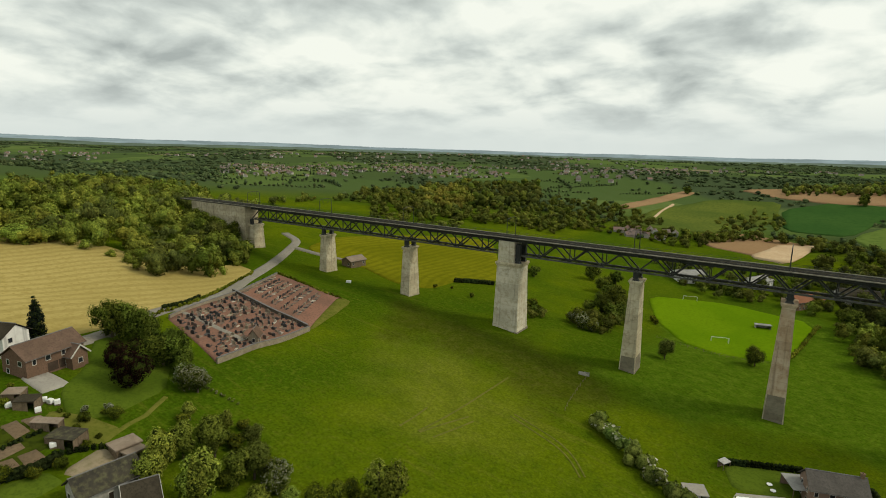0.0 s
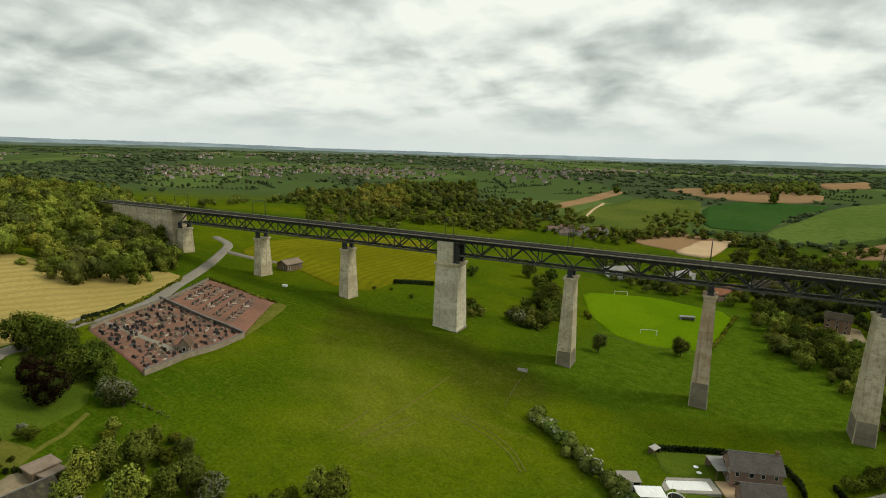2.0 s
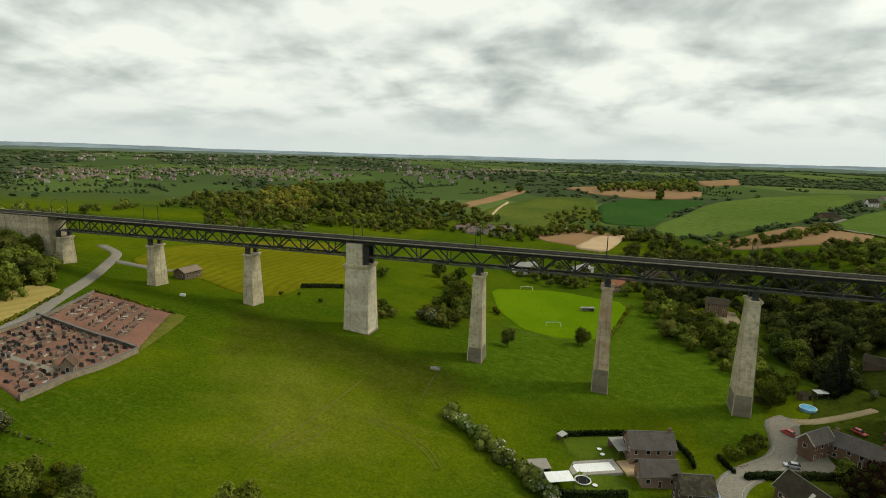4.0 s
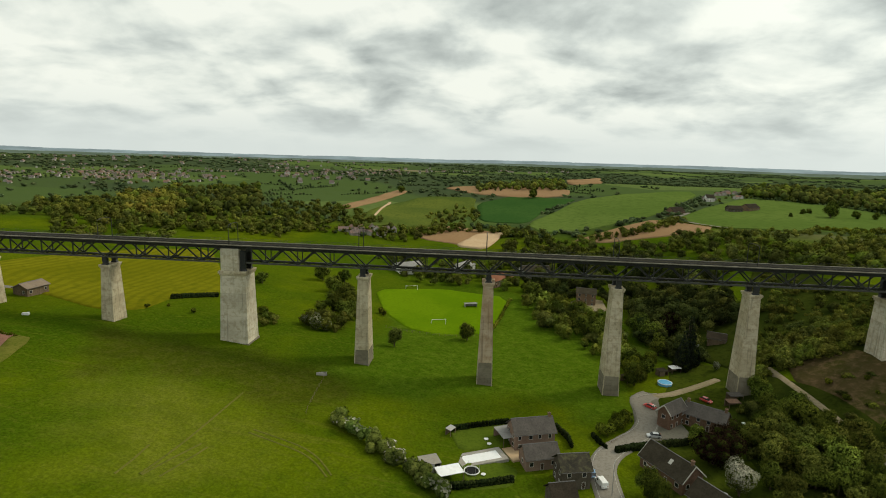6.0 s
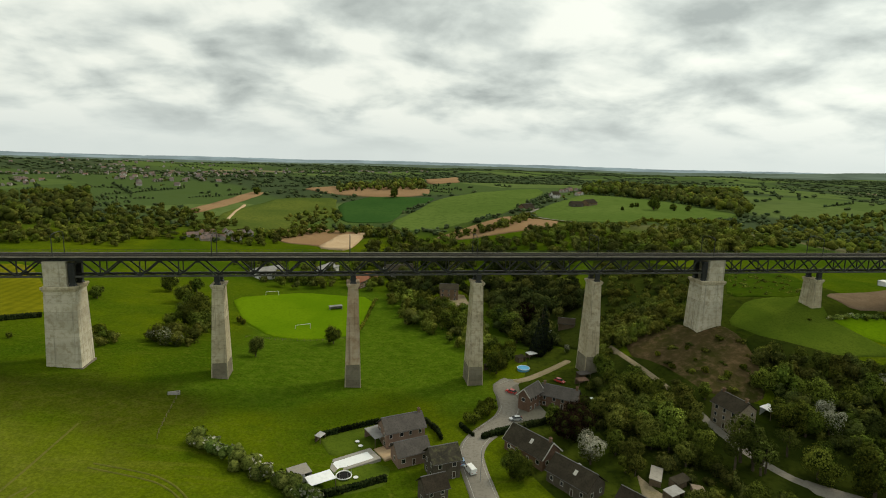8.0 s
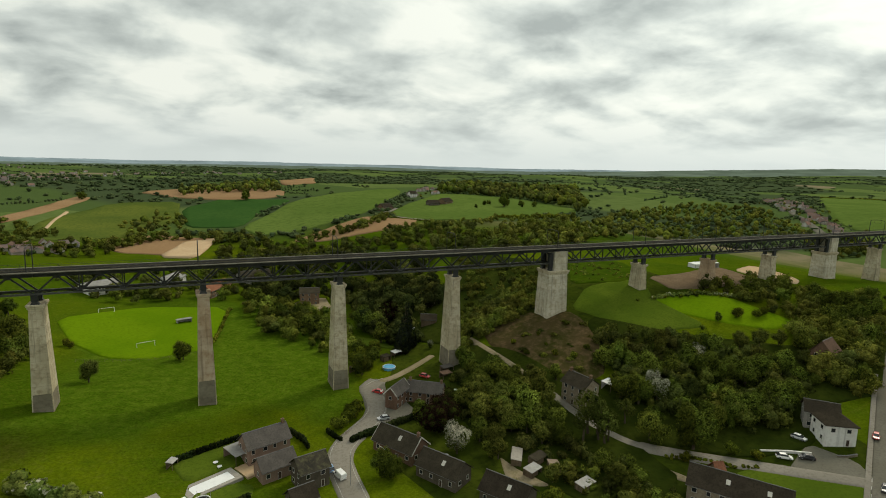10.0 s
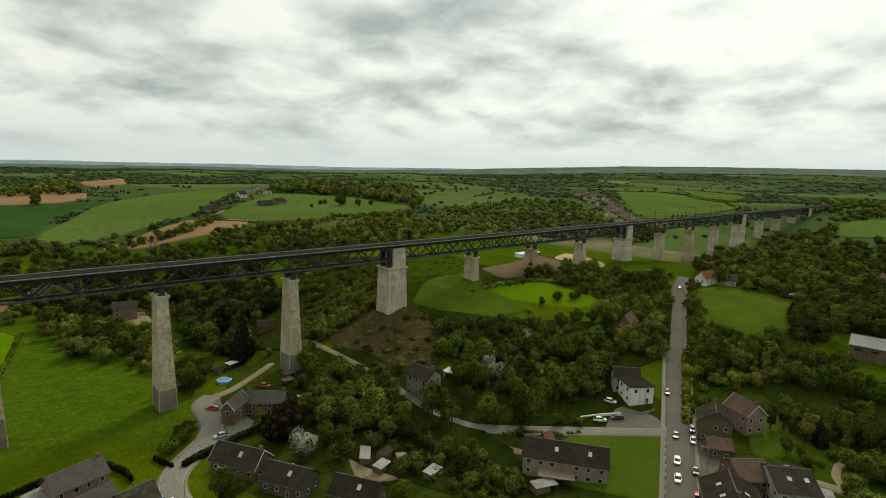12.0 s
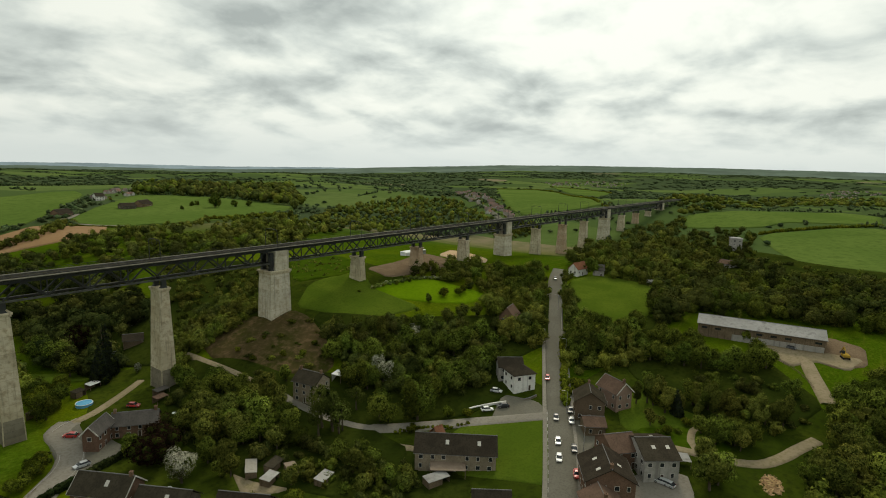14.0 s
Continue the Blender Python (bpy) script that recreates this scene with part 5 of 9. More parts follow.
def wood(seg, label, n, h, kind, poly):
    WOOD_POLYS.append(poly)
    lo, hi = np.min(poly, axis=0), np.max(poly, axis=0)
    spots, tries = [], 0
    far_off = float(np.hypot(np.mean(poly, axis=0)[0] - 93, np.mean(poly, axis=0)[1] + 199))
    area = 0.5 * abs(sum(poly[i][0] * poly[(i + 1) % len(poly)][1] - poly[(i + 1) % len(poly)][0] * poly[i][1] for i in range(len(poly))))
    gap = (0.62 if h > 2.5 else 0.12) * math.sqrt(area / n)
    taken = []
    while len(spots) < n and tries < n * 30:
        tries += 1
        x, y = RNG.uniform(lo[0], hi[0]), RNG.uniform(lo[1], hi[1])
        if not inside(poly, x, y):
            continue
        if taken and min((x - a) ** 2 + (y - b) ** 2 for a, b in taken) < gap * gap:
            continue
        if abs(y) < 7 and -215 < x < 905:
            continue
        if any(inside(p, x, y) for p in YARDS + LAWNS):
            continue
        if any(np.min(np.hypot(l[:, 0] - x, l[:, 1] - y)) < w / 2 + 2 for l, w in ROADS):
            continue
        taken.append((x, y))
        tl = h / 10 * RNG.uniform(0.45, 1.3)
        wd = max(tl * RNG.uniform(0.9, 1.25), gap / (8.5 if far_off < 450 else 6.6))
        spots.append((x, y, float(height(x, y)) - 0.5, wd, tl, RNG.uniform(0, 6.28), int(RNG.integers(8)), int(RNG.choice(4, p=(0.58, 0.16, 0.14, 0.12)))))
    d = np.hypot(np.mean(poly, axis=0)[0] - 93, np.mean(poly, axis=0)[1] + 199)
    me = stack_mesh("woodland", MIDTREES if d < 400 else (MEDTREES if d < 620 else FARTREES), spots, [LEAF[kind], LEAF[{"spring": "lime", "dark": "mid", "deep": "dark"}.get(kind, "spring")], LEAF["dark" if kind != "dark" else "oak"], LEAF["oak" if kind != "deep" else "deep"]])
    return tagged(new("woodland", me), label, "woodland", kind="stuff")


plant('blossom', [(164.1, -60.2, 11.1), (241.1, -63.1, 13.0), (268.2, -54.8, 11.1), (164.6, -58.5, 10.4)])
plant('bush', [(-26.9, -141.6, 3.4), (-29.0, -146.9, 3.1), (-31.9, -148.9, 1.8), (-29.4, -142.7, 1.8), (21.9, -123.3, 7.2), (19.8, -127.7, 6.0), (22.4, -120.4, 5.4), (25.7, -120.6, 4.8), (-49.2, -152.3, 2.0), (-43.3, -155.6, 2.4), (-20.5, -165.3, 4.8), (-18.4, -160.9, 3.0), (-18.3, -156.2, 3.0), (43.1, 74.8, 4.2), (45.1, 71.7, 3.6), (-3.6, 34.4, 5.4), (1.8, 31.7, 4.2), (-29.6, 23.7, 3.0), (-48.2, 20.2, 2.4), (-42.6, 27.0, 1.8), (156.1, 55.0, 7.2), (122.9, 157.3, 7.2), (112.2, 170.6, 7.2), (96.7, 180.1, 7.2), (73.6, 169.1, 7.2), (57.2, 178.2, 7.2), (133.5, -33.2, 4.8), (135.5, -34.1, 4.8), (138.4, -30.9, 6.0), (141.6, -28.3, 6.0)])
plant('bush', [(143.8, -22.6, 4.8), (139.8, -26.2, 4.8), (154.2, 20.6, 6.0), (159.1, 25.9, 7.2), (160.5, 17.7, 6.0), (164.8, 24.7, 7.2), (157.6, 11.4, 4.8), (238.6, -99.4, 4.8), (237.2, -96.3, 4.8), (241.8, -101.2, 3.6), (169.0, -83.9, 4.8), (176.6, -91.6, 6.0), (223.9, -92.1, 3.6), (312.2, -37.7, 5.4), (320.6, -40.8, 6.0), (326.1, -39.9, 5.4), (278.2, -12.4, 1.8), (286.7, -13.2, 2.4), (293.5, -14.0, 2.2), (301.6, -15.6, 2.4), (310.9, -16.4, 2.4), (280.2, -123.7, 6.0), (275.1, -123.7, 3.6), (281.0, -137.3, 4.8), (286.5, -150.4, 3.6), (268.9, -159.0, 3.6), (265.3, -157.4, 3.0), (278.6, -162.6, 3.6), (157.1, 22.2, 6.0), (167.9, 33.5, 6.0)])
plant('bush', [(159.7, 36.2, 6.0), (163.4, 30.8, 4.8), (-150, -10, 4.0), (-156, -17, 4.5)])
plant('bush', [(-15.3, -138.5, 3.4), (-18.0, -131.7, 3.6), (-13.8, -127.0, 3.2), (-3.9, -135.7, 3.8), (-9.3, -122.2, 3.0), (-4.9, -127.3, 4.4), (-8.1, -129.0, 3.6), (-10.1, -139.7, 3.6), (3.4, -136.1, 4.2), (0.7, -130.1, 4.4), (5.6, -127.2, 4.2), (-14.6, -134.2, 3.4), (9.6, -133.6, 3.6), (-20.9, -150.6, 2.0), (-22.3, -147.4, 1.6), (-27.4, -149.2, 1.6), (-37.6, -159.4, 1.8), (-30.4, -159.8, 1.2), (-34.6, -149.0, 1.7)])
plant('lime', [(-18.4, -129.6, 5.6), (-11.0, -125.4, 6.4), (-6.4, -132.4, 6.0)])
plant('rust', [(-2.6, -124.2, 6.4), (0.8, -126.4, 5.6)])
plant('blossom', [(-29.6, -141.6, 3.0), (-31.6, -145.6, 2.6)])
plant('lime', [(160.8, -36.2, 5.5), (195.6, -46.7, 10.4), (203.6, -43.8, 11.0), (189.0, -45.5, 8.0), (185.1, -38.9, 7.0), (215.9, -38.0, 8.0)])
plant('blossom', [(243.5, -58.5, 9.0), (190.5, 22.0, 5.0), (212.3, -48.2, 5.5)])
plant('willow', [(209.9, -69.3, 13.0), (210.2, -74.0, 12.0), (221.9, -68.5, 10.0)])
plant('bush', [(215.0, -8.4, 3.0), (215.3, -18.4, 2.6), (225.4, -11.6, 2.2), (223.3, -26.3, 3.2), (229.0, -31.5, 3.4), (235.5, -30.3, 3.0), (187.4, -25.2, 3.2), (196.1, -14.6, 2.6), (220.3, -7.7, 1.6), (224.1, -19.4, 1.8)])
plant('copper', [(-36.8, -132.8, 15.5), (-47.6, -130.5, 9.0), (186.8, 69.3, 16.9), (167.8, -42.6, 13.7), (162.9, -45.9, 11.7)])
plant('cypress', [(-72.0, -137.5, 14.0)])
plant('haw', [(-29.6, -122.2, 8.5), (-27.5, -121.3, 7.8), (10.6, -129.0, 8.0), (22.9, 28.8, 8.5), (17.6, 32.9, 7.2), (27.4, 30.4, 6.5), (-153, -12, 6.0)])
plant('lime', [(16.5, -131.4, 6.0), (13.5, -136.5, 7.0), (-7.3, -143.4, 11.1), (-7.8, -138.2, 9.1), (-4.3, -133.4, 10.4), (6.0, -143.4, 13.7), (4.4, -134.5, 10.4), (-3.9, -147.8, 9.1), (162.7, -33.3, 6.5), (199.7, -35.5, 13.0), (173.6, -57.0, 9.1), (193.5, -52.2, 14.3), (197.3, -63.3, 11.7), (254.5, -34.6, 9.1)])
plant('ash', [(184.4, -34.6, 11.7), (186.3, -39.6, 10.4), (190.5, -41.4, 11.7), (204.2, -42.4, 13.0), (199.8, -41.5, 11.7), (185.8, -51.6, 10.4), (196.7, -52.2, 10.4), (204.9, -49.2, 10.4), (174.2, -64.3, 10.4), (184.8, -55.2, 11.7), (178.8, -47.0, 11.7), (177.6, -36.8, 10.4), (190.3, -66.8, 9.1), (174.1, -67.8, 7.8), (246.1, -31.7, 9.1), (258.4, -38.9, 9.1), (260.0, -43.9, 10.4), (269.5, -47.4, 9.1)])
plant('lime', [(278.4, -54.7, 10.4), (310.5, -68.2, 10.4), (327.5, -105.9, 14.3), (366.0, -78.8, 10.4), (295.7, -144.6, 8.5), (262.4, -174.2, 10.4), (249.6, -177.5, 11.7), (273.6, -211.6, 13.0)])
plant('ash', [(289.9, -56.9, 10.4), (297.9, -59.3, 9.1), (307.1, -61.0, 9.1), (348.1, -89.8, 13.0), (341.0, -97.7, 13.0), (326.8, -100.1, 13.0), (315.3, -108.5, 14.3), (336.3, -106.0, 11.7), (351.1, -103.7, 11.7), (386.9, -70.0, 10.4), (303.9, -111.0, 11.7), (303.9, -115.7, 13.0), (298.9, -147.7, 6.5), (271.2, -153.1, 6.5), (273.5, -156.0, 3.9), (263.5, -177.8, 11.1), (258.7, -172.0, 9.1), (272.4, -179.3, 7.8), (245.6, -176.2, 11.7), (275.4, -205.4, 13.0), (281.5, -209.2, 13.0), (263.8, -203.3, 11.7)])
plant('lime', [(293.8, -207.7, 11.7), (198.6, -105.2, 7.2), (172.4, -65.4, 6.5), (-168, -11, 14.0), (-181, -12, 15.0), (-160, -14, 10.0), (-180, 10, 14.0)])
plant('ash', [(296.9, -212.4, 13.0), (288.6, -205.1, 11.7), (197.1, -98.1, 7.8), (199.5, -110.6, 6.5), (196.5, -93.1, 7.8), (181.9, -84.2, 7.2), (190.6, -102.4, 6.5), (188.0, -82.7, 5.2)])
plant('oak', [(-67.5, -126.8, 9.0), (-64.7, -122.2, 13.0), (-60.4, -119.0, 14.0), (-56.1, -117.5, 12.0), (-42.4, -120.9, 13.0), (-43.9, -116.8, 12.0), (-37.5, -118.5, 8.0), (88.5, 50.0, 9.8), (28.7, 57.1, 11.7), (21.0, 64.5, 10.4), (24.8, 81.2, 11.7), (16.2, 90.8, 11.7), (-27.4, 93.2, 7.8), (152.2, 62.8, 11.7), (146.7, 71.0, 13.0), (141.7, 84.7, 11.7), (136.2, 100.8, 11.7), (131.9, 119.0, 11.7), (126.8, 137.5, 13.0), (140.2, 119.1, 13.0), (147.4, 101.3, 11.7), (151.9, 75.4, 10.4), (20.8, 81.1, 11.7), (10.9, 101.1, 11.7), (-2.0, 123.6, 13.0), (11.4, 124.6, 11.7), (153.8, 5.6, 10.4), (160.7, 14.5, 9.1), (159.5, 31.8, 9.1), (175.6, 62.3, 13.0)])
plant('oak', [(172.4, 70.9, 13.0), (174.0, 43.2, 11.7), (139.6, -63.3, 9.8), (142.3, -64.3, 8.5), (194.1, -3.7, 10.4), (192.4, -16.0, 9.1), (192.5, -21.7, 10.4), (198.0, -21.8, 10.4), (198.9, -27.3, 9.1), (201.0, -57.7, 10.4), (195.0, -59.9, 9.1), (224.6, -86.9, 18.2), (230.1, -88.9, 15.6), (222.2, -79.3, 13.0), (243.5, -84.4, 11.7), (252.1, -84.5, 13.0), (257.9, -87.0, 13.0), (267.6, -87.9, 13.0), (274.6, -88.7, 11.7), (233.6, -62.1, 13.0), (230.6, -56.4, 11.7), (235.5, -40.8, 10.4), (242.4, -41.3, 11.7), (242.9, -49.0, 11.7), (245.4, -54.2, 13.0), (254.3, -55.9, 11.7), (262.4, -57.2, 13.0), (265.4, -63.2, 13.0), (269.3, -68.0, 13.0), (272.9, -73.0, 13.0)])
plant('oak', [(281.2, -74.5, 13.0), (288.8, -75.3, 11.7), (291.4, -79.7, 6.5), (293.1, -84.5, 6.5), (299.8, -86.1, 6.5), (304.3, -90.3, 7.8), (305.0, -94.3, 10.4), (343.1, -59.8, 15.6), (359.2, -55.9, 16.9), (357.5, -62.5, 15.6), (372.8, -58.1, 13.0), (361.3, -45.8, 11.7), (364.3, -39.2, 13.0), (344.9, -74.7, 10.4), (327.6, -78.0, 9.1), (370.9, -104.0, 15.6), (336.7, -111.8, 14.3), (347.8, -113.1, 14.3), (362.9, -111.2, 14.3), (312.9, -121.6, 11.7), (334.4, -121.0, 13.0), (314.0, -117.6, 10.4), (300.3, -37.7, 5.2), (271.0, -172.6, 10.4), (274.9, -177.4, 10.4), (278.2, -181.5, 9.1), (275.6, -167.5, 7.8), (278.1, -173.6, 9.1), (293.6, -160.8, 11.7), (293.7, -164.5, 11.7)])
plant('aspen', [(x + 2.2 * math.sin(i * 2.3), y + 1.5 * math.cos(i * 1.7), 9.0 + 1.6 * math.sin(i * 1.1))
                for i, (x, y) in enumerate([(283.5 + 0.42 * k + 5.0 * r, -146.0 - 1.75 * k) for r in (0, 1) for k in range(0, 26, 2)])])
plant('oak', [(319.3, -187.9, 9.1), (320.1, -138.1, 11.7), (320.6, -144.7, 11.7), (324.0, -150.4, 11.7), (325.5, -156.4, 11.7), (328.0, -162.1, 11.7), (330.9, -167.7, 11.7), (334.8, -173.1, 11.7), (340.9, -177.2, 11.7), (333.5, -137.6, 13.0), (335.4, -144.1, 13.0), (337.3, -150.4, 13.0), (347.7, -173.2, 11.7), (327.9, -130.9, 11.7), (304.0, -201.7, 11.7), (314.5, -204.4, 13.0), (326.0, -207.3, 13.0), (328.9, -211.2, 13.0), (340.6, -213.6, 11.7), (298.1, -204.1, 11.7), (315.8, -211.9, 13.0), (263.1, -198.3, 9.1), (272.4, -201.7, 10.4), (308.8, -108.4, 13.0)])
plant('oak', [(300.2, -114.8, 11.7), (323.0, -107.3, 13.0), (332.5, -108.7, 11.7), (329.9, -115.1, 11.7), (327.3, -121.3, 11.7), (336.8, -123.0, 13.0), (346.1, -123.7, 13.0), (368.0, -154.6, 5.2), (365.4, -166.2, 6.5), (191.5, -12.7, 10.4), (190.0, -22.9, 10.4), (189.6, -34.1, 10.4), (186.1, -46.4, 10.4), (185.0, -28.1, 9.1), (185.5, -56.4, 9.1), (189.7, -59.1, 9.1), (193.4, -65.3, 9.1), (196.3, -69.9, 7.8), (198.8, -84.9, 7.8), (205.1, -87.9, 6.5), (196.2, -40.5, 10.4), (200.9, -41.6, 10.4), (201.3, -47.4, 9.1), (461.2, 415.7, 23.4), (491.9, 422.8, 11.7), (520.8, 435.0, 10.4), (459.3, 451.8, 9.1), (415.6, 405.8, 6.5), (166.8, 633.8, 16.9), (-34.0, 654.5, 13.0)])
plant('oak', [(446.0, 439.5, 7.8), (-162, -9, 13.0), (-175, -8, 15.0), (-188, -9, 15.0), (-196, -9, 14.0), (-168, 9, 13.0)])
plant('poplar', [(28.8, -118.6, 13.7), (31.6, -115.9, 14.3), (31.3, -118.4, 11.7)])
plant('rust', [(5.1, -130.8, 9.5), (58.1, 24.3, 11.7)])
plant('spruce', [(182.4, 30.9, 22.1), (177.7, 24.3, 18.2), (284.4, -157.6, 9.1), (282.9, -158.9, 7.8)])
plant('willow', [(207.8, -72.1, 15.6), (202.9, -71.0, 14.3), (207.1, -67.8, 15.6), (210.6, -69.3, 14.3), (208.3, -74.5, 11.7)])
wood('mid', 'mixed spring woodland on the hill beside the viaduct', 420, 14.6, 'spring', [(-287.1, -96.0), (-329.0, -33.1), (-370.6, 30.0), (-346.3, 71.4), (-252.5, 46.7), (-242.7, 67.7), (-230.2, 70.0), (-176.8, 14.6), (-125.6, -29.8), (-107.6, -52.6), (-110.4, -69.0), (-118.0, -78.5), (-145.5, -79.2), (-173.1, -88.2), (-180.8, -105.5), (-184.4, -125.8)])
wood('mid', 'dark trees along the valley behind the viaduct', 150, 12.3, 'deep', [(118.8, 230.9), (177.0, 233.8), (216.9, 190.6), (239.0, 130.6), (222.3, 82.7), (210.0, 55.9), (197.8, 69.2), (177.7, 99.1), (157.3, 124.1), (125.3, 145.3)])
wood('mid', 'wooded slope between brown field and viaduct', 230, 12.3, 'dark', [(101.1, 239.0), (117.4, 305.8), (154.9, 369.0), (197.1, 290.6), (236.8, 258.5), (287.2, 269.2), (326.4, 253.1), (316.6, 193.4), (282.8, 125.9), (234.5, 136.0), (182.4, 216.1)])
wood('mid', 'woodland beside the far meadow', 150, 12.3, 'mid', [(316.6, 193.4), (363.5, 238.6), (456.3, 262.4), (415.3, 192.5), (365.7, 130.3), (288.8, 113.9), (282.8, 125.9)])
wood('mid', 'scrubby wooded bank beside the group pier', 110, 7.8, 'mid', [(244.9, 1.9), (229.6, -6.9), (222.7, -1.2), (209.8, 2.8), (197.2, -2.9), (203.9, 22.6), (216.1, 36.1), (229.9, 31.7), (243.9, 17.1)])
wood('mid', 'dense wood in the valley bottom by the stream', 90, 13.4, 'deep', [(186.3, 120.7), (211.9, 120.1), (221.8, 79.1), (213.0, 50.2), (203.7, 52.0), (183.7, 27.1), (171.5, 37.0), (165.9, 54.7)])
wood('mid', 'dark wood on the far hill', 430, 20.2, 'dark', [(481.0, 668.4), (583.5, 769.1), (631.2, 686.8), (747.7, 644.8), (603.6, 428.3), (546.3, 379.4), (539.9, 476.1), (470.4, 513.0), (430.4, 535.9)])
wood('mid', 'wood above the sand pit', 60, 12.3, 'mid', [(7.8, 338.9), (48.6, 384.2), (120.9, 393.0), (150.5, 385.1), (130.1, 344.4), (78.7, 379.9), (36.7, 328.6)])
wood('mid', 'olive poplar plantation', 80, 16.8, 'olive', [(-197.2, 226.8), (-282.3, 358.2), (-284.1, 463.3), (-181.8, 290.8), (-162.9, 232.2)])
wood('mid', 'dark pine block on the far slope', 130, 17.9, 'dark', [(-284.1, 463.3), (-260.2, 542.6), (-216.8, 548.0), (-124.3, 336.4), (-144.4, 297.2), (-181.8, 290.8)])
wood('mid', 'scattered trees beyond the meadow', 130, 11.2, 'mid', [(-304.2, 285.3), (-312.7, 368.4), (-185.1, 254.0), (-132.3, 242.1), (-96.8, 293.0), (-64.8, 245.2), (-125.2, 228.0), (-122.9, 150.8), (-169.8, 118.7)])
wood('mid', 'tree belt along the stream beyond the viaduct', 110, 11.2, 'mid', [(-164.8, 437.4), (-66.4, 462.9), (4.9, 357.0), (42.5, 324.9), (22.2, 279.8), (-27.5, 301.0), (-70.1, 260.6)])
wood('mid', 'tree clump among far pastures', 50, 12.3, 'mid', [(20.8, 473.1), (66.0, 548.4), (89.5, 494.3), (84.3, 401.6), (45.0, 357.4)])
wood('mid', 'hedge trees on the far slope', 60, 10.1, 'mid', [(185.7, 344.4), (247.6, 330.9), (303.4, 400.9), (295.7, 361.7), (244.4, 310.1), (186.6, 317.0)])
wood('mid', 'long dark wood on the far plateau', 160, 15.7, 'dark', [(81.8, 746.6), (198.8, 816.6), (238.5, 844.3), (224.6, 707.2), (151.4, 707.9), (82.8, 688.3)])
wood('mid', 'valley woodland around the far village', 380, 12.3, 'mid', [(777.8, 373.3), (781.2, 297.6), (632.2, 111.0), (666.7, 93.9), (568.4, 173.3), (488.8, 159.1), (389.7, 149.1), (473.7, 265.6), (617.0, 369.4)])
wood('mid', 'woodland between road and viaduct end', 240, 13.4, 'mid', [(563.1, -10.4), (608.8, -35.4), (629.7, -84.4), (559.6, -120.5), (452.9, -127.3), (414.3, -124.1), (397.4, -113.7), (401.2, -93.6), (414.9, -70.9), (431.5, -52.4)])
wood('mid', 'dense wood behind the riding barn', 300, 14.6, 'dark', [(385.7, -120.2), (450.4, -124.7), (474.5, -157.8), (507.1, -199.0), (523.8, -239.4), (418.5, -231.7), (405.8, -201.1), (399.9, -174.6), (390.7, -146.4), (356.4, -131.6)])
wood('mid', 'trees on the slope under the viaduct', 90, 9.0, 'mid', [(392.2, 1.6), (378.1, -36.5), (423.8, -35.8), (397.1, -56.9), (356.4, -63.4), (327.1, -53.3), (317.5, -39.0), (301.5, -14.9)])
wood('mid', 'trees and orchards beside the main road', 60, 11.2, 'mid', [(325.1, -54.7), (359.4, -58.4), (362.1, -72.4), (302.0, -100.9), (297.3, -95.3), (296.7, -78.9)])
wood('mid', 'trees below the hill pasture', 120, 10.1, 'dark', [(244.7, -21.0), (252.7, -33.2), (270.7, -42.6), (290.6, -58.8), (295.1, -77.1), (272.6, -93.9), (248.2, -95.0), (234.4, -75.2), (236.0, -50.7), (240.1, -36.7)])
wood('mid', 'wood at the far end of the viaduct', 110, 14.6, 'mid', [(780.2, -34.2), (835.9, -16.5), (844.1, 21.2), (1588.6, 117.3), (921.3, -60.2), (816.6, -60.3)])
wood('mid', 'gardens and trees between cottages and side road', 70, 7.3, 'dark', [(184.3, -14.9), (201.8, -28.7), (199.3, -50.2), (194.8, -63.6), (197.5, -76.3), (203.1, -89.8), (206.5, -100.2), (193.5, -103.8), (184.1, -92.0), (186.3, -79.9), (176.9, -66.9), (176.5, -56.1), (173.3, -36.2)])
wood('mid', 'shrubs and trees behind the village gardens', 26, 6.7, 'dark', [(306.6, -141.9), (330.0, -177.2), (306.4, -196.6), (286.4, -190.6), (282.0, -167.5), (286.6, -150.0)])
wood('mid', 'trees beside a gravel track', 55, 10.1, 'mid', [(277.4, -198.4), (305.5, -204.2), (326.6, -214.2), (315.5, -229.3), (267.3, -225.2), (246.2, -197.8)])
wood('mid', 'trees lining the main road', 55, 10.1, 'mid', [(372.6, -75.8), (379.0, -82.8), (340.7, -106.4), (344.2, -125.2), (317.9, -136.1), (286.9, -120.3), (307.4, -106.9)])
wood('mid', 'trees in the valley beyond the viaduct', 260, 11.2, 'mid', [(-245.1, 85.1), (-286.0, 179.3), (-230.3, 228.8), (-167.3, 211.5), (-114.5, 217.3), (-70.3, 233.3), (-52.7, 283.1), (-114.9, 381.0), (-217.7, 313.1), (-315.5, 288.4)])
wood('mid', 'hedgerow trees beside the far pasture', 50, 9.0, 'mid', [(278.4, 296.8), (387.5, 294.7), (499.4, 317.5), (475.7, 286.8), (370.8, 265.9), (270.5, 274.9)])
wood('mid', 'trees round the valley houses beyond the viaduct', 90, 10.1, 'dark', [(4.7, 242.4), (44.3, 238.5), (115.8, 245.8), (154.0, 253.7), (146.4, 194.1), (125.9, 148.2), (111.6, 155.0), (89.4, 167.9), (61.6, 145.4), (38.9, 158.1), (19.9, 184.2)])
wood('mid', 'scrub at the foot of the wooded bank', 70, 6.7, 'mid', [(216.7, 46.9), (234.4, 41.3), (256.8, 41.6), (239.4, 12.1), (222.2, 9.7), (211.3, 2.4), (197.3, -7.6), (196.2, 4.7)])
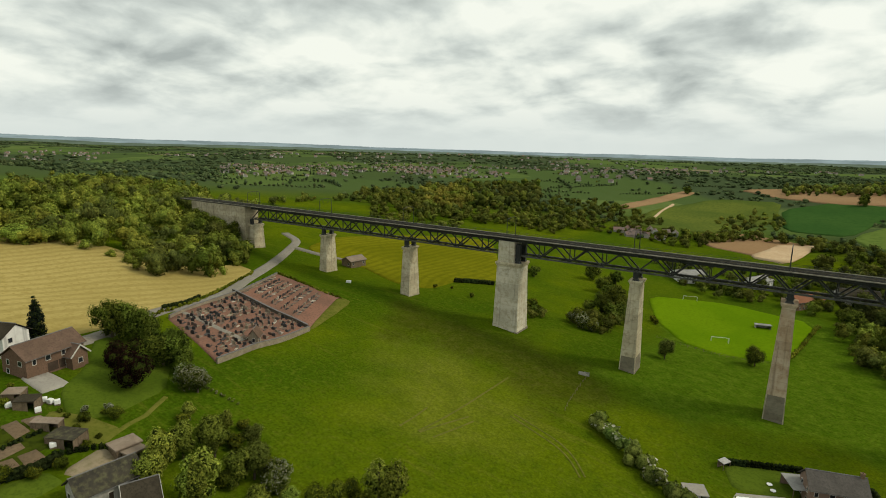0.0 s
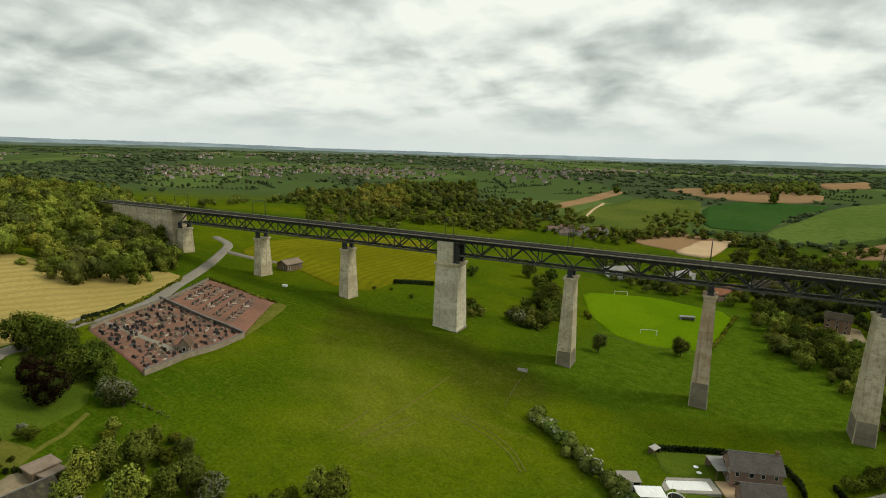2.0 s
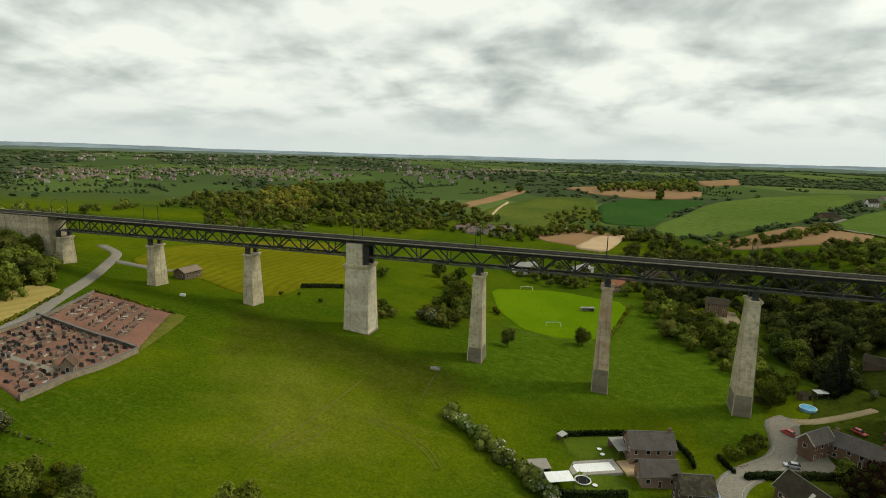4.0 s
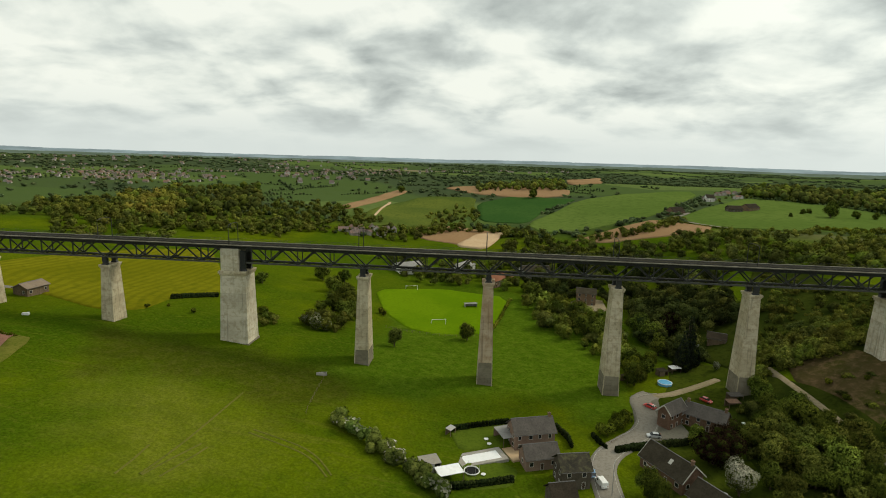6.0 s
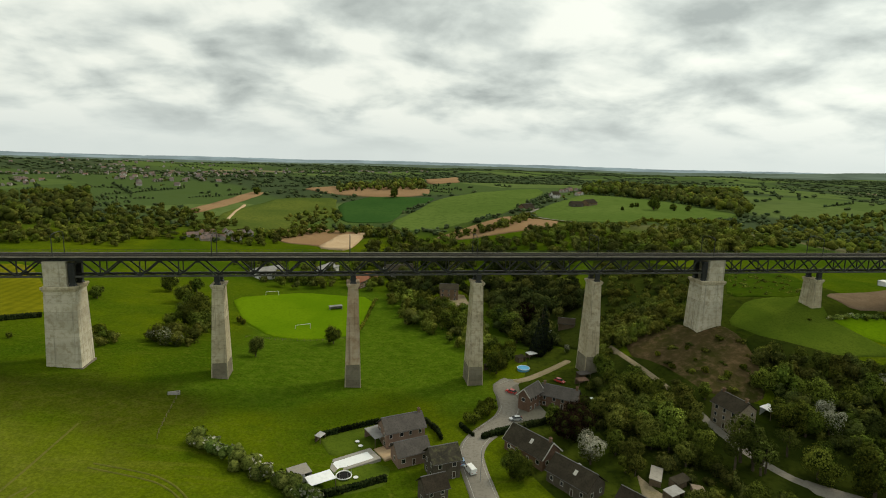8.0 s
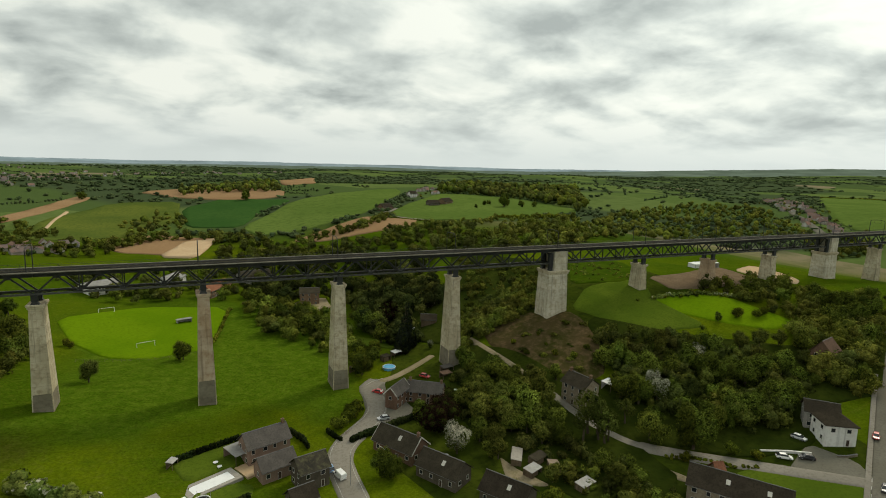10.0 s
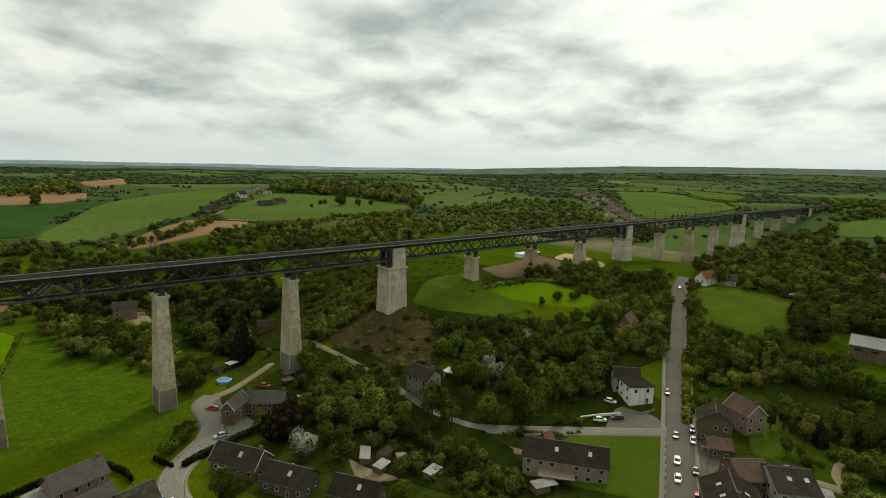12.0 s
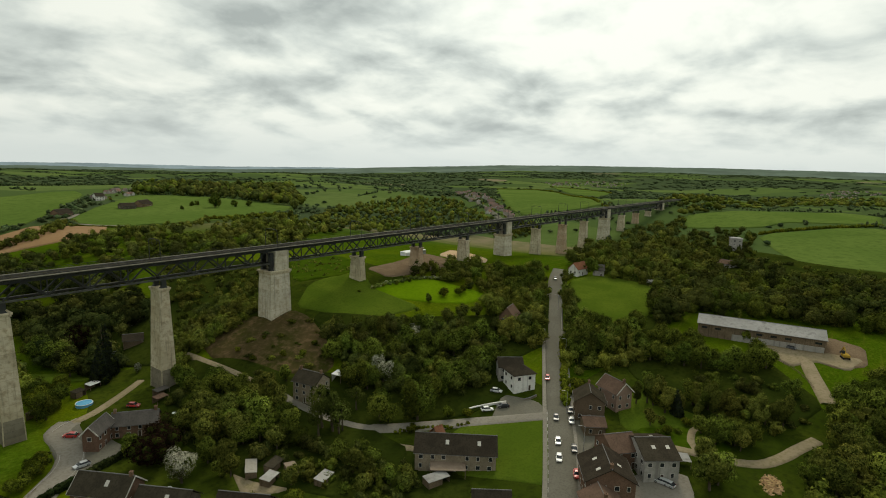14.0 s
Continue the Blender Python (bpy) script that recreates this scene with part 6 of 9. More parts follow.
wood('mid', 'trees on the bank beside the abutment', 26, 10.1, 'spring', [(-214.1, 22.0), (-195.3, 29.4), (-153.9, -1.0), (-122.9, -31.4), (-125.0, -39.7), (-169.0, -12.2)])
wood('mid', 'leafy tree row along the stream beside the pitch', 62, 11.2, 'spring', [(119.8, 159.2), (132.3, 141.6), (149.4, 115.7), (160.9, 92.1), (166.1, 69.8), (160.4, 39.6), (152.8, 30.9), (147.6, 41.1), (137.6, 59.2), (126.6, 86.3), (120.7, 119.6)])
wood('mid', 'clump of hawthorns and trees behind a pier', 24, 10.1, 'mid', [(15.3, 31.2), (14.1, 54.5), (15.9, 91.0), (14.1, 124.1), (29.1, 80.5), (34.4, 49.8), (30.1, 20.9), (23.3, 15.9)])
wood('mid', 'bushes along the meadow path', 9, 5.6, 'mid', [(-6.4, 30.8), (-2.3, 37.8), (5.4, 27.3), (3.1, 18.7)])
wood('mid', 'low shrubs and brambles on a scraped bank', 16, 3.0, 'mid', [(213.5, 18.0), (223.1, 12.1), (232.0, 8.7), (234.2, -0.3), (244.9, -5.8), (246.0, -13.9), (242.4, -29.0), (234.6, -43.3), (225.2, -44.5), (218.5, -32.5), (209.8, -23.7), (208.3, -2.6)])
wood('mid', 'thick shrubs behind the viaduct', 90, 6.2, 'mid', [(255.7, 132.6), (266.7, 81.3), (280.4, 63.9), (249.9, 28.1), (237.4, 44.3), (221.9, 57.5), (231.1, 86.8)])
wood('mid', 'young shrubs on a rough slope', 110, 2.6, 'mid', [(297.7, 64.1), (327.0, 54.5), (315.9, 25.5), (289.1, 10.7), (267.2, 21.5)])
wood('mid', 'shrubs round a stone building', 22, 5.0, 'dark', [(199.7, -93.3), (212.4, -102.8), (202.9, -110.7), (192.0, -113.2), (186.7, -106.4)])
wood('mid', 'shrubs and fruit trees in back gardens', 16, 4.5, 'mid', [(285.0, -141.8), (312.3, -142.5), (316.4, -155.2), (282.6, -165.0), (265.9, -161.3), (268.8, -150.0)])
wood('mid', 'wooded band beyond the viaduct end', 240, 13.4, 'mid', [(749.1, -42.2), (822.6, -30.1), (1073.0, -42.4), (1959.9, -71.0), (1998.9, -317.2), (1653.4, -297.6), (1152.6, -112.2), (875.8, -68.4), (763.3, -59.8)])
wood('mid', 'trees round a tower house', 70, 10.1, 'dark', [(682.5, -64.6), (718.1, -96.7), (711.4, -125.4), (657.6, -129.5), (588.2, -135.9), (564.3, -164.8), (527.2, -164.8), (516.2, -135.8), (562.0, -113.2), (613.8, -88.3)])
wood('mid', 'trees hiding the far viaduct piers', 60, 11.2, 'dark', [(650.6, -10.3), (713.2, -25.3), (763.8, -41.7), (714.4, -59.7), (638.9, -57.6), (607.9, -35.9)])
wood('mid', 'tree belt before the far ribbon village', 70, 10.1, 'mid', [(630.9, 139.9), (634.1, 119.3), (668.4, 109.3), (657.9, 82.0), (598.5, 71.0), (562.6, 83.0)])


# ---- far country: hedgerows, copses, woods and villages out to the horizon ----
def far_country():
    rng = np.random.default_rng(3)
    spots = {"far": [], "fardark": []}
    keep_out = [p for p in FIELD_POLYS]
    n = 0

    def put(x, y, wide, h):
        d = math.hypot(x - 93, y + 199)
        if d > 4800 or any(inside(p, x, y) for p in keep_out):
            return
        k = "fardark" if rng.random() < 0.55 else "far"
        tl = h / 10 * rng.uniform(0.6, 1.15)
        spots[k].append((x, y, float(height(x, y)) - 1, wide * rng.uniform(0.8, 1.3), tl, rng.uniform(0, 6.28), int(rng.integers(8)), 0))

    # woods
    while n < 9800:
        az = math.radians(rng.uniform(-78, 98))
        d = 560 * (4700 / 560) ** rng.random()
        x, y = 93 + d * math.sin(az), -199 + d * math.cos(az)
        if y < 330 and -300 < x < 500:
            n += 1
            continue
        if float(wooded(x, y)) + rng.uniform(-0.25, 0.25) < 0.05:
            if rng.random() > 0.06:
                n += 0.25
                continue
        n += 1
        put(x, y, max(1.3, d * 0.0017), 9)
    # hedgerows with trees
    for _ in range(330):
        az = math.radians(rng.uniform(-78, 98))
        d = 650 * (4500 / 650) ** rng.random()
        x, y = 93 + d * math.sin(az), -199 + d * math.cos(az)
        a = rng.choice([0.3, 1.9, 2.4, 0.9]) + rng.normal(0, 0.15)
        step = max(5, d * 0.0055)
        for i in range(int(rng.integers(10, 30))):
            put(x + math.cos(a) * step * i, y + math.sin(a) * step * i, max(0.7, d * 0.0007), rng.choice([5, 7, 11]))
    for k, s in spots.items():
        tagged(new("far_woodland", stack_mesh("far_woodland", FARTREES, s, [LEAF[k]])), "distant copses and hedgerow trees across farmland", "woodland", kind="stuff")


M["farwall"] = surf("far_house_walls", (0.30, 0.27, 0.235), (0.48, 0.465, 0.43), (0.20, 0.15, 0.12), 0.03, 0.12, 0.9, 0.0)
M["farroof"] = surf("far_house_roofs", (0.16, 0.13, 0.12), (0.21, 0.13, 0.10), (0.11, 0.10, 0.10), 0.02, 0.09, 0.9, 0.0)


def far_village(label, poly, n, seed, scale=1.0):
    rng = np.random.default_rng(seed)
    lo, hi = np.min(poly, axis=0), np.max(poly, axis=0)
    vs, fs, idx = [], [], []
    made = 0
    while made < n:
        x, y = rng.uniform(lo[0], hi[0]), rng.uniform(lo[1], hi[1])
        if not inside(poly, x, y):
            continue
        made += 1
        L, w, e, r = rng.uniform(9, 16), rng.uniform(8, 10), rng.uniform(4.5, 6), rng.uniform(8, 10)
        L, w, e, r = L * scale, w * scale, e * scale, r * scale
        a = rng.choice([0.35, 1.92]) + rng.normal(0, 0.2)
        z = float(height(x, y)) - 0.5
        base = len(vs)
        for px, py, pz in ((-L, -w, 0), (L, -w, 0), (L, w, 0), (-L, w, 0), (-L, -w, e), (L, -w, e), (L, w, e), (-L, w, e), (-L, 0, r), (L, 0, r),
                           (-L - 0.6, -w - 0.8, e - 0.3), (L + 0.6, -w - 0.8, e - 0.3), (L + 0.6, w + 0.8, e - 0.3), (-L - 0.6, w + 0.8, e - 0.3), (-L - 0.6, 0, r + 0.15), (L + 0.6, 0, r + 0.15)):
            px, py = px / 2, py / 2
            vs.append((x + px * math.cos(a) - py * math.sin(a), y + px * math.sin(a) + py * math.cos(a), z + pz))
        for f, k in (((0, 1, 5, 4), 0), ((1, 2, 6, 9, 5), 0), ((2, 3, 7, 6), 0), ((3, 0, 4, 8, 7), 0), ((10, 11, 15, 14), 1), ((12, 13, 14, 15), 1)):
            fs.append([base + i for i in f])
            idx.append(k)
    trees = [(q[0] + rng.uniform(-16, 16) * scale * 1.6, q[1] + rng.uniform(-16, 16) * scale * 1.6, q[2] - 0.5, rng.uniform(0.5, 0.9), rng.uniform(0.45, 0.8),
              rng.uniform(0, 6.28), int(rng.integers(8)), int(rng.random() < 0.5)) for q in vs[::16] for _ in range(2)]
    trees = [(x, y, float(height(x, y)) - 0.5, *q) for x, y, z, *q in trees]
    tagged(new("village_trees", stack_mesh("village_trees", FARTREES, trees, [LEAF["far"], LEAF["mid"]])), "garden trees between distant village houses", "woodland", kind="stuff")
    tagged(new("far_village", mesh_of("far_village", vs, fs, [M["farwall"], M["farroof"]], idx)), label, "village", kind="stuff")


far_country()
far_village('distant town of brick and white houses among trees', [(-1098.9, 653.1), (-1066.5, 744.0), (-883.3, 740.7), (-555.0, 558.9), (-460.4, 422.9), (-533.9, 381.4), (-501.3, 274.5), (-618.8, 313.9)], 130, 1, 0.5)
far_village('far houses of a valley town', [(-610.7, 664.2), (-706.3, 892.7), (-448.7, 690.5), (-354.8, 742.8), (-311.4, 650.7), (-380.9, 577.8), (-489.1, 572.9), (-506.4, 535.1)], 90, 2, 0.5)
far_village('scattered houses of a valley town among trees', [(-900, 560), (-980, 1050), (-420, 1250), (-60, 1150), (-90, 900), (-300, 720), (-420, 520), (-520, 330)], 190, 21, 0.5)
far_village('far white and red houses across the plain', [(-1500, 700), (-1700, 1400), (-500, 1900), (500, 1900), (150, 1300), (-800, 1100)], 150, 22, 0.7)
far_village('distant houses on a hillside', [(-1857.6, 491.2), (-2157.2, 697.2), (-1901.5, 831.0), (-1335.2, 523.3), (-1329.4, 364.0), (-1427.6, 337.0)], 40, 3, 0.6)
far_village('ribbon village along a straight street', [(914.5, 394.0), (1394.8, 682.5), (788.2, 230.7), (692.5, 141.9), (658.9, 133.9), (718.8, 196.1), (795.5, 270.6)], 60, 4, 0.6)
far_village('roofs of a village row beside the street', [(852.3, 281.5), (770.8, 210.4), (694.4, 137.5), (671.6, 129.8), (726.6, 183.3)], 26, 5, 0.6)
far_village('farm hamlet on the far slope', [(389.1, 593.6), (487.1, 701.2), (463.2, 607.5), (397.1, 543.2)], 14, 6, 0.6)
far_village('distant village on the hillside', [(2170.6, 846.5), (2608.5, 778.0), (2461.4, 571.8), (2105.8, 580.6), (1896.5, 663.8)], 60, 7, 0.6)
far_village('far farms across the plateau', [(-291.2, 803.4), (-205.6, 1042.4), (-78.5, 878.3), (-124.1, 703.1), (-220.8, 664.6)], 40, 8, 0.6)
far_village('distant houses beside fields', [(2187.6, -69.4), (2871.0, -265.5), (2121.2, -260.5), (1913.9, -151.4)], 30, 9, 0.6)
far_village('houses among trees in the valley', [(-44.2, 304.9), (-17.5, 354.4), (6.5, 346.9), (1.9, 309.9), (-24.5, 288.3)], 20, 10, 0.6)


# ---- houses ----
M["brick"] = surf("brown_brick", (0.150, 0.098, 0.064), (0.190, 0.124, 0.083), (0.105, 0.068, 0.047), 0.25, 2.5, 0.9, 0.2, vary=0.15)
M["brownbrick"] = surf("old_brown_brick", (0.11, 0.083, 0.055), (0.14, 0.105, 0.07), (0.085, 0.064, 0.045), 0.25, 2.5, 0.9, 0.2, vary=0.1)
M["pinkbrick"] = surf("pinkish_brick", (0.22, 0.155, 0.12), (0.26, 0.18, 0.14), (0.18, 0.125, 0.095), 0.25, 2.5, 0.9, 0.2)
M["white"] = surf("white_render", (0.62, 0.61, 0.57), (0.70, 0.69, 0.65), (0.55, 0.53, 0.49), 0.2, 1.0, 0.85, 0.1, streak=0.6)
M["grey"] = surf("grey_render", (0.30, 0.285, 0.26), (0.36, 0.34, 0.31), (0.24, 0.225, 0.20), 0.2, 1.2, 0.9, 0.2, streak=0.6)
M["stone"] = surf("rubble_stone", (0.22, 0.18, 0.13), (0.28, 0.235, 0.17), (0.16, 0.13, 0.095), 0.3, 1.6, 0.95, 0.6)
M["darkstone"] = surf("dark_rubble_stone", (0.085, 0.072, 0.055), (0.11, 0.093, 0.072), (0.062, 0.052, 0.04), 0.3, 1.6, 0.95, 0.6)
M["wood"] = surf("weathered_boards", (0.14, 0.105, 0.07), (0.18, 0.135, 0.09), (0.10, 0.075, 0.05), 0.3, 2.0, 0.9, 0.3, streak=2.0)
M["slate"] = surf("dark_slate", (0.036, 0.030, 0.022), (0.050, 0.042, 0.030), (0.025, 0.021, 0.015), 0.3, 2.2, 0.85, 0.4, vary=0.15)
M["slatemoss"] = surf("mossy_slate", (0.036, 0.033, 0.027), (0.050, 0.045, 0.034), (0.10, 0.095, 0.05), 0.4, 0.9, 0.85, 0.5)
M["tilegrey"] = surf("grey_tiles", (0.085, 0.076, 0.068), (0.105, 0.095, 0.084), (0.065, 0.058, 0.052), 0.3, 2.0, 0.8, 0.4)
M["tilebrown"] = surf("brown_tiles", (0.105, 0.070, 0.050), (0.135, 0.088, 0.064), (0.078, 0.053, 0.040), 0.3, 2.0, 0.85, 0.4)
M["tilered"] = surf("red_tiles", (0.19, 0.085, 0.05), (0.23, 0.105, 0.062), (0.13, 0.062, 0.042), 0.3, 2.0, 0.85, 0.4)
M["flatbrown"] = surf("brown_felt_roof", (0.20, 0.155, 0.115), (0.24, 0.19, 0.145), (0.16, 0.125, 0.095), 0.3, 1.2, 0.9, 0.2)
M["flatgrey"] = surf("grey_felt_roof", (0.30, 0.29, 0.27), (0.36, 0.35, 0.33), (0.24, 0.23, 0.21), 0.3, 1.2, 0.9, 0.2)
M["metal"] = surf("grey_sheet_metal", (0.24, 0.235, 0.22), (0.29, 0.285, 0.27), (0.20, 0.19, 0.18), 0.08, 0.8, 0.8, 0.1, streak=0.3)
M["frame"] = surf("white_window_frame", (0.46, 0.44, 0.39), (0.52, 0.50, 0.45), (0.38, 0.36, 0.32), 0.5, 2.0, 0.6, 0.0)
M["door"] = surf("dark_door_wood", (0.055, 0.04, 0.03), (0.075, 0.055, 0.04), (0.04, 0.03, 0.025), 0.5, 2.0, 0.6, 0.1)
M["glass"] = surf("window_glass", (0.018, 0.022, 0.026), (0.026, 0.030, 0.034), (0.014, 0.017, 0.02), 0.4, 1.0, 0.08, 0.0, spec=0.6)
M["leadgrey"] = surf("grey_lead_ridge", (0.14, 0.135, 0.13), (0.17, 0.165, 0.16), (0.11, 0.105, 0.10), 0.5, 2.0, 0.8, 0.1)


def opening(parent, name, x, y, z, w, h, face, glass="glass", trim_m="frame"):
    """A window or door set in a face: a frame standing 6 cm proud and a pane set back in it. face: 0 -y, 1 +y, 2 -x, 3 +x."""
    def place(bm, a0, d0, z0, a1, d1, z1):
        if face == 0:
            box(bm, x + a0, y - d1, z + z0, x + a1, y - d0, z + z1)
        elif face == 1:
            box(bm, x + a0, y + d0, z + z0, x + a1, y + d1, z + z1)
        elif face == 2:
            box(bm, x - d1, y + a0, z + z0, x - d0, y + a1, z + z1)
        else:
            box(bm, x + d0, y + a0, z + z0, x + d1, y + a1, z + z1)
    t = 0.10
    bm = bmesh.new()
    place(bm, -w / 2, -0.05, -h / 2, -w / 2 + t, 0.06, h / 2)
    place(bm, w / 2 - t, -0.05, -h / 2, w / 2, 0.06, h / 2)
    place(bm, -w / 2 + t, -0.05, h / 2 - t, w / 2 - t, 0.06, h / 2)
    place(bm, -w / 2 + t, -0.05, -h / 2, w / 2 - t, 0.09, -h / 2 + t)
    ob = part(name, bm, M[trim_m], parent)
    bm = bmesh.new()
    place(bm, -w / 2 + t, -0.05, -h / 2 + t, w / 2 - t, 0.02, h / 2 - t)
    part("pane" if name == "window" else "door_leaf", bm, M[glass], ob)
    return ob


def house(name, label, at, turn, L, w, eave, ridge, wall, roof, doors="", chim=0, sky=0, hip=0, barn=0, verge=0):
    x, y = at
    rnd = random.Random(int(abs(x * 7 + y * 13)))
    zc = float(height(x, y))
    ca, sa = math.cos(radians(turn)), math.sin(radians(turn))
    low = min(float(height(x + ca * a * L / 2 - sa * b * w / 2, y + sa * a * L / 2 + ca * b * w / 2)) for a in (-1, 1) for b in (-1, 1))
    z0 = min(low, zc) - zc - 0.4
    h = thing(name, (x, y, zc), label, "shed" if name == "shed" else ("barn" if name == "barn" else "house"), turn)
    hl, hw = L / 2 - 0.35, w / 2 - 0.35
    cut = hw * 0.9 if hip else 0.0
    wall_m, roof_m = M[wall], M[roof]
    flat = ridge - eave < 1.2
    bm = bmesh.new()
    if hip or flat:
        box(bm, -hl, -hw, z0, hl, hw, eave)
    else:
        top = ridge - 0.12
        v = [bm.verts.new(p) for p in ((-hl, -hw, z0), (hl, -hw, z0), (hl, hw, z0), (-hl, hw, z0), (-hl, -hw, eave), (hl, -hw, eave), (hl, hw, eave), (-hl, hw, eave), (-hl, 0, top), (hl, 0, top))]
        for f in ((3, 2, 1, 0), (0, 1, 5, 4), (1, 2, 6, 9, 5), (2, 3, 7, 6), (3, 0, 4, 8, 7), (4, 5, 9, 8), (6, 7, 8, 9)):
            bm.faces.new([v[i] for i in f])
    part("wall", bm, wall_m, h)
    # roof: two thick slopes, or a hipped cap, or a flat slab with a rim
    if flat:
        bm = bmesh.new()
        box(bm, -L / 2, -w / 2, eave, L / 2, w / 2, ridge, 0.06)
        part("roof", bm, roof_m, h)
    elif hip:
        bm = bmesh.new()
        a, b, e = L / 2 + 0.15, w / 2 + 0.15, eave - 0.1
        lo = [bm.verts.new(p) for p in ((-a, -b, e), (a, -b, e), (a, b, e), (-a, b, e))]
        mi = [bm.verts.new(p) for p in ((-a, -b, e + 0.18), (a, -b, e + 0.18), (a, b, e + 0.18), (-a, b, e + 0.18))]
        r0, r1 = bm.verts.new((-a + cut + 0.8, 0, ridge)), bm.verts.new((a - cut - 0.8, 0, ridge))
        bm.faces.new(lo[::-1])
        for i in range(4):
            bm.faces.new((lo[i], lo[(i + 1) % 4], mi[(i + 1) % 4], mi[i]))
        bm.faces.new((mi[0], mi[1], r1, r0))
        bm.faces.new((mi[1], mi[2], r1))
        bm.faces.new((mi[2], mi[3], r0, r1))
        bm.faces.new((mi[3], mi[0], r0))
        part("roof", bm, roof_m, h)
    else:
        slope = (ridge - eave) / (w / 2)
        for s in (-1, 1):
            bm = bmesh.new()
            ex = w / 2 + 0.25
            ez = eave - 0.25 * slope
            pts = [(-L / 2 - 0.1, s * ex, ez), (L / 2 + 0.1, s * ex, ez), (L / 2 + 0.1, 0, ridge), (-L / 2 - 0.1, 0, ridge)]
            a = [bm.verts.new(p) for p in pts]
            b = [bm.verts.new((p[0], p[1], p[2] + 0.2)) for p in pts]
            order = 1 if s < 0 else -1
            bm.faces.new(b[::order])
            bm.faces.new(a[::-order])
            for i in range(4):
                q = (a[i], a[(i + 1) % 4], b[(i + 1) % 4], b[i])
                bm.faces.new(q[::order])
            part("roof_slope", bm, roof_m, h)
            bm = bmesh.new()
            tube(bm, [(-L / 2 - 0.1, s * (ex + 0.06), ez + 0.05), (L / 2 + 0.1, s * (ex + 0.06), ez + 0.05)], 0.07, 5)
            part("gutter", bm, M["leadgrey"], h)
            for k in range(sky):
                if s < 0 or k % 2:
                    px = (k - (sky - 1) / 2) * L / 2.6 + 0.3 * L * (0.3 if s < 0 else -0.3)
                    f0 = 0.55
                    py, pz = s * (w / 2) * (1 - f0), eave + (ridge - eave) * f0 + 0.2
                    bm = bmesh.new()
                    dz = slope * 0.55
                    q = [bm.verts.new(p) for p in ((px - 0.5, py + s * 0.55, pz - dz + 0.06), (px + 0.5, py + s * 0.55, pz - dz + 0.06), (px + 0.5, py - s * 0.55, pz + dz + 0.06), (px - 0.5, py - s * 0.55, pz + dz + 0.06))]
                    q2 = [bm.verts.new(v_.co + Vector((0, 0, -0.12))) for v_ in q]
                    bm.faces.new(q)
                    for i in range(4):
                        bm.faces.new((q[i], q2[i], q2[(i + 1) % 4], q[(i + 1) % 4]))
                    part("skylight", bm, M["frame"], h, "pale roof window")
        bm = bmesh.new()
        tube(bm, [(-L / 2 - 0.1, 0, ridge + 0.2), (L / 2 + 0.1, 0, ridge + 0.2)], 0.13, 6)
        part("ridge_cap", bm, M["leadgrey"] if roof != "tilered" else roof_m, h)
    if verge:
        slope = (ridge - eave) / (w / 2)
        for e in (-1, 1):
            for s in (-1, 1):
                bm = bmesh.new()
                beam(bm, (e * (L / 2 + 0.16), s * (w / 2 + 0.25), eave - 0.25 * slope + 0.1), (e * (L / 2 + 0.16), 0, ridge + 0.1), 0.08, 0.34)
                part("verge_board", bm, M["frame"], h, "white painted verge board")
    for k in range(chim):
        cx = (L / 2 - 1.0) * (1 if k == 0 else -1)
        bm = bmesh.new()
        box(bm, cx - 0.4, -0.35, ridge - 0.8, cx + 0.4, 0.35, ridge + 1.1)
        box(bm, cx - 0.48, -0.43, ridge + 1.1, cx + 0.48, 0.43, ridge + 1.25)
        ch = part("chimney", bm, M["brick"] if wall != "white" else M["white"], h)
        bm = bmesh.new()
        tube(bm, [(cx, 0, ridge + 1.2), (cx, 0, ridge + 1.6)], 0.14, 7)
        part("chimney_pot", bm, M["tilebrown"], ch)
    if barn:
        for s in (-1,):
            n = int(L / 5)
            for i in range(n):
                if i % 5 != 2:
                    opening(h, "window", -hl + (i + 0.5) * (2 * hl / n), s * hw, eave - 1.6, 2.6, 1.1, 0 if s < 0 else 1, "glass", "wood")
            bm = bmesh.new()
            box(bm, -hl + 14, s * hw - 0.05, z0, hl - 0.5, s * hw + 0.0, 1.9)
            part("concrete_plinth", bm, M["grey"], h, "pale concrete lower wall")
        return h
    if flat and name != "tower_house":
        bm = bmesh.new()
        box(bm, -0.5, -hw - 0.05, z0 + 0.3, 0.5, -hw + 0.02, 2.0)
        part("door", bm, M["door"], h)
        return h
    storeys = max(1, int(round(eave / 2.7)))
    for face, length, off in ((0, 2 * hl, -hw), (1, 2 * hl, hw), (2, 2 * hw, -hl), (3, 2 * hw, hl)):
        n = max(1, int(length / 3.0))
        for st in range(storeys):
            zc_ = (st + 0.5) * eave / storeys + 0.1
            for i in range(n):
                a = (i + 0.5) * length / n - length / 2 + rnd.uniform(-0.2, 0.2)
                if name == "shed" and (i + st) % 2:
                    continue
                if doors == "garage" and face == 0 and st == 0:
                    continue
                is_door = st == 0 and i == n // 2 and face in (0, 1) and not doors
                px, py = (a, off) if face < 2 else (off, a)
                if is_door:
                    opening(h, "door", px, py, 1.05, 1.0, 2.1, face, "door")
                elif rnd.random() < 0.88:
                    opening(h, "window", px, py, zc_, rnd.choice([1.0, 1.1, 1.3]), min(1.35, eave / storeys - 0.7), face)
    if doors == "garage":
        for px in (-1.0, 1.8):
            opening(h, "garage_door", px, -hw, 1.1, 2.5, 2.2, 0, "door", "door")
    return h


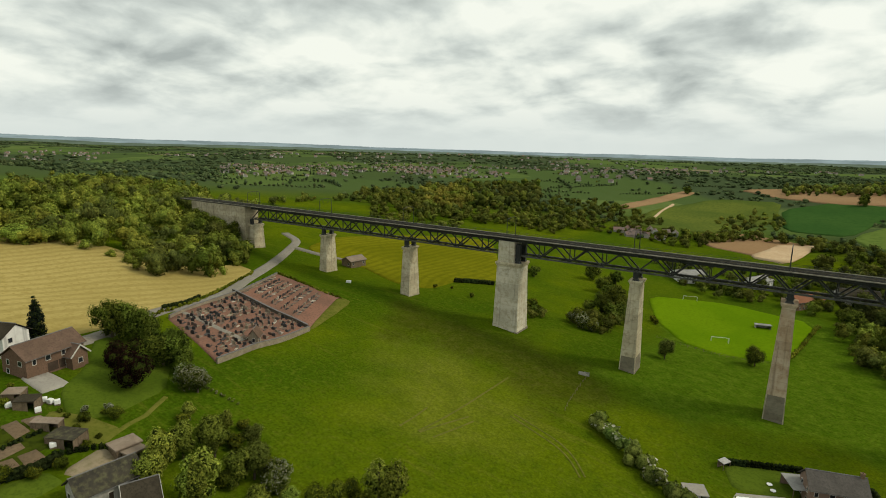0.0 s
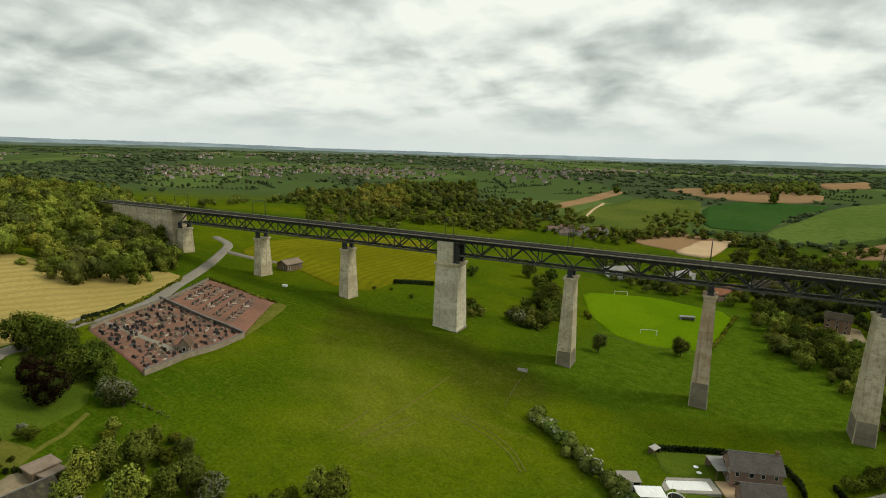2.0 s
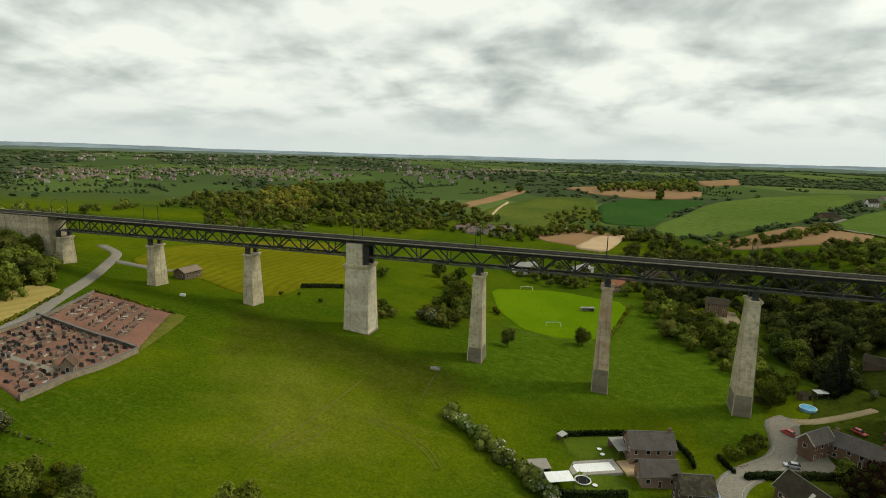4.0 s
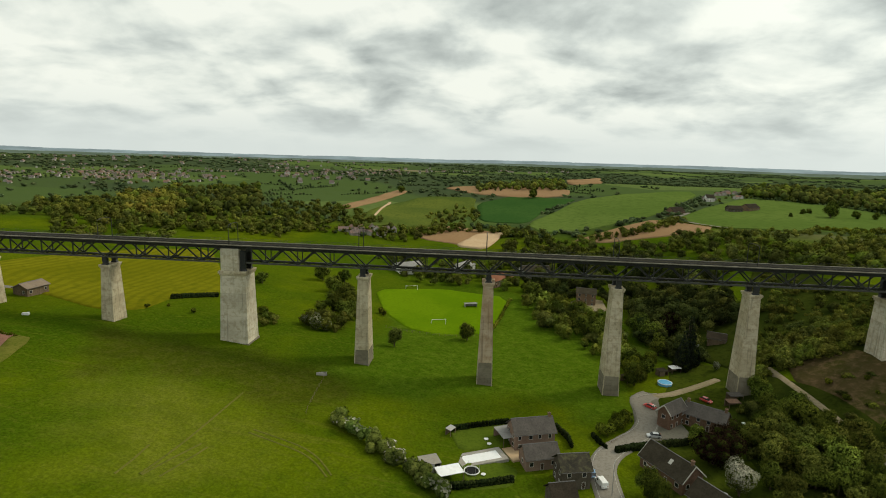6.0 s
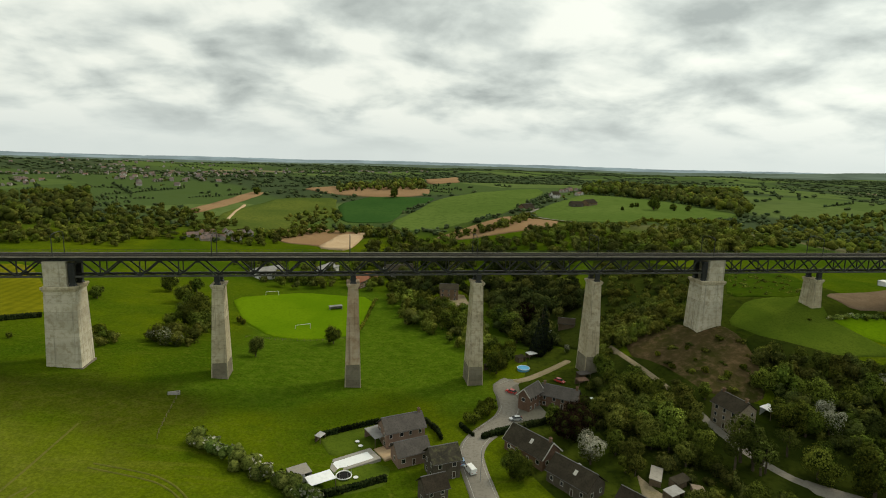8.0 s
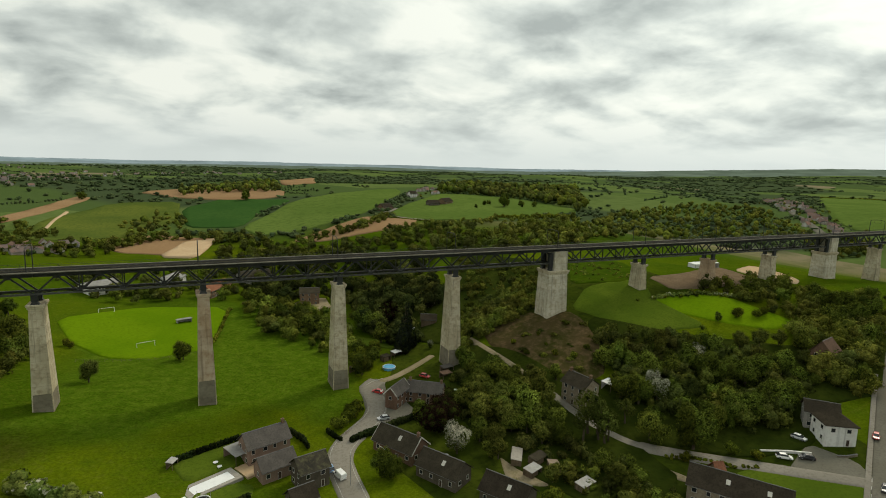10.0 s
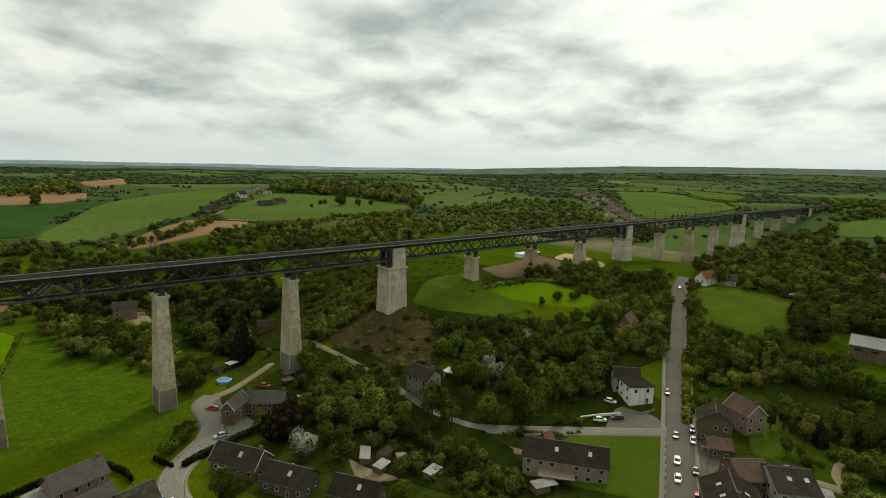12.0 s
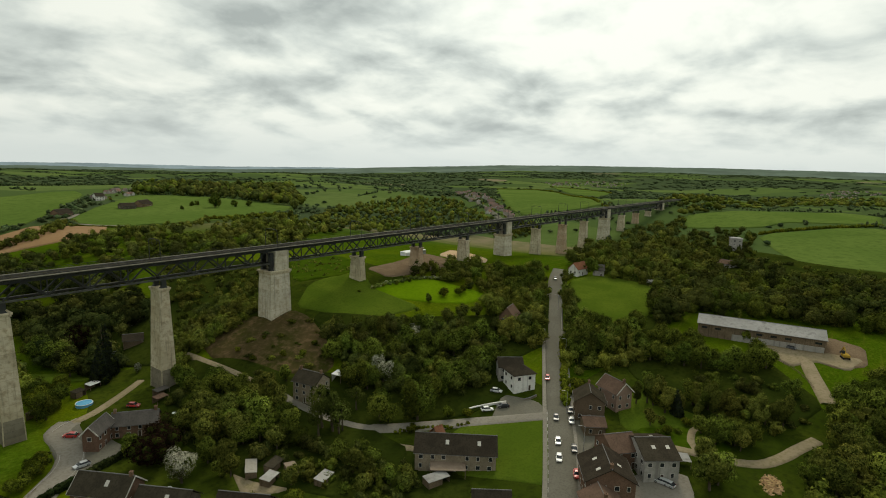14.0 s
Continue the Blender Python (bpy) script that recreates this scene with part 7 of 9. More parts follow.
house('house', 'brown brick house with garages under a brown tiled roof', (-56.7, -142.3), 103, 15.0, 8.8, 4.6, 7.5, 'brick', 'tilebrown', doors='garage')
house('house', 'brick gabled wing of a brick house with white verges', (-54.0, -137.4), 13, 6.0, 4.8, 3.2, 5.6, 'brick', 'tilebrown', verge=1)
house('house', 'white rendered house with a slate roof', (-70.2, -145.7), 23, 8.5, 8.0, 5.0, 7.6, 'white', 'slate')
house('house', 'old stone outbuilding with a mossy dark roof', (-7.7, -153.8), 84, 11.3, 7.0, 3.2, 5.8, 'grey', 'slatemoss')
house('house', 'grey-roofed house with white gable edges', (0.8, -151.9), 67, 6.0, 8.0, 4.6, 7.2, 'white', 'slate', verge=1)
house('shed', 'low flat-roofed garden shed', (-15.4, -145.9), 85, 5.4, 4.5, 2.4, 2.8, 'wood', 'flatbrown')
house('shed', 'low brown flat-roofed garden shed', (-13.1, -145.8), 94, 4.1, 4.5, 2.4, 2.8, 'wood', 'flatbrown')
house('house', 'two-storey pink brick house with a grey tiled roof', (110.7, -41.3), 16, 13.2, 8.0, 5.2, 8.4, 'pinkbrick', 'tilegrey', chim=1)
house('house', 'lower wing of a pink brick house', (112.2, -51.8), 17, 10.5, 6.5, 3.6, 6.4, 'pinkbrick', 'tilegrey')
house('house', 'old stone house with a mossy dark slate roof', (120.4, -59.0), 12, 8.8, 7.5, 5.4, 8.4, 'darkstone', 'slatemoss')
house('house', 'stone annex with a slate roof', (115.9, -70.7), 15, 6.9, 6.0, 4.4, 7.0, 'darkstone', 'slate')
house('house', 'brick cottage with a large dark slate roof', (148.5, -53.3), -60, 15.5, 8.5, 3.6, 7.4, 'brick', 'slate', sky=1, chim=1, verge=1)
house('house', 'stone cottage with a dark slate roof', (155.3, -69.7), -60, 14.1, 8.5, 3.8, 7.2, 'darkstone', 'slate', sky=1)
house('house', 'cottage with a dark slate roof and a skylight', (166.2, -86.4), -59, 13.3, 8.5, 3.8, 7.2, 'darkstone', 'slate', sky=1)
house('house', 'stone and brick cottage row beside a yard', (169.0, -23.9), -36, 13.5, 7.0, 4.2, 7.0, 'brick', 'tilegrey', chim=2)
house('house', 'gabled brick front of a cottage row', (158.1, -23.5), 41, 9.8, 5.0, 5.6, 8.2, 'brick', 'tilegrey', verge=1)
house('house', 'tall stone house with white window surrounds', (216.3, -51.6), -79, 10.6, 8.5, 7.2, 10.2, 'stone', 'slate', chim=2)
house('house', 'white two-storey house with a slate hipped roof', (269.1, -105.7), -32, 9.4, 9.0, 6.2, 9.0, 'white', 'slate', hip=1)
house('house', 'rear wing of a white house', (272.6, -99.4), -49, 9.8, 7.0, 5.5, 8.2, 'grey', 'slate')
house('house', 'long old stone building with rows of windows', (218.8, -112.8), -56, 23.9, 10.0, 5.4, 9.0, 'stone', 'slate', sky=2)
house('house', 'tall brown brick house beside the road', (265.2, -134.4), 27, 9.4, 10.0, 6.6, 10.0, 'brownbrick', 'slate', chim=1)
house('house', 'pinkish brick house with white windows', (278.3, -138.4), -118, 10.2, 7.5, 6.2, 9.6, 'pinkbrick', 'tilebrown', chim=1, verge=1)
house('house', 'brick lean-to building beside the road', (256.1, -139.6), -54, 7.1, 7.0, 3.4, 5.2, 'brownbrick', 'tilebrown')
house('house', 'brick house with dark slate roof and skylights', (229.7, -153.8), -148, 13.3, 13.0, 6.2, 9.8, 'brick', 'slate', sky=2, chim=1)
house('house', 'large grey workshop with a dark roof', (246.9, -160.3), -50, 10.3, 15.0, 6.2, 9.0, 'grey', 'slate', sky=2)
house('house', 'brick house with a brown tiled roof', (244.5, -151.4), -39, 9.0, 11.0, 5.5, 8.4, 'brick', 'tilebrown')
house('house', 'brick house with a reddish brown tiled roof', (218.4, -157.0), -143, 7.9, 10.0, 5.2, 8.0, 'brick', 'tilebrown', chim=1)
house('house', 'small outbuilding with an orange-red tiled roof', (223.5, -102.6), -15, 3.1, 6.0, 3.0, 6.0, 'brick', 'tilered')
house('house', 'slate-roofed cottage beside a lawn', (204.4, -134.0), -54, 9.9, 8.0, 3.6, 7.0, 'darkstone', 'slate')
house('barn', 'long timber riding barn with a grey metal roof', (373.1, -169.8), -81, 49.8, 16.0, 5.0, 7.6, 'wood', 'metal', barn=1)
house('house', 'white cottage with a red tiled roof', (415.4, -64.9), -9, 12.6, 7.0, 4.0, 7.5, 'white', 'tilered')
house('house', 'rendered bungalow with a grey tiled roof', (422.5, -75.2), -64, 6.8, 8.0, 4.0, 7.0, 'grey', 'tilegrey')
house('house', 'brick gabled house among trees', (311.5, -76.5), 12, 9.2, 8.0, 5.0, 9.5, 'brick', 'tilebrown')
house('tower_house', 'pale square tower house with a flat roof', (597.1, -122.7), -66, 8.4, 9.0, 12.0, 13.0, 'grey', 'flatgrey')
house('shed', 'low shed with a brown roof', (526.3, -129.6), -110, 9.9, 8.0, 3.2, 5.4, 'grey', 'tilebrown')
house('house', 'brick house with white trim behind the tree row', (157.6, 130.9), -11, 11.9, 11.0, 7.5, 9.5, 'brick', 'slate')
house('house', 'red-roofed brick house beyond the viaduct', (106.4, 173.4), 56, 23.2, 9.0, 4.5, 8.0, 'brick', 'tilered')
house('shed', 'large dark-roofed shed beyond the viaduct', (132.9, 200.0), 13, 21.1, 14.0, 5.0, 8.0, 'grey', 'slate')
house('shed', 'pale industrial shed beyond the viaduct', (42.0, 182.9), 37, 17.8, 14.0, 5.0, 7.0, 'white', 'metal')
house('shed', 'white-roofed shed beyond the viaduct', (79.7, 207.5), 62, 20.9, 12.0, 4.0, 6.5, 'white', 'metal')
house('shed', 'timber shed beside a brown yard', (202.0, 51.2), -24, 8.3, 7.0, 3.0, 5.0, 'wood', 'slate')
house('shed', 'small dark barn with an open front', (212.0, 72.6), -41, 5.3, 7.0, 3.0, 5.0, 'darkstone', 'slate')
house('shed', 'brown timber field barn under the viaduct', (-98.8, 18.8), 82, 10.8, 8.0, 3.4, 5.2, 'wood', 'flatbrown')
house('shed', 'small shelter at a pier foot', (155.7, 15.4), 33, 5.2, 3.5, 2.4, 3.2, 'wood', 'slate')
house('house', 'white farmhouse on the far slope', (393.1, 564.5), 2, 10.9, 11.0, 5.0, 9.0, 'white', 'slate')
house('barn', 'dark farm barns on the far slope', (377.9, 453.0), -2, 14.9, 14.0, 4.0, 7.0, 'darkstone', 'slate')
house('barn', 'brick farm building on the far slope', (399.2, 461.8), 37, 22.5, 12.0, 4.0, 8.0, 'brick', 'slate')
house('house', 'brick farm building behind trees', (305.6, 430.0), 28, 17.3, 12.0, 4.0, 8.0, 'brick', 'slate')


# ---- hedges, walls, fences ----
HEDGE_RNG = np.random.default_rng(21)


def hedge(label, w, h, kind, pts):
    line = along(pts, 1.0 if kind == "hedge" else max(1.2, w * 0.4))
    rng = HEDGE_RNG
    c, r = [], []
    clipped = kind == "hedge"
    for x, y in line:
        z = float(height(x, y))
        if clipped:
            for k in (0.3, 0.75):
                c.append((x + rng.normal(0, 0.08), y + rng.normal(0, 0.08), z + h * k))
                r.append(w * 0.5)
        else:
            s = rng.uniform(0.65, 1.1)
            for k in range(3):
                c.append((x + rng.normal(0, w * 0.2), y + rng.normal(0, w * 0.2), z + h * s * rng.uniform(0.25, 0.72)))
                r.append(w * rng.uniform(0.26, 0.42))
    c, r = np.array(c), np.array(r)
    d = float(np.hypot(*(line.mean(0) - np.array((93, -199)))))
    n = int(min(9000, len(c) * (16 if d < 300 else 7)))
    # leaf sprays, lobe by lobe
    k = rng.integers(0, len(c), n)
    dirs = rng.normal(size=(n, 3))
    dirs /= np.linalg.norm(dirs, axis=1)[:, None]
    dirs[:, 2] = np.abs(dirs[:, 2]) * 0.9 + dirs[:, 2] * 0.1
    p = c[k] + dirs * r[k][:, None] * rng.uniform(0.9, 1.12, (n, 1))
    t = np.cross(dirs + rng.normal(scale=0.4, size=(n, 3)), rng.normal(size=(n, 3)))
    t /= np.linalg.norm(t, axis=1)[:, None]
    b = np.cross(dirs, t)
    s = (0.2 if clipped else 0.085 * h + 0.06) * rng.uniform(0.6, 1.3, (n, 1))
    v1 = np.stack([p + t * s, p + b * s - dirs * s * 0.3, p - t * s, p - b * s - dirs * s * 0.3], 1).reshape(-1, 3)
    f1 = np.arange(4 * n).reshape(n, 4)
    v2, f2 = cores(rng, c, r, ICO1, 0.98)
    mats, idx = [LEAF[kind]], None
    if kind == "haw":
        mats = [LEAF["haw"], LEAF["petal"]]
        patch = np.sin(p[:, 0] * 0.45) + np.sin(p[:, 1] * 0.6 + 1)
        idx = np.concatenate([(rng.random(n) < np.clip(0.16 + 0.3 * patch, 0.03, 0.6)).astype(int), np.zeros(len(f2), int)])
    me = raw_mesh("hedge", np.concatenate([v1, v2]), [f1, f2 + len(v1)], mats, idx)
    return tagged(new("hedge", me), label, "hedge")


def wall_run(label, w, h, mat, pts):
    line = along(pts, 2.0)
    o = thing("garden_wall", (*pts[0], float(height(*pts[0]))), label, "wall")
    z0 = o.location.z
    d = np.gradient(line, axis=0)
    nrm = np.stack([-d[:, 1], d[:, 0]], 1) / np.linalg.norm(d, axis=1)[:, None]
    for nm, half, lo, hi, m in (("wall_body", w / 2, -0.5, h, mat), ("coping", w / 2 + 0.08, h, h + 0.13, "leadgrey" if mat != "white" else "white")):
        vs, fs = [], []
        for p, q in zip(line, nrm):
            g = float(height(*p)) - z0
            for s, z in ((-1, lo), (1, lo), (1, hi), (-1, hi)):
                x, y = p + q * half * s
                vs.append((x - pts[0][0], y - pts[0][1], g + z))
        for i in range(len(line) - 1):
            for j in range(4):
                a, b = i * 4 + j, i * 4 + (j + 1) % 4
                fs.append((a, b, b + 4, a + 4))
        fs += [(3, 2, 1, 0), tuple(len(vs) - 4 + k for k in range(4))]
        share(nm, mesh_of(nm, vs, fs, M[mat] if nm == "wall_body" else M[m]), o, Matrix())
    return o


def fence(label, h, pts):
    line = along(pts, 2.6)
    o = thing("fence", (*pts[0], float(height(*pts[0]))), label, "fence")
    x0, y0, z0 = o.location
    tops = []
    for x, y in line:
        g = float(height(x, y)) - z0
        bm = bmesh.new()
        tube(bm, [(x - x0, y - y0, g - 0.3), (x - x0, y - y0, g + h)], 0.06, 5)
        part("post", bm, M["wood"] if "white" not in label else M["frame"], o)
        tops.append((x - x0, y - y0, g))
    for k in (0.45, 0.9):
        bm = bmesh.new()
        for a, b in zip(tops, tops[1:]):
            beam(bm, (a[0], a[1], a[2] + h * k), (b[0], b[1], b[2] + h * k), 0.03 if "wire" in label else 0.06, 0.03 if "wire" in label else 0.12)
        part("rail", bm, M["wood"] if "white" not in label else M["frame"], o)
    return o


# ---- cars ----
def paint(name, c, metal=0.0):
    return surf(name, c, tuple(v * 1.08 for v in c), tuple(v * 0.9 for v in c), 0.4, 3.0, 0.3, 0.0, metal=metal, spec=0.5)


PAINT = {"red": paint("red_car_paint", (0.42, 0.03, 0.025)), "white": paint("white_car_paint", (0.72, 0.72, 0.70)), "silver": paint("silver_car_paint", (0.48, 0.49, 0.50), 0.3),
         "darkgrey": paint("dark_grey_car_paint", (0.06, 0.062, 0.068)), "black": paint("black_car_paint", (0.016, 0.016, 0.018)), "blue": paint("blue_car_paint", (0.20, 0.33, 0.50))}
M["rubber"] = surf("tyre_rubber", (0.018, 0.018, 0.018), (0.024, 0.024, 0.024), (0.03, 0.028, 0.026), 0.5, 4.0, 0.9, 0.0)
M["rim"] = surf("alloy_rim", (0.35, 0.35, 0.36), (0.42, 0.42, 0.43), (0.3, 0.3, 0.3), 0.5, 4.0, 0.4, 0.0, metal=0.6)
M["lampglass"] = surf("headlight_glass", (0.55, 0.56, 0.55), (0.6, 0.6, 0.58), (0.5, 0.5, 0.5), 0.5, 4.0, 0.15, 0.0, spec=0.6)
M["redglass"] = surf("tail_light_glass", (0.30, 0.015, 0.012), (0.34, 0.02, 0.015), (0.25, 0.01, 0.01), 0.5, 4.0, 0.2, 0.0, spec=0.6)
M["plate"] = surf("plain_plate", (0.55, 0.53, 0.45), (0.6, 0.58, 0.5), (0.5, 0.48, 0.4), 0.5, 4.0, 0.5, 0.0)
CARS = {}


def loft(bm, secs):
    """Joins cross-sections (lists of points) into a closed skin."""
    rows = [[bm.verts.new(p) for p in s] for s in secs]
    n = len(rows[0])
    for a, b in zip(rows, rows[1:]):
        for i in range(n):
            bm.faces.new((a[i], a[(i + 1) % n], b[(i + 1) % n], b[i]))
    bm.faces.new(rows[0][::-1])
    bm.faces.new(rows[-1])
    bmesh.ops.recalc_face_normals(bm, faces=bm.faces[:])


def car(colour, at, turn, kind="car"):
    z = float(height(*at)) + 0.30 + 0.0011 * math.hypot(at[0] - 93, at[1] + 199)
    m = pose(at[0], at[1], z, 0, 0, turn)
    key = (colour, kind)
    if key in CARS:
        return copy_thing(CARS[key], m)
    van = kind == "van"
    names = {"red": "red", "white": "white", "silver": "silver grey", "darkgrey": "dark grey", "black": "black", "blue": "light blue"}
    o = thing("van" if van else "car", (at[0], at[1], z), f"{names[colour]} {'delivery van' if van else 'family car'} standing on the asphalt", "van" if van else "car", turn, group="parked vehicles")
    CARS[key] = o
    L, w = (5.0, 1.95) if van else (4.3, 1.78)
    hl = L / 2

    def sec(x, hw, z0, z1, tuck=0.08):
        return [(x, -hw, z0), (x, hw, z0), (x, hw, z0 + (z1 - z0) * 0.6), (x, hw - tuck, z1), (x, -hw + tuck, z1), (x, -hw, z0 + (z1 - z0) * 0.6)]
    bm = bmesh.new()
    hood = 0.98 if van else 0.86
    loft(bm, [sec(-hl, w / 2 - 0.16, 0.34, 0.75), sec(-hl + 0.15, w / 2 - 0.03, 0.24, hood), sec(-hl * 0.3, w / 2, 0.2, hood + 0.06), sec(hl * 0.4, w / 2, 0.2, hood + 0.02), sec(hl - 0.3, w / 2 - 0.05, 0.24, hood - 0.16), sec(hl, w / 2 - 0.2, 0.34, 0.62)])
    part("body", bm, PAINT[colour], o)
    bm = bmesh.new()
    top = 1.95 if van else 1.45
    if van:
        loft(bm, [sec(-hl + 0.06, w / 2 - 0.05, 0.95, top - 0.08, 0.1), sec(-hl + 0.2, w / 2 - 0.05, 0.95, top, 0.12), sec(hl * 0.32, w / 2 - 0.06, 0.95, top, 0.14), sec(hl * 0.62, w / 2 - 0.12, 0.95, 1.02, 0.2)])
        part("cargo_cabin", bm, PAINT[colour], o)
    else:
        loft(bm, [sec(-hl + 0.12, w / 2 - 0.12, 0.86, 0.93, 0.1), sec(-hl * 0.62, w / 2 - 0.16, 0.88, top - 0.06, 0.14), sec(-0.2, w / 2 - 0.14, 0.9, top, 0.16), sec(hl * 0.2, w / 2 - 0.15, 0.9, top - 0.05, 0.16), sec(hl * 0.55, w / 2 - 0.12, 0.86, 0.9, 0.16)])
        part("cabin_glass", bm, M["glass"], o, "dark tinted windows")
        bm = bmesh.new()
        loft(bm, [sec(-hl * 0.62, w / 2 - 0.28, top - 0.08, top - 0.03, 0.03), sec(-0.2, w / 2 - 0.27, top - 0.04, top + 0.03, 0.03), sec(hl * 0.2, w / 2 - 0.28, top - 0.09, top - 0.02, 0.03)])
        part("roof", bm, PAINT[colour], o)
    if van:
        for s in (-1, 1):
            bm = bmesh.new()
            box(bm, hl * 0.05, s * (w / 2 - 0.04) - 0.02, 1.15, hl * 0.36, s * (w / 2 - 0.04) + 0.02, 1.6)
            part("side_window", bm, M["glass"], o)
        bm = bmesh.new()
        vs = [bm.verts.new(p) for p in ((hl * 0.36, -0.75, 1.86), (hl * 0.36, 0.75, 1.86), (hl * 0.61, 0.7, 1.08), (hl * 0.61, -0.7, 1.08))]
        bm.faces.new(vs)
        part("windscreen", bm, M["glass"], o)
    for sx_ in (-0.62, 0.6):
        for sy_ in (-1, 1):
            bm = bmesh.new()
            tube(bm, [(hl * sx_, sy_ * (w / 2 - 0.2), 0.32), (hl * sx_, sy_ * (w / 2 + 0.01), 0.32)], 0.32, 12)
            wh = part("wheel", bm, M["rubber"], o)
            bm = bmesh.new()
            tube(bm, [(hl * sx_, sy_ * (w / 2 - 0.01), 0.32), (hl * sx_, sy_ * (w / 2 + 0.025), 0.32)], 0.19, 10)
            part("rim", bm, M["rim"], wh)
    for sy_ in (-1, 1):
        bm = bmesh.new()
        box(bm, hl - 0.2, sy_ * 0.6 - 0.17, 0.56, hl - 0.03, sy_ * 0.6 + 0.17, 0.7)
        part("headlight", bm, M["lampglass"], o)
        bm = bmesh.new()
        box(bm, -hl + 0.0, sy_ * 0.66 - 0.12, 0.66, -hl + 0.12, sy_ * 0.66 + 0.12, 0.84)
        part("tail_light", bm, M["redglass"], o)
        bm = bmesh.new()
        box(bm, hl * 0.36, sy_ * (w / 2 + 0.06) - 0.07, 0.93, hl * 0.43, sy_ * (w / 2 + 0.06) + 0.07, 1.05)
        part("mirror", bm, PAINT[colour], o)
    bm = bmesh.new()
    box(bm, -hl - 0.012, -0.26, 0.5, -hl + 0.01, 0.26, 0.61)
    part("number_plate", bm, M["plate"], o)
    return o


# ---- cemetery ----
M["granite"] = surf("grey_granite", (0.15, 0.118, 0.09), (0.21, 0.168, 0.13), (0.095, 0.075, 0.06), 0.3, 1.5, 0.5, 0.0, vary=0.4)
M["darkgranite"] = surf("dark_granite", (0.045, 0.042, 0.042), (0.07, 0.065, 0.062), (0.03, 0.03, 0.03), 0.3, 1.5, 0.35, 0.0, vary=0.3)
M["palestone"] = surf("pale_gravestone", (0.30, 0.265, 0.215), (0.37, 0.33, 0.275), (0.22, 0.19, 0.155), 0.3, 1.5, 0.7, 0.1, vary=0.2)


def grave_meshes():
    kit = {}
    bm = bmesh.new()
    box(bm, -1.05, -0.5, -0.3, 1.05, 0.5, 0.22, 0.04)
    me = bpy.data.meshes.new("slab")
    bm.to_mesh(me)
    bm.free()
    kit["slab"] = me
    bm = bmesh.new()
    v = []
    for x in (-0.12, 0.12):
        v.append([bm.verts.new((x, y, z)) for y, z in ((-0.42, -0.2), (0.42, -0.2), (0.42, 0.75), (0.25, 0.98), (0, 1.06), (-0.25, 0.98), (-0.42, 0.75))])
    bm.faces.new(v[0][::-1])
    bm.faces.new(v[1])
    for i in range(7):
        bm.faces.new((v[0][i], v[0][(i + 1) % 7], v[1][(i + 1) % 7], v[1][i]))
    me = bpy.data.meshes.new("headstone")
    bm.to_mesh(me)
    bm.free()
    kit["stone"] = me
    bm = bmesh.new()
    box(bm, -0.1, -0.1, -0.2, 0.1, 0.1, 1.35)
    box(bm, -0.1, -0.4, 0.85, 0.1, 0.4, 1.05)
    me = bpy.data.meshes.new("cross")
    bm.to_mesh(me)
    bm.free()
    kit["cross"] = me
    out = {}
    for m in ("granite", "darkgranite", "palestone"):
        for k, q in kit.items():
            c = q.copy()
            c.materials.append(M[m])
            out[m, k] = c
    return out


def cemetery(A, B, C, D, E, F):
    """Rows of graves: A-B-C-D the newer part, D-C-E-F the old part."""
    kit = grave_meshes()
    rng = random.Random(8)
    a, b, c, d, e, f = [np.array(p) for p in (A, B, C, D, E, F)]

    def grave(p, ang):
        m = rng.choices(["granite", "darkgranite", "palestone"], [7, 4, 1])[0]
        g = thing("grave", (p[0], p[1], float(height(*p)) + 0.30), {"granite": "grey granite grave slab with a headstone", "darkgranite": "dark polished granite grave with a headstone", "palestone": "pale stone grave with a headstone"}[m], "grave", ang, group="graves")
        s = rng.uniform(0.8, 1.2)
        share("slab", kit[m, "slab"], g, Matrix.Diagonal((s, s, rng.uniform(0.7, 1.3), 1)))
        h = rng.choices(["stone", "cross"], [6, 1])[0]
        m2 = rng.choice([m, m, "darkgranite"])
        share("headstone" if h == "stone" else "cross", kit[m2, h], g, pose(-0.95 * s, 0, 0.2) @ Matrix.Diagonal((1, rng.uniform(0.8, 1.5), rng.uniform(0.7, 1.25), 1)))

    u = (a - d) / np.linalg.norm(a - d)
    ang = math.degrees(math.atan2(u[1], u[0])) - 90
    for v in (0.05, 0.19, 0.33, 0.48, 0.63, 0.78):
        p0, p1 = d + (c - d) * v, a + (b - a) * v
        L = np.linalg.norm(p1 - p0)
        n = int(L / 1.3)
        lo, hi = {0.05: (0.08, 0.86), 0.19: (0.12, 0.84), 0.33: (0.14, 0.86), 0.48: (0.10, 0.90), 0.63: (0.10, 0.88), 0.78: (0.10, 0.84)}[v]
        for i in range(n):
            k = (i + 0.5) / n
            if lo < k < hi and rng.random() < 0.94:
                grave(p0 + (p1 - p0) * k + np.array((rng.uniform(-0.2, 0.2), rng.uniform(-0.2, 0.2))), ang + rng.uniform(-4, 4))
    for r in range(12):
        v = (r + 0.6) / 12.4
        p0, p1 = d + (f - d) * v, c + (e - c) * v
        L = np.linalg.norm(p1 - p0)
        n = int(L / 1.75)
        for i in range(n):
            k = (i + 0.5) / n
            if 0.03 < k < 0.97 and rng.random() < 0.86 and not 0.46 < k < 0.53:
                q = p0 + (p1 - p0) * k + np.array((rng.uniform(-0.25, 0.25), rng.uniform(-0.25, 0.25)))
                grave(q, ang + 90 + rng.choice([0, 180]) + rng.uniform(-6, 6))


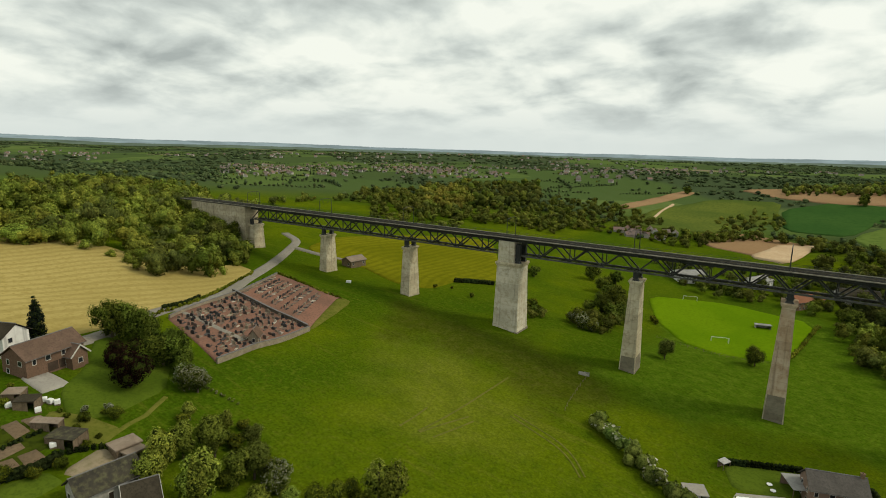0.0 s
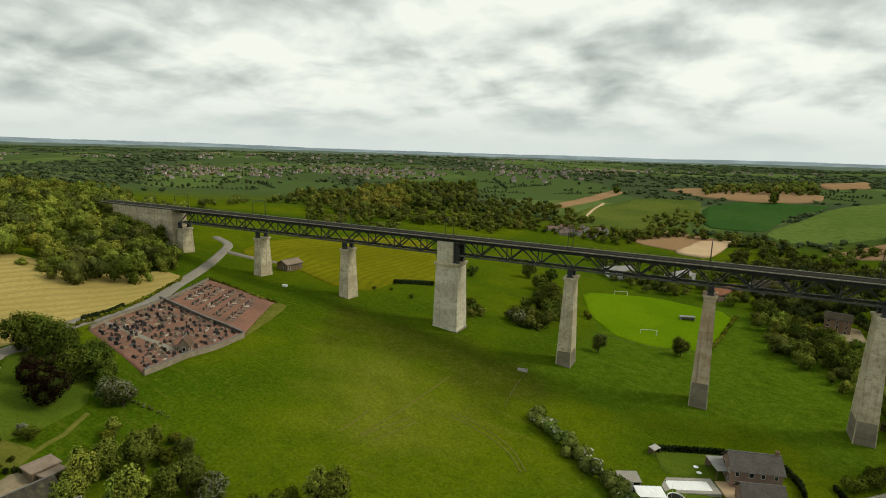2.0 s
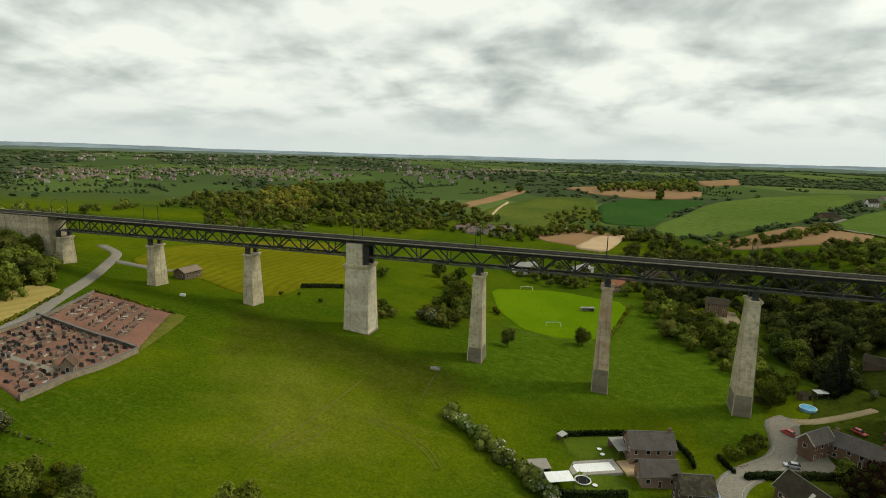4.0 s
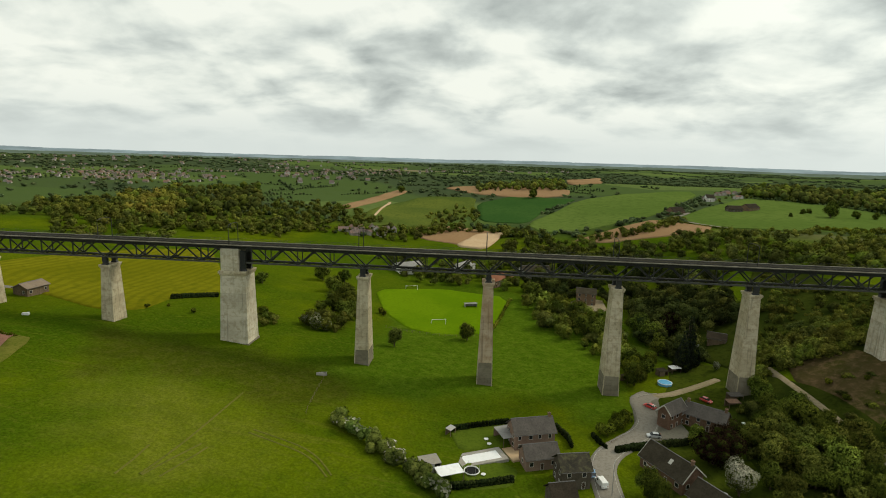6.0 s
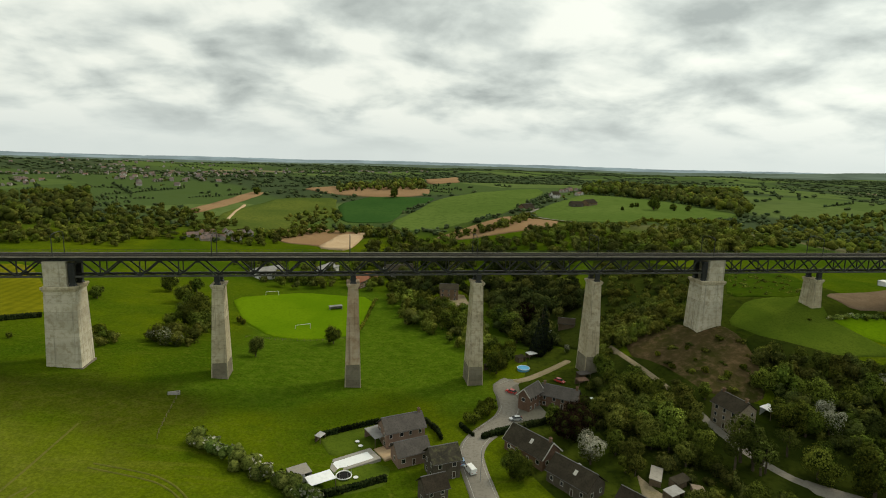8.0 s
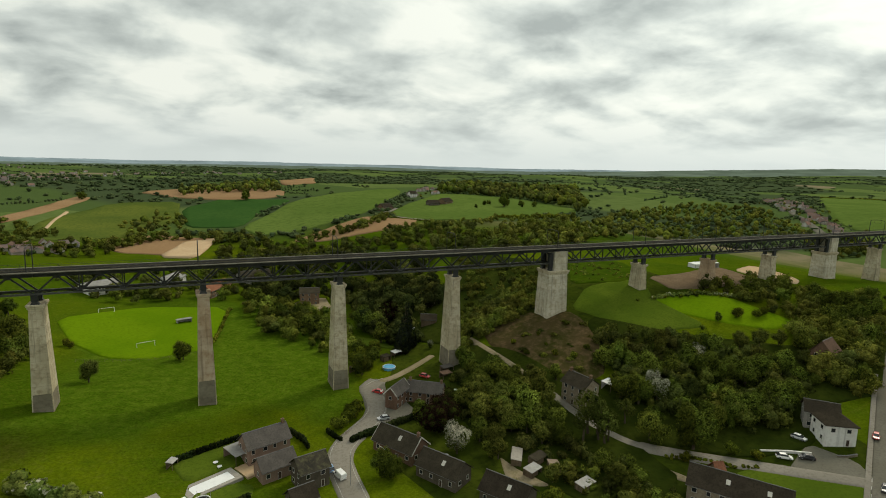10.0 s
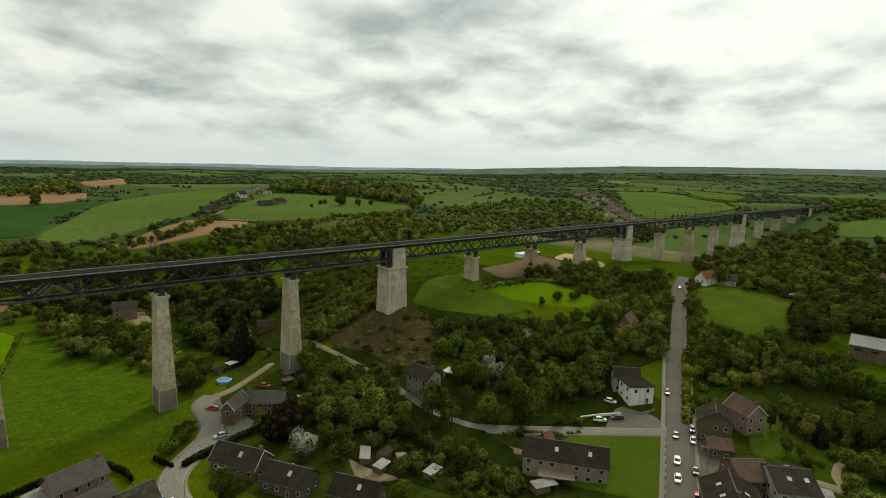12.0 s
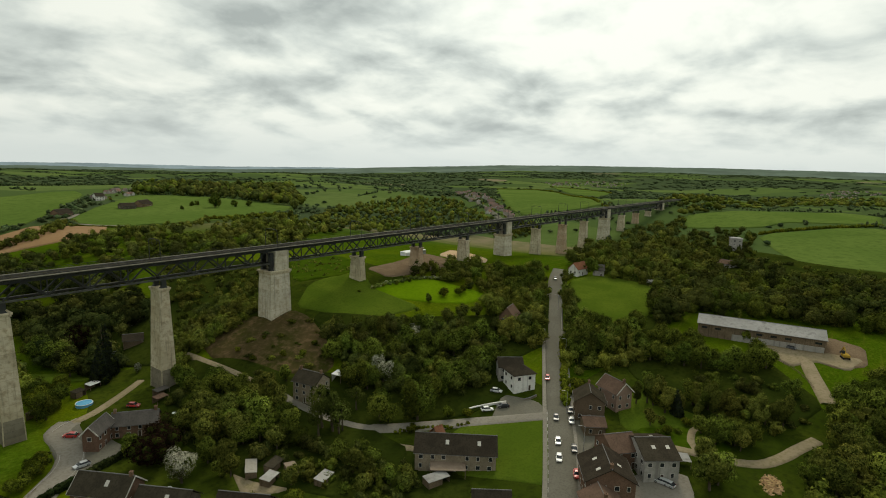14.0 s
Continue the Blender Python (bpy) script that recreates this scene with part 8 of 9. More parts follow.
hedge('thick flowering hawthorn hedge across the meadow', 5.0, 5.4, 'haw', [(52.8, -47.4), (58.0, -51.7), (64.3, -54.9), (71.7, -60.8), (78.4, -65.5), (84.2, -69.8), (87.1, -73.2)])
hedge('dark clipped hedge round a garden', 1.4, 2.0, 'hedge', [(85.5, -40.1), (94.6, -35.4), (104.2, -31.3)])
hedge('dark clipped hedge beside a brick house', 1.4, 2.0, 'hedge', [(119.5, -31.9), (122.2, -37.6), (123.0, -42.4)])
hedge('dark clipped hedge along a garden', 1.6, 2.0, 'hedge', [(86.9, -69.2), (94.9, -65.9), (104.1, -61.8)])
hedge('dark clipped hedge at the street bend', 2.2, 1.8, 'hedge', [(136.4, -43.3), (141.6, -41.0), (147.4, -39.2), (155.2, -36.5)])
hedge('dark hedge beside a cottage drive', 2.0, 1.8, 'hedge', [(155.0, -37.2), (161.2, -34.8)])
hedge('low dark hedge beside the street', 1.4, 1.4, 'hedge', [(130.6, -35.2), (132.1, -39.2), (133.2, -41.7)])
hedge('low field hedge along a lane', 1.6, 1.6, 'bush', [(-76.1, -103.0), (-80.8, -89.0), (-86.9, -74.7), (-98.3, -54.5), (-106.8, -40.2)])
hedge('clipped hedge along a lane', 1.6, 1.6, 'hedge', [(-80.3, -97.6), (-81.9, -88.3), (-85.5, -81.0)])
hedge('dark hedge across the hay meadow', 2.0, 2.0, 'hedge', [(-47.5, 38.3), (-40.7, 46.4), (-33.9, 53.8)])
hedge('overgrown hedge at the cemetery edge', 1.5, 1.5, 'bush', [(-102.7, -28.0), (-83.0, -31.2), (-69.3, -33.2), (-60.4, -33.1)])
hedge('tangled low hedge beside an allotment', 0.9, 0.8, 'hedge', [(-28.6, -164.9), (-29.9, -158.2), (-30.2, -154.8)])
hedge('low dark hedge between sheds and a yard', 1.1, 1.1, 'hedge', [(-22.0, -155.6), (-20.4, -150.8), (-18.6, -147.6)])
hedge('overgrown fence line below a hawthorn', 0.9, 1.0, 'haw', [(-28.6, -118.6), (-22.5, -117.4), (-18.0, -116.7)])
hedge('low hedge round the allotments', 2.0, 1.8, 'hedge', [(-22.4, -167.9), (-20.3, -161.9), (-20.3, -156.3)])
hedge('field hedge along the pitch', 1.8, 1.6, 'bush', [(99.2, 65.2), (105.9, 97.0), (112.3, 135.7)])
hedge('green hedge along the farm lane', 2.0, 2.0, 'bush', [(288.6, 381.2), (296.2, 345.2), (310.8, 307.4)])
hedge('green hedgerow between two pastures', 5, 5, 'bush', [(388.7, 309.2), (411.0, 299.4), (441.4, 299.7), (505.8, 330.5)])
hedge('dark field hedge on the far hill', 4, 3.5, 'bush', [(716.0, -125.2), (775.0, -156.0), (825.5, -193.0), (861.5, -222.3)])
hedge('green hedgerow between light fields', 5, 4, 'bush', [(1527.4, 670.4), (1568.8, 541.9), (1374.0, 382.0), (853.2, 93.6), (847.7, 75.2)])
hedge('hedgerow above a light field', 5, 4, 'bush', [(1799.2, 627.2), (1696.6, 456.4), (1567.5, 336.2)])
hedge('shrubs round the paddock', 2.5, 2.2, 'haw', [(286.7, -13.2), (296.3, -13.1), (304.8, -14.5), (316.3, -15.3), (326.7, -20.9), (334.2, -25.6)])
hedge('green hedge beside the road junction', 1.4, 1.6, 'bush', [(220.2, -88.1), (227.7, -93.7), (233.6, -100.9), (238.3, -104.4)])
hedge('overgrown green roadside hedge', 3, 3.5, 'bush', [(266.6, -125.7), (277.5, -120.4), (293.1, -112.6), (311.8, -103.3)])
wall_run('grey stone cemetery wall', 0.5, 1.7, 'stone', [(-37.7, -108.3), (-38.7, -100.8), (-39.9, -92.7), (-39.6, -82.9), (-41.5, -69.2)])
wall_run('dark cemetery dividing wall', 0.5, 1.6, 'darkstone', [(-86.1, -66.0), (-64.5, -68.5), (-55.2, -68.9), (-42.8, -68.7)])
wall_run('stone cemetery wall beside the lane', 0.5, 1.4, 'stone', [(-71.6, -101.0), (-75.8, -92.3), (-78.9, -82.7), (-82.6, -70.5), (-84.2, -64.2)])
wall_run('stone wall along the newer graves', 0.5, 1.3, 'stone', [(-84.2, -64.2), (-92.1, -48.1), (-101.4, -30.8)])
wall_run('white-capped garden wall', 0.35, 0.8, 'white', [(245.6, -99.4), (251.4, -103.4), (256.4, -107.7)])
wall_run('stone wall before a white house', 0.35, 0.8, 'stone', [(260.9, -112.1), (263.3, -113.5), (266.4, -114.4)])
fence('thin wire fence on wooden posts round the pitch', 1.2, [(49.6, 52.7), (59.9, 51.3), (75.3, 51.7), (88.3, 55.7), (99.6, 61.6)])
fence('wire fence on wooden posts across a meadow', 1.2, [(40.7, -18.4), (41.8, -38.8), (42.7, -46.4)])
fence('timber field gate and rails', 1.1, [(133.8, -39.4), (135.6, -38.6), (137.8, -36.7)])
fence('white rails beside the yard', 1.0, [(151.9, -5.8), (155.7, -3.3), (159.8, -2.2)])
fence('timber paddock fence along the barn track', 1.2, [(357.4, -176.0), (348.8, -184.1), (341.4, -189.5), (331.6, -193.8)])
car('red', (279.9, -111.9), -153, 'car')
car('darkgrey', (256.4, -126.9), -154, 'car')
car('silver', (243.6, -133.7), -154, 'car')
car('white', (235.7, -137.8), -154, 'car')
car('darkgrey', (263.6, -128.7), -153, 'car')
car('silver', (257.3, -132.0), -153, 'car')
car('black', (242.3, -139.6), -153, 'car')
car('red', (231.2, -145.2), -153, 'car')
car('white', (248.2, -105.1), -43, 'car')
car('black', (253.0, -108.5), 137, 'car')
car('silver', (260.4, -101.2), -75, 'car')
car('white', (128.3, -59.6), 105, 'van')
car('blue', (126.7, -55.5), 92, 'car')
car('silver', (149.9, -33.1), 178, 'car')
car('white', (193.7, 49.8), -52, 'car')
car('red', (175.5, -7.4), -53, 'car')
car('red', (154.4, -12.8), 130, 'car')
car('darkgrey', (367.4, -183.2), -110, 'car')
car('silver', (241.0, -165.2), 87, 'car')
car('silver', (240.9, -166.7), 78, 'car')
car('darkgrey', (391.4, -61.0), -155, 'car')
car('white', (284.2, -135.0), -90, 'car')
cemetery((-102.3, -30.1), (-62.4, -32.0), (-42.6, -68.2), (-84.9, -65.4), (-38.7, -107.9), (-71.6, -101.0))


# ---- village things ----
M["cover"] = surf("white_pool_cover", (0.72, 0.73, 0.73), (0.78, 0.79, 0.79), (0.66, 0.67, 0.67), 0.2, 1.0, 0.5, 0.0)
M["bluewater"] = surf("blue_pool_water", (0.10, 0.30, 0.48), (0.14, 0.36, 0.55), (0.09, 0.26, 0.42), 0.4, 1.0, 0.1, 0.0)
M["plastic"] = surf("white_plastic", (0.66, 0.66, 0.63), (0.72, 0.72, 0.69), (0.56, 0.56, 0.53), 0.4, 2.0, 0.5, 0.0)
M["yellow"] = surf("yellow_machine_paint", (0.34, 0.22, 0.03), (0.38, 0.25, 0.04), (0.22, 0.15, 0.04), 0.4, 2.0, 0.5, 0.0)
M["marking"] = surf("road_marking_paint", (0.40, 0.39, 0.36), (0.46, 0.45, 0.42), (0.24, 0.23, 0.21), 0.4, 1.5, 0.8, 0.0)
M["cutwood"] = surf("cut_log_ends", (0.34, 0.22, 0.11), (0.42, 0.29, 0.16), (0.24, 0.15, 0.08), 0.6, 3.0, 0.9, 0.2, vary=0.2)


def gz(x, y, up=0.0):
    return float(height(x, y)) + up


def goal(x, y, turn):
    o = thing("football_goal", (x, y, gz(x, y, 0.3)), "white tubular football goal on the mown pitch", "football goal", turn, group="football goals")
    for s in (-1, 1):
        bm = bmesh.new()
        tube(bm, [(s * 3.66, 0, -0.3), (s * 3.66, 0, 2.44)], 0.09, 6)
        part("post", bm, M["plastic"], o)
        bm = bmesh.new()
        tube(bm, [(s * 3.66, 0, 2.44), (s * 3.66, 1.6, -0.2)], 0.05, 5)
        part("stay", bm, M["plastic"], o)
    bm = bmesh.new()
    tube(bm, [(-3.7, 0, 2.44), (3.7, 0, 2.44)], 0.09, 6)
    part("crossbar", bm, M["plastic"], o)
    return o


goal(73.4, 70.6, 16)
goal(51.2, 134.1, 16)

# raised swimming pool with a white cover, paving round it
pool = thing("swimming_pool", (95.9, -51.8, gz(95.9, -51.8)), "garden swimming pool under a white cover with paved edge", "swimming pool", 25)
bm = bmesh.new()
for a in ((-7.2, -3.4, 7.2, -2.1), (-7.2, 2.1, 7.2, 3.4), (-7.2, -2.1, -5.6, 2.1), (5.6, -2.1, 7.2, 2.1)):
    box(bm, a[0], a[1], -0.6, a[2], a[3], 0.5)
part("paved_edge", bm, M["pave"], pool)
bm = bmesh.new()
box(bm, -5.6, -2.1, -0.4, 5.6, 2.1, 0.45, 0.05)
part("cover", bm, M["cover"], pool, "stretched white pool cover")
terrace = thing("terrace", (105.5, -47.5, gz(105.5, -47.5)), "tan paved garden terrace beside the house", "terrace", 25)
bm = bmesh.new()
box(bm, -2.5, -4, -0.8, 3.5, 3, 0.42)
part("paving", bm, M["sand"], terrace)


def trampoline(x, y):
    o = thing("trampoline", (x, y, gz(x, y)), "round black trampoline with a safety net frame on a lawn", "trampoline")
    bm = bmesh.new()
    tube(bm, [(0, 0, 0.78), (0, 0, 0.84)], 1.85, 24)
    part("mat", bm, M["rubber"], o)
    ring = [(2.1 * math.cos(i * 0.2618), 2.1 * math.sin(i * 0.2618), 0.85) for i in range(25)]
    bm = bmesh.new()
    tube(bm, ring, 0.16, 6)
    part("padded_rim", bm, M["plastic"], o, "pale padded rim")
    for i in range(6):
        a = i * 1.047
        bm = bmesh.new()
        tube(bm, [(2.1 * math.cos(a), 2.1 * math.sin(a), -0.2), (2.1 * math.cos(a), 2.1 * math.sin(a), 2.7)], 0.04, 5)
        part("pole", bm, M["rim"], o)


trampoline(93.3, -59.8)


def slab_roof(name, label, x, y, turn, L, w, h, roof, wall="wood", cat="shed"):
    """A low open or boarded shelter with a single-pitch roof on posts."""
    o = thing(name, (x, y, gz(x, y)), label, cat, turn)
    for sx_ in (-1, 1):
        for sy_ in (-1, 1):
            bm = bmesh.new()
            box(bm, sx_ * (L / 2 - 0.15) - 0.07, sy_ * (w / 2 - 0.15) - 0.07, -0.5, sx_ * (L / 2 - 0.15) + 0.07, sy_ * (w / 2 - 0.15) + 0.07, h - (0.25 if sy_ < 0 else 0.0))
            part("post", bm, M["wood"], o)
    bm = bmesh.new()
    v = [bm.verts.new(p) for p in ((-L / 2, -w / 2, h - 0.3), (L / 2, -w / 2, h - 0.3), (L / 2, w / 2, h), (-L / 2, w / 2, h))]
    t = [bm.verts.new(p.co + Vector((0, 0, 0.12))) for p in v]
    bm.faces.new(v[::-1])
    bm.faces.new(t)
    for i in range(4):
        bm.faces.new((v[i], v[(i + 1) % 4], t[(i + 1) % 4], t[i]))
    part("roof", bm, M[roof], o)
    bm = bmesh.new()
    box(bm, -L / 2 + 0.2, w / 2 - 0.25, -0.5, L / 2 - 0.2, w / 2 - 0.18, h - 0.05)
    part("back_wall", bm, M[wall], o)
    if "shed" in name:
        for sx_ in (-1, 1):
            bm = bmesh.new()
            box(bm, sx_ * (L / 2 - 0.2) - 0.04, -w / 2 + 0.2, -0.5, sx_ * (L / 2 - 0.2) + 0.04, w / 2 - 0.25, h - 0.28)
            part("side_wall", bm, M[wall], o)
        bm = bmesh.new()
        box(bm, -L / 2 + 0.25, -w / 2 + 0.2, -0.5, L * 0.15, -w / 2 + 0.27, h - 0.3)
        part("front_panel", bm, M[wall], o)
    return o


slab_roof("garden_pavilion", "white flat-roofed garden pavilion beside a hedge", 87.3, -63.9, 25, 7.0, 4.2, 2.6, "cover", "white", "pavilion")
slab_roof("garden_shed", "pale flat-roofed garden shed by the hedge", 81.7, -61.0, 25, 5.5, 4.5, 2.7, "pave", "white")
slab_roof("veranda", "grey-roofed open veranda on a brick house", 103.4, -41.5, 25, 5.5, 7.0, 3.4, "metal", "pinkbrick", "veranda")
slab_roof("playhouse", "small pale garden playhouse behind a hedge", 86.3, -41.3, 60, 3.0, 2.0, 2.2, "flatgrey")
slab_roof("lean_to", "weathered timber lean-to against a pier foot", 185.5, -6.5, 10, 5.0, 3.0, 2.6, "tilegrey")
slab_roof("lean_to", "dark timber shelter beside a pier foot", 183.0, -11.0, 10, 4.5, 3.0, 2.4, "tilebrown")
slab_roof("shelter", "open timber shelter with a dark roof beside a pier", 152.6, 9.5, 30, 5.0, 4.0, 2.6, "slate", "wood", "shelter")
slab_roof("tunnel_shed", "long white plastic tunnel roof on a building site", 373.0, 33.0, 0, 20.0, 6.0, 3.0, "plastic", "plastic")
slab_roof("workshop_canopy", "pale corrugated canopy beside a workshop", 252.6, -165.0, 27, 5.0, 9.0, 2.6, "metal", "grey", "canopy")
slab_roof("lean_to", "pale corrugated lean-to roof before a stone building", 212.4, -114.7, -53, 10.0, 5.0, 3.2, "flatbrown", "stone")
slab_roof("garden_shed", "narrow shed with a pale corrugated roof", 207.1, -114.7, -20, 7.0, 3.5, 2.6, "metal")
slab_roof("kennel_row", "row of low pale sheds along a garden", 441.5, -94.0, -40, 16.0, 4.0, 2.8, "metal", "white")
slab_roof("kennel_row", "low shed with a pale roof", 426.4, -108.8, -40, 10.0, 4.0, 2.8, "metal", "white")
slab_roof("garden_tent", "white garden tent roof among trees", 230.3, -50.6, 20, 5.0, 4.0, 2.8, "plastic", "plastic", "tent")
for x, y, a, L, r in ((179.2, -78.4, 20, 5.0, "flatgrey"), (188.6, -89.9, 15, 5.5, "flatgrey"), (178.8, -70.5, 55, 7.5, "pave"), (184.0, -74.0, 20, 6.0, "slate"), (186.0, -79.0, 70, 4.0, "flatbrown")):
    slab_roof("garden_shed", "low garden shed with a pale flat roof", x, y, a, L, 3.2, 2.4, r)
for x, y, a, L, w, r in ((-40.3, -152.7, 40, 4.5, 3.2, "slate"), (-44.5, -153.4, 40, 4.0, 3.0, "flatbrown"), (-24.5, -152.4, 25, 6.5, 4.2, "slatemoss"), (-30.5, -153.2, 30, 6.0, 2.0, "flatbrown")):
    slab_roof("allotment_shed", "patched old timber allotment shed", x, y, a, L, w, 2.3, r)


def tank(x, y):
    o = thing("water_container", (x, y, gz(x, y)), "white plastic water container in an allotment", "container", GROW.uniform(0, 90), group="water containers")
    bm = bmesh.new()
    box(bm, -0.6, -0.5, 0.15, 0.6, 0.5, 1.15, 0.1)
    part("tank", bm, M["plastic"], o)
    bm = bmesh.new()
    box(bm, -0.62, -0.52, -0.2, 0.62, 0.52, 0.15)
    part("pallet", bm, M["wood"], o)


for x, y in ((-42.5, -155.4), (-37.5, -152.0), (-39.2, -148.9), (-38.2, -148.0), (-41.5, -150.3), (-40.5, -149.6), (-24.8, -154.8)):
    tank(x, y)


def round_pool(x, y):
    o = thing("paddling_pool", (x, y, gz(x, y)), "round blue above-ground pool on a lawn", "pool")
    bm = bmesh.new()
    tube(bm, [(0, 0, -0.4), (0, 0, 1.0)], 2.6, 22)
    part("liner", bm, M["bluewater"], o)
    bm = bmesh.new()
    tube(bm, [(2.6 * math.cos(i * 0.2856), 2.6 * math.sin(i * 0.2856), 1.0) for i in range(23)], 0.12, 5)
    part("rim", bm, M["plastic"], o)


round_pool(166.0, 8.1)
slab_roof("sun_canopy", "white fabric sun canopy in a garden", 174.0, 21.7, 20, 4.5, 3.0, 2.5, "plastic", "wood", "canopy")
slab_roof("garden_shed", "small dark shed among shrubs", 168.0, 18.5, 20, 4.0, 3.0, 2.4, "slate")


def street_lamp(x, y, turn, h=8.0):
    o = thing("street_lamp", (x, y, gz(x, y)), "slim grey street lamp with a curved arm", "street lamp", turn, group="street lamps")
    bm = bmesh.new()
    tube(bm, [(0, 0, -0.4), (0, 0, h * 0.6), (0, 0, h)], [0.11, 0.09, 0.07], 7)
    part("pole", bm, M["rim"], o)
    bm = bmesh.new()
    tube(bm, [(0, 0, h), (0.5, 0, h + 0.25), (1.6, 0, h + 0.3)], 0.05, 6)
    part("arm", bm, M["rim"], o)
    bm = bmesh.new()
    box(bm, 1.3, -0.14, h + 0.2, 2.0, 0.14, h + 0.36, 0.03)
    part("lamp_head", bm, M["flatgrey"], o)


street_lamp(130.1, -64.5, 70, 9.5)
street_lamp(140.2, -62.8, 120)
for x, y, a in ((243.5, -142.0, 120), (262.0, -128.0, 120), (300.0, -110.0, 120), (345.0, -85.0, 120)):
    street_lamp(x, y, a)

# hut on the pitch, trough in the meadow, box by the cemetery, chapel
hut = thing("pitch_hut", (88.6, 110.5, gz(88.6, 110.5)), "low grey team shelter at the side of the pitch", "hut", 20)
bm = bmesh.new()
box(bm, -3.5, 1.2, -0.4, 3.5, 1.35, 2.3)
box(bm, -3.5, -1.2, -0.4, -3.36, 1.2, 2.2)
box(bm, 3.36, -1.2, -0.4, 3.5, 1.2, 2.2)
part("wall", bm, M["grey"], hut)
bm = bmesh.new()
box(bm, -3.8, -1.5, 2.3, 3.8, 1.6, 2.48, 0.04)
part("roof", bm, M["metal"], hut)
trough = thing("water_trough", (39.2, -18.3, gz(39.2, -18.3)), "grey cattle water trough in trampled grass", "trough", 15)
bm = bmesh.new()
for a in ((-1.8, -0.7, 1.8, -0.55), (-1.8, 0.55, 1.8, 0.7), (-1.8, -0.55, -1.65, 0.55), (1.65, -0.55, 1.8, 0.55)):
    box(bm, a[0], a[1], -0.3, a[2], a[3], 0.7)
box(bm, -1.65, -0.55, -0.3, 1.65, 0.55, 0.15)
part("basin", bm, M["grey"], trough)
house("chapel", "small brick cemetery chapel with a steep brown roof", (-43.5, -90.5), 125, 4.4, 3.6, 2.4, 4.8, "stone", "tilebrown")
crate = thing("field_trough", (-76.8, -9.9, gz(-76.8, -9.9)), "white metal field trough on the grass", "trough", 20)
bm = bmesh.new()
box(bm, -1.1, -0.7, -0.2, 1.1, 0.7, 0.9, 0.08)
part("tub", bm, M["plastic"], crate)

# wood pile and excavator
pile = thing("log_pile", (258.8, -189.0, gz(258.8, -189.0)), "heap of pale split logs beside a track", "log pile", 10)
lr = random.Random(5)
bm = bmesh.new()
tube(bm, [(-0.6, 0, 0), (0.6, 0, 0)], 0.22, 7)
log_me = bpy.data.meshes.new("log")
bm.to_mesh(log_me)
bm.free()
log_me.materials.append(M["cutwood"])
for i in range(150):
    a, r0 = lr.uniform(0, 6.28), lr.random() ** 0.6
    z = (1 - r0) * 1.5 * lr.uniform(0.3, 1.0) + 0.1
    share("log", log_me, pile, pose(5.5 * r0 * math.cos(a), 2.6 * r0 * math.sin(a), z, lr.uniform(-20, 20), lr.uniform(-20, 20), lr.uniform(0, 180)))


def excavator(x, y, turn):
    o = thing("excavator", (x, y, gz(x, y, 0.4)), "yellow tracked excavator parked on bare ground", "excavator", turn)
    for s in (-1, 1):
        bm = bmesh.new()
        box(bm, -1.9, s * 1.1 - 0.3, 0, 1.9, s * 1.1 + 0.3, 0.8, 0.2)
        part("track", bm, M["rubber"], o)
    bm = bmesh.new()
    box(bm, -1.9, -1.2, 0.9, 1.4, 1.2, 2.0, 0.15)
    part("engine_housing", bm, M["yellow"], o)
    bm = bmesh.new()
    box(bm, 0.1, 0.1, 2.0, 1.5, 1.15, 3.1, 0.1)
    part("cab", bm, M["glass"], o)
    bm = bmesh.new()
    beam(bm, (1.2, -0.5, 1.6), (3.6, -0.5, 3.9), 0.4, 0.5)
    part("boom", bm, M["yellow"], o)
    bm = bmesh.new()
    beam(bm, (3.6, -0.5, 3.9), (5.6, -0.5, 1.6), 0.35, 0.4)
    part("stick", bm, M["yellow"], o)
    bm = bmesh.new()
    frustum(bm, 1.0, 1.1, 0.5, 0.5, 0.9, 1.6, 5.7, -0.5)
    part("bucket", bm, M["steel"], o)


excavator(368.2, -202.0, 20)


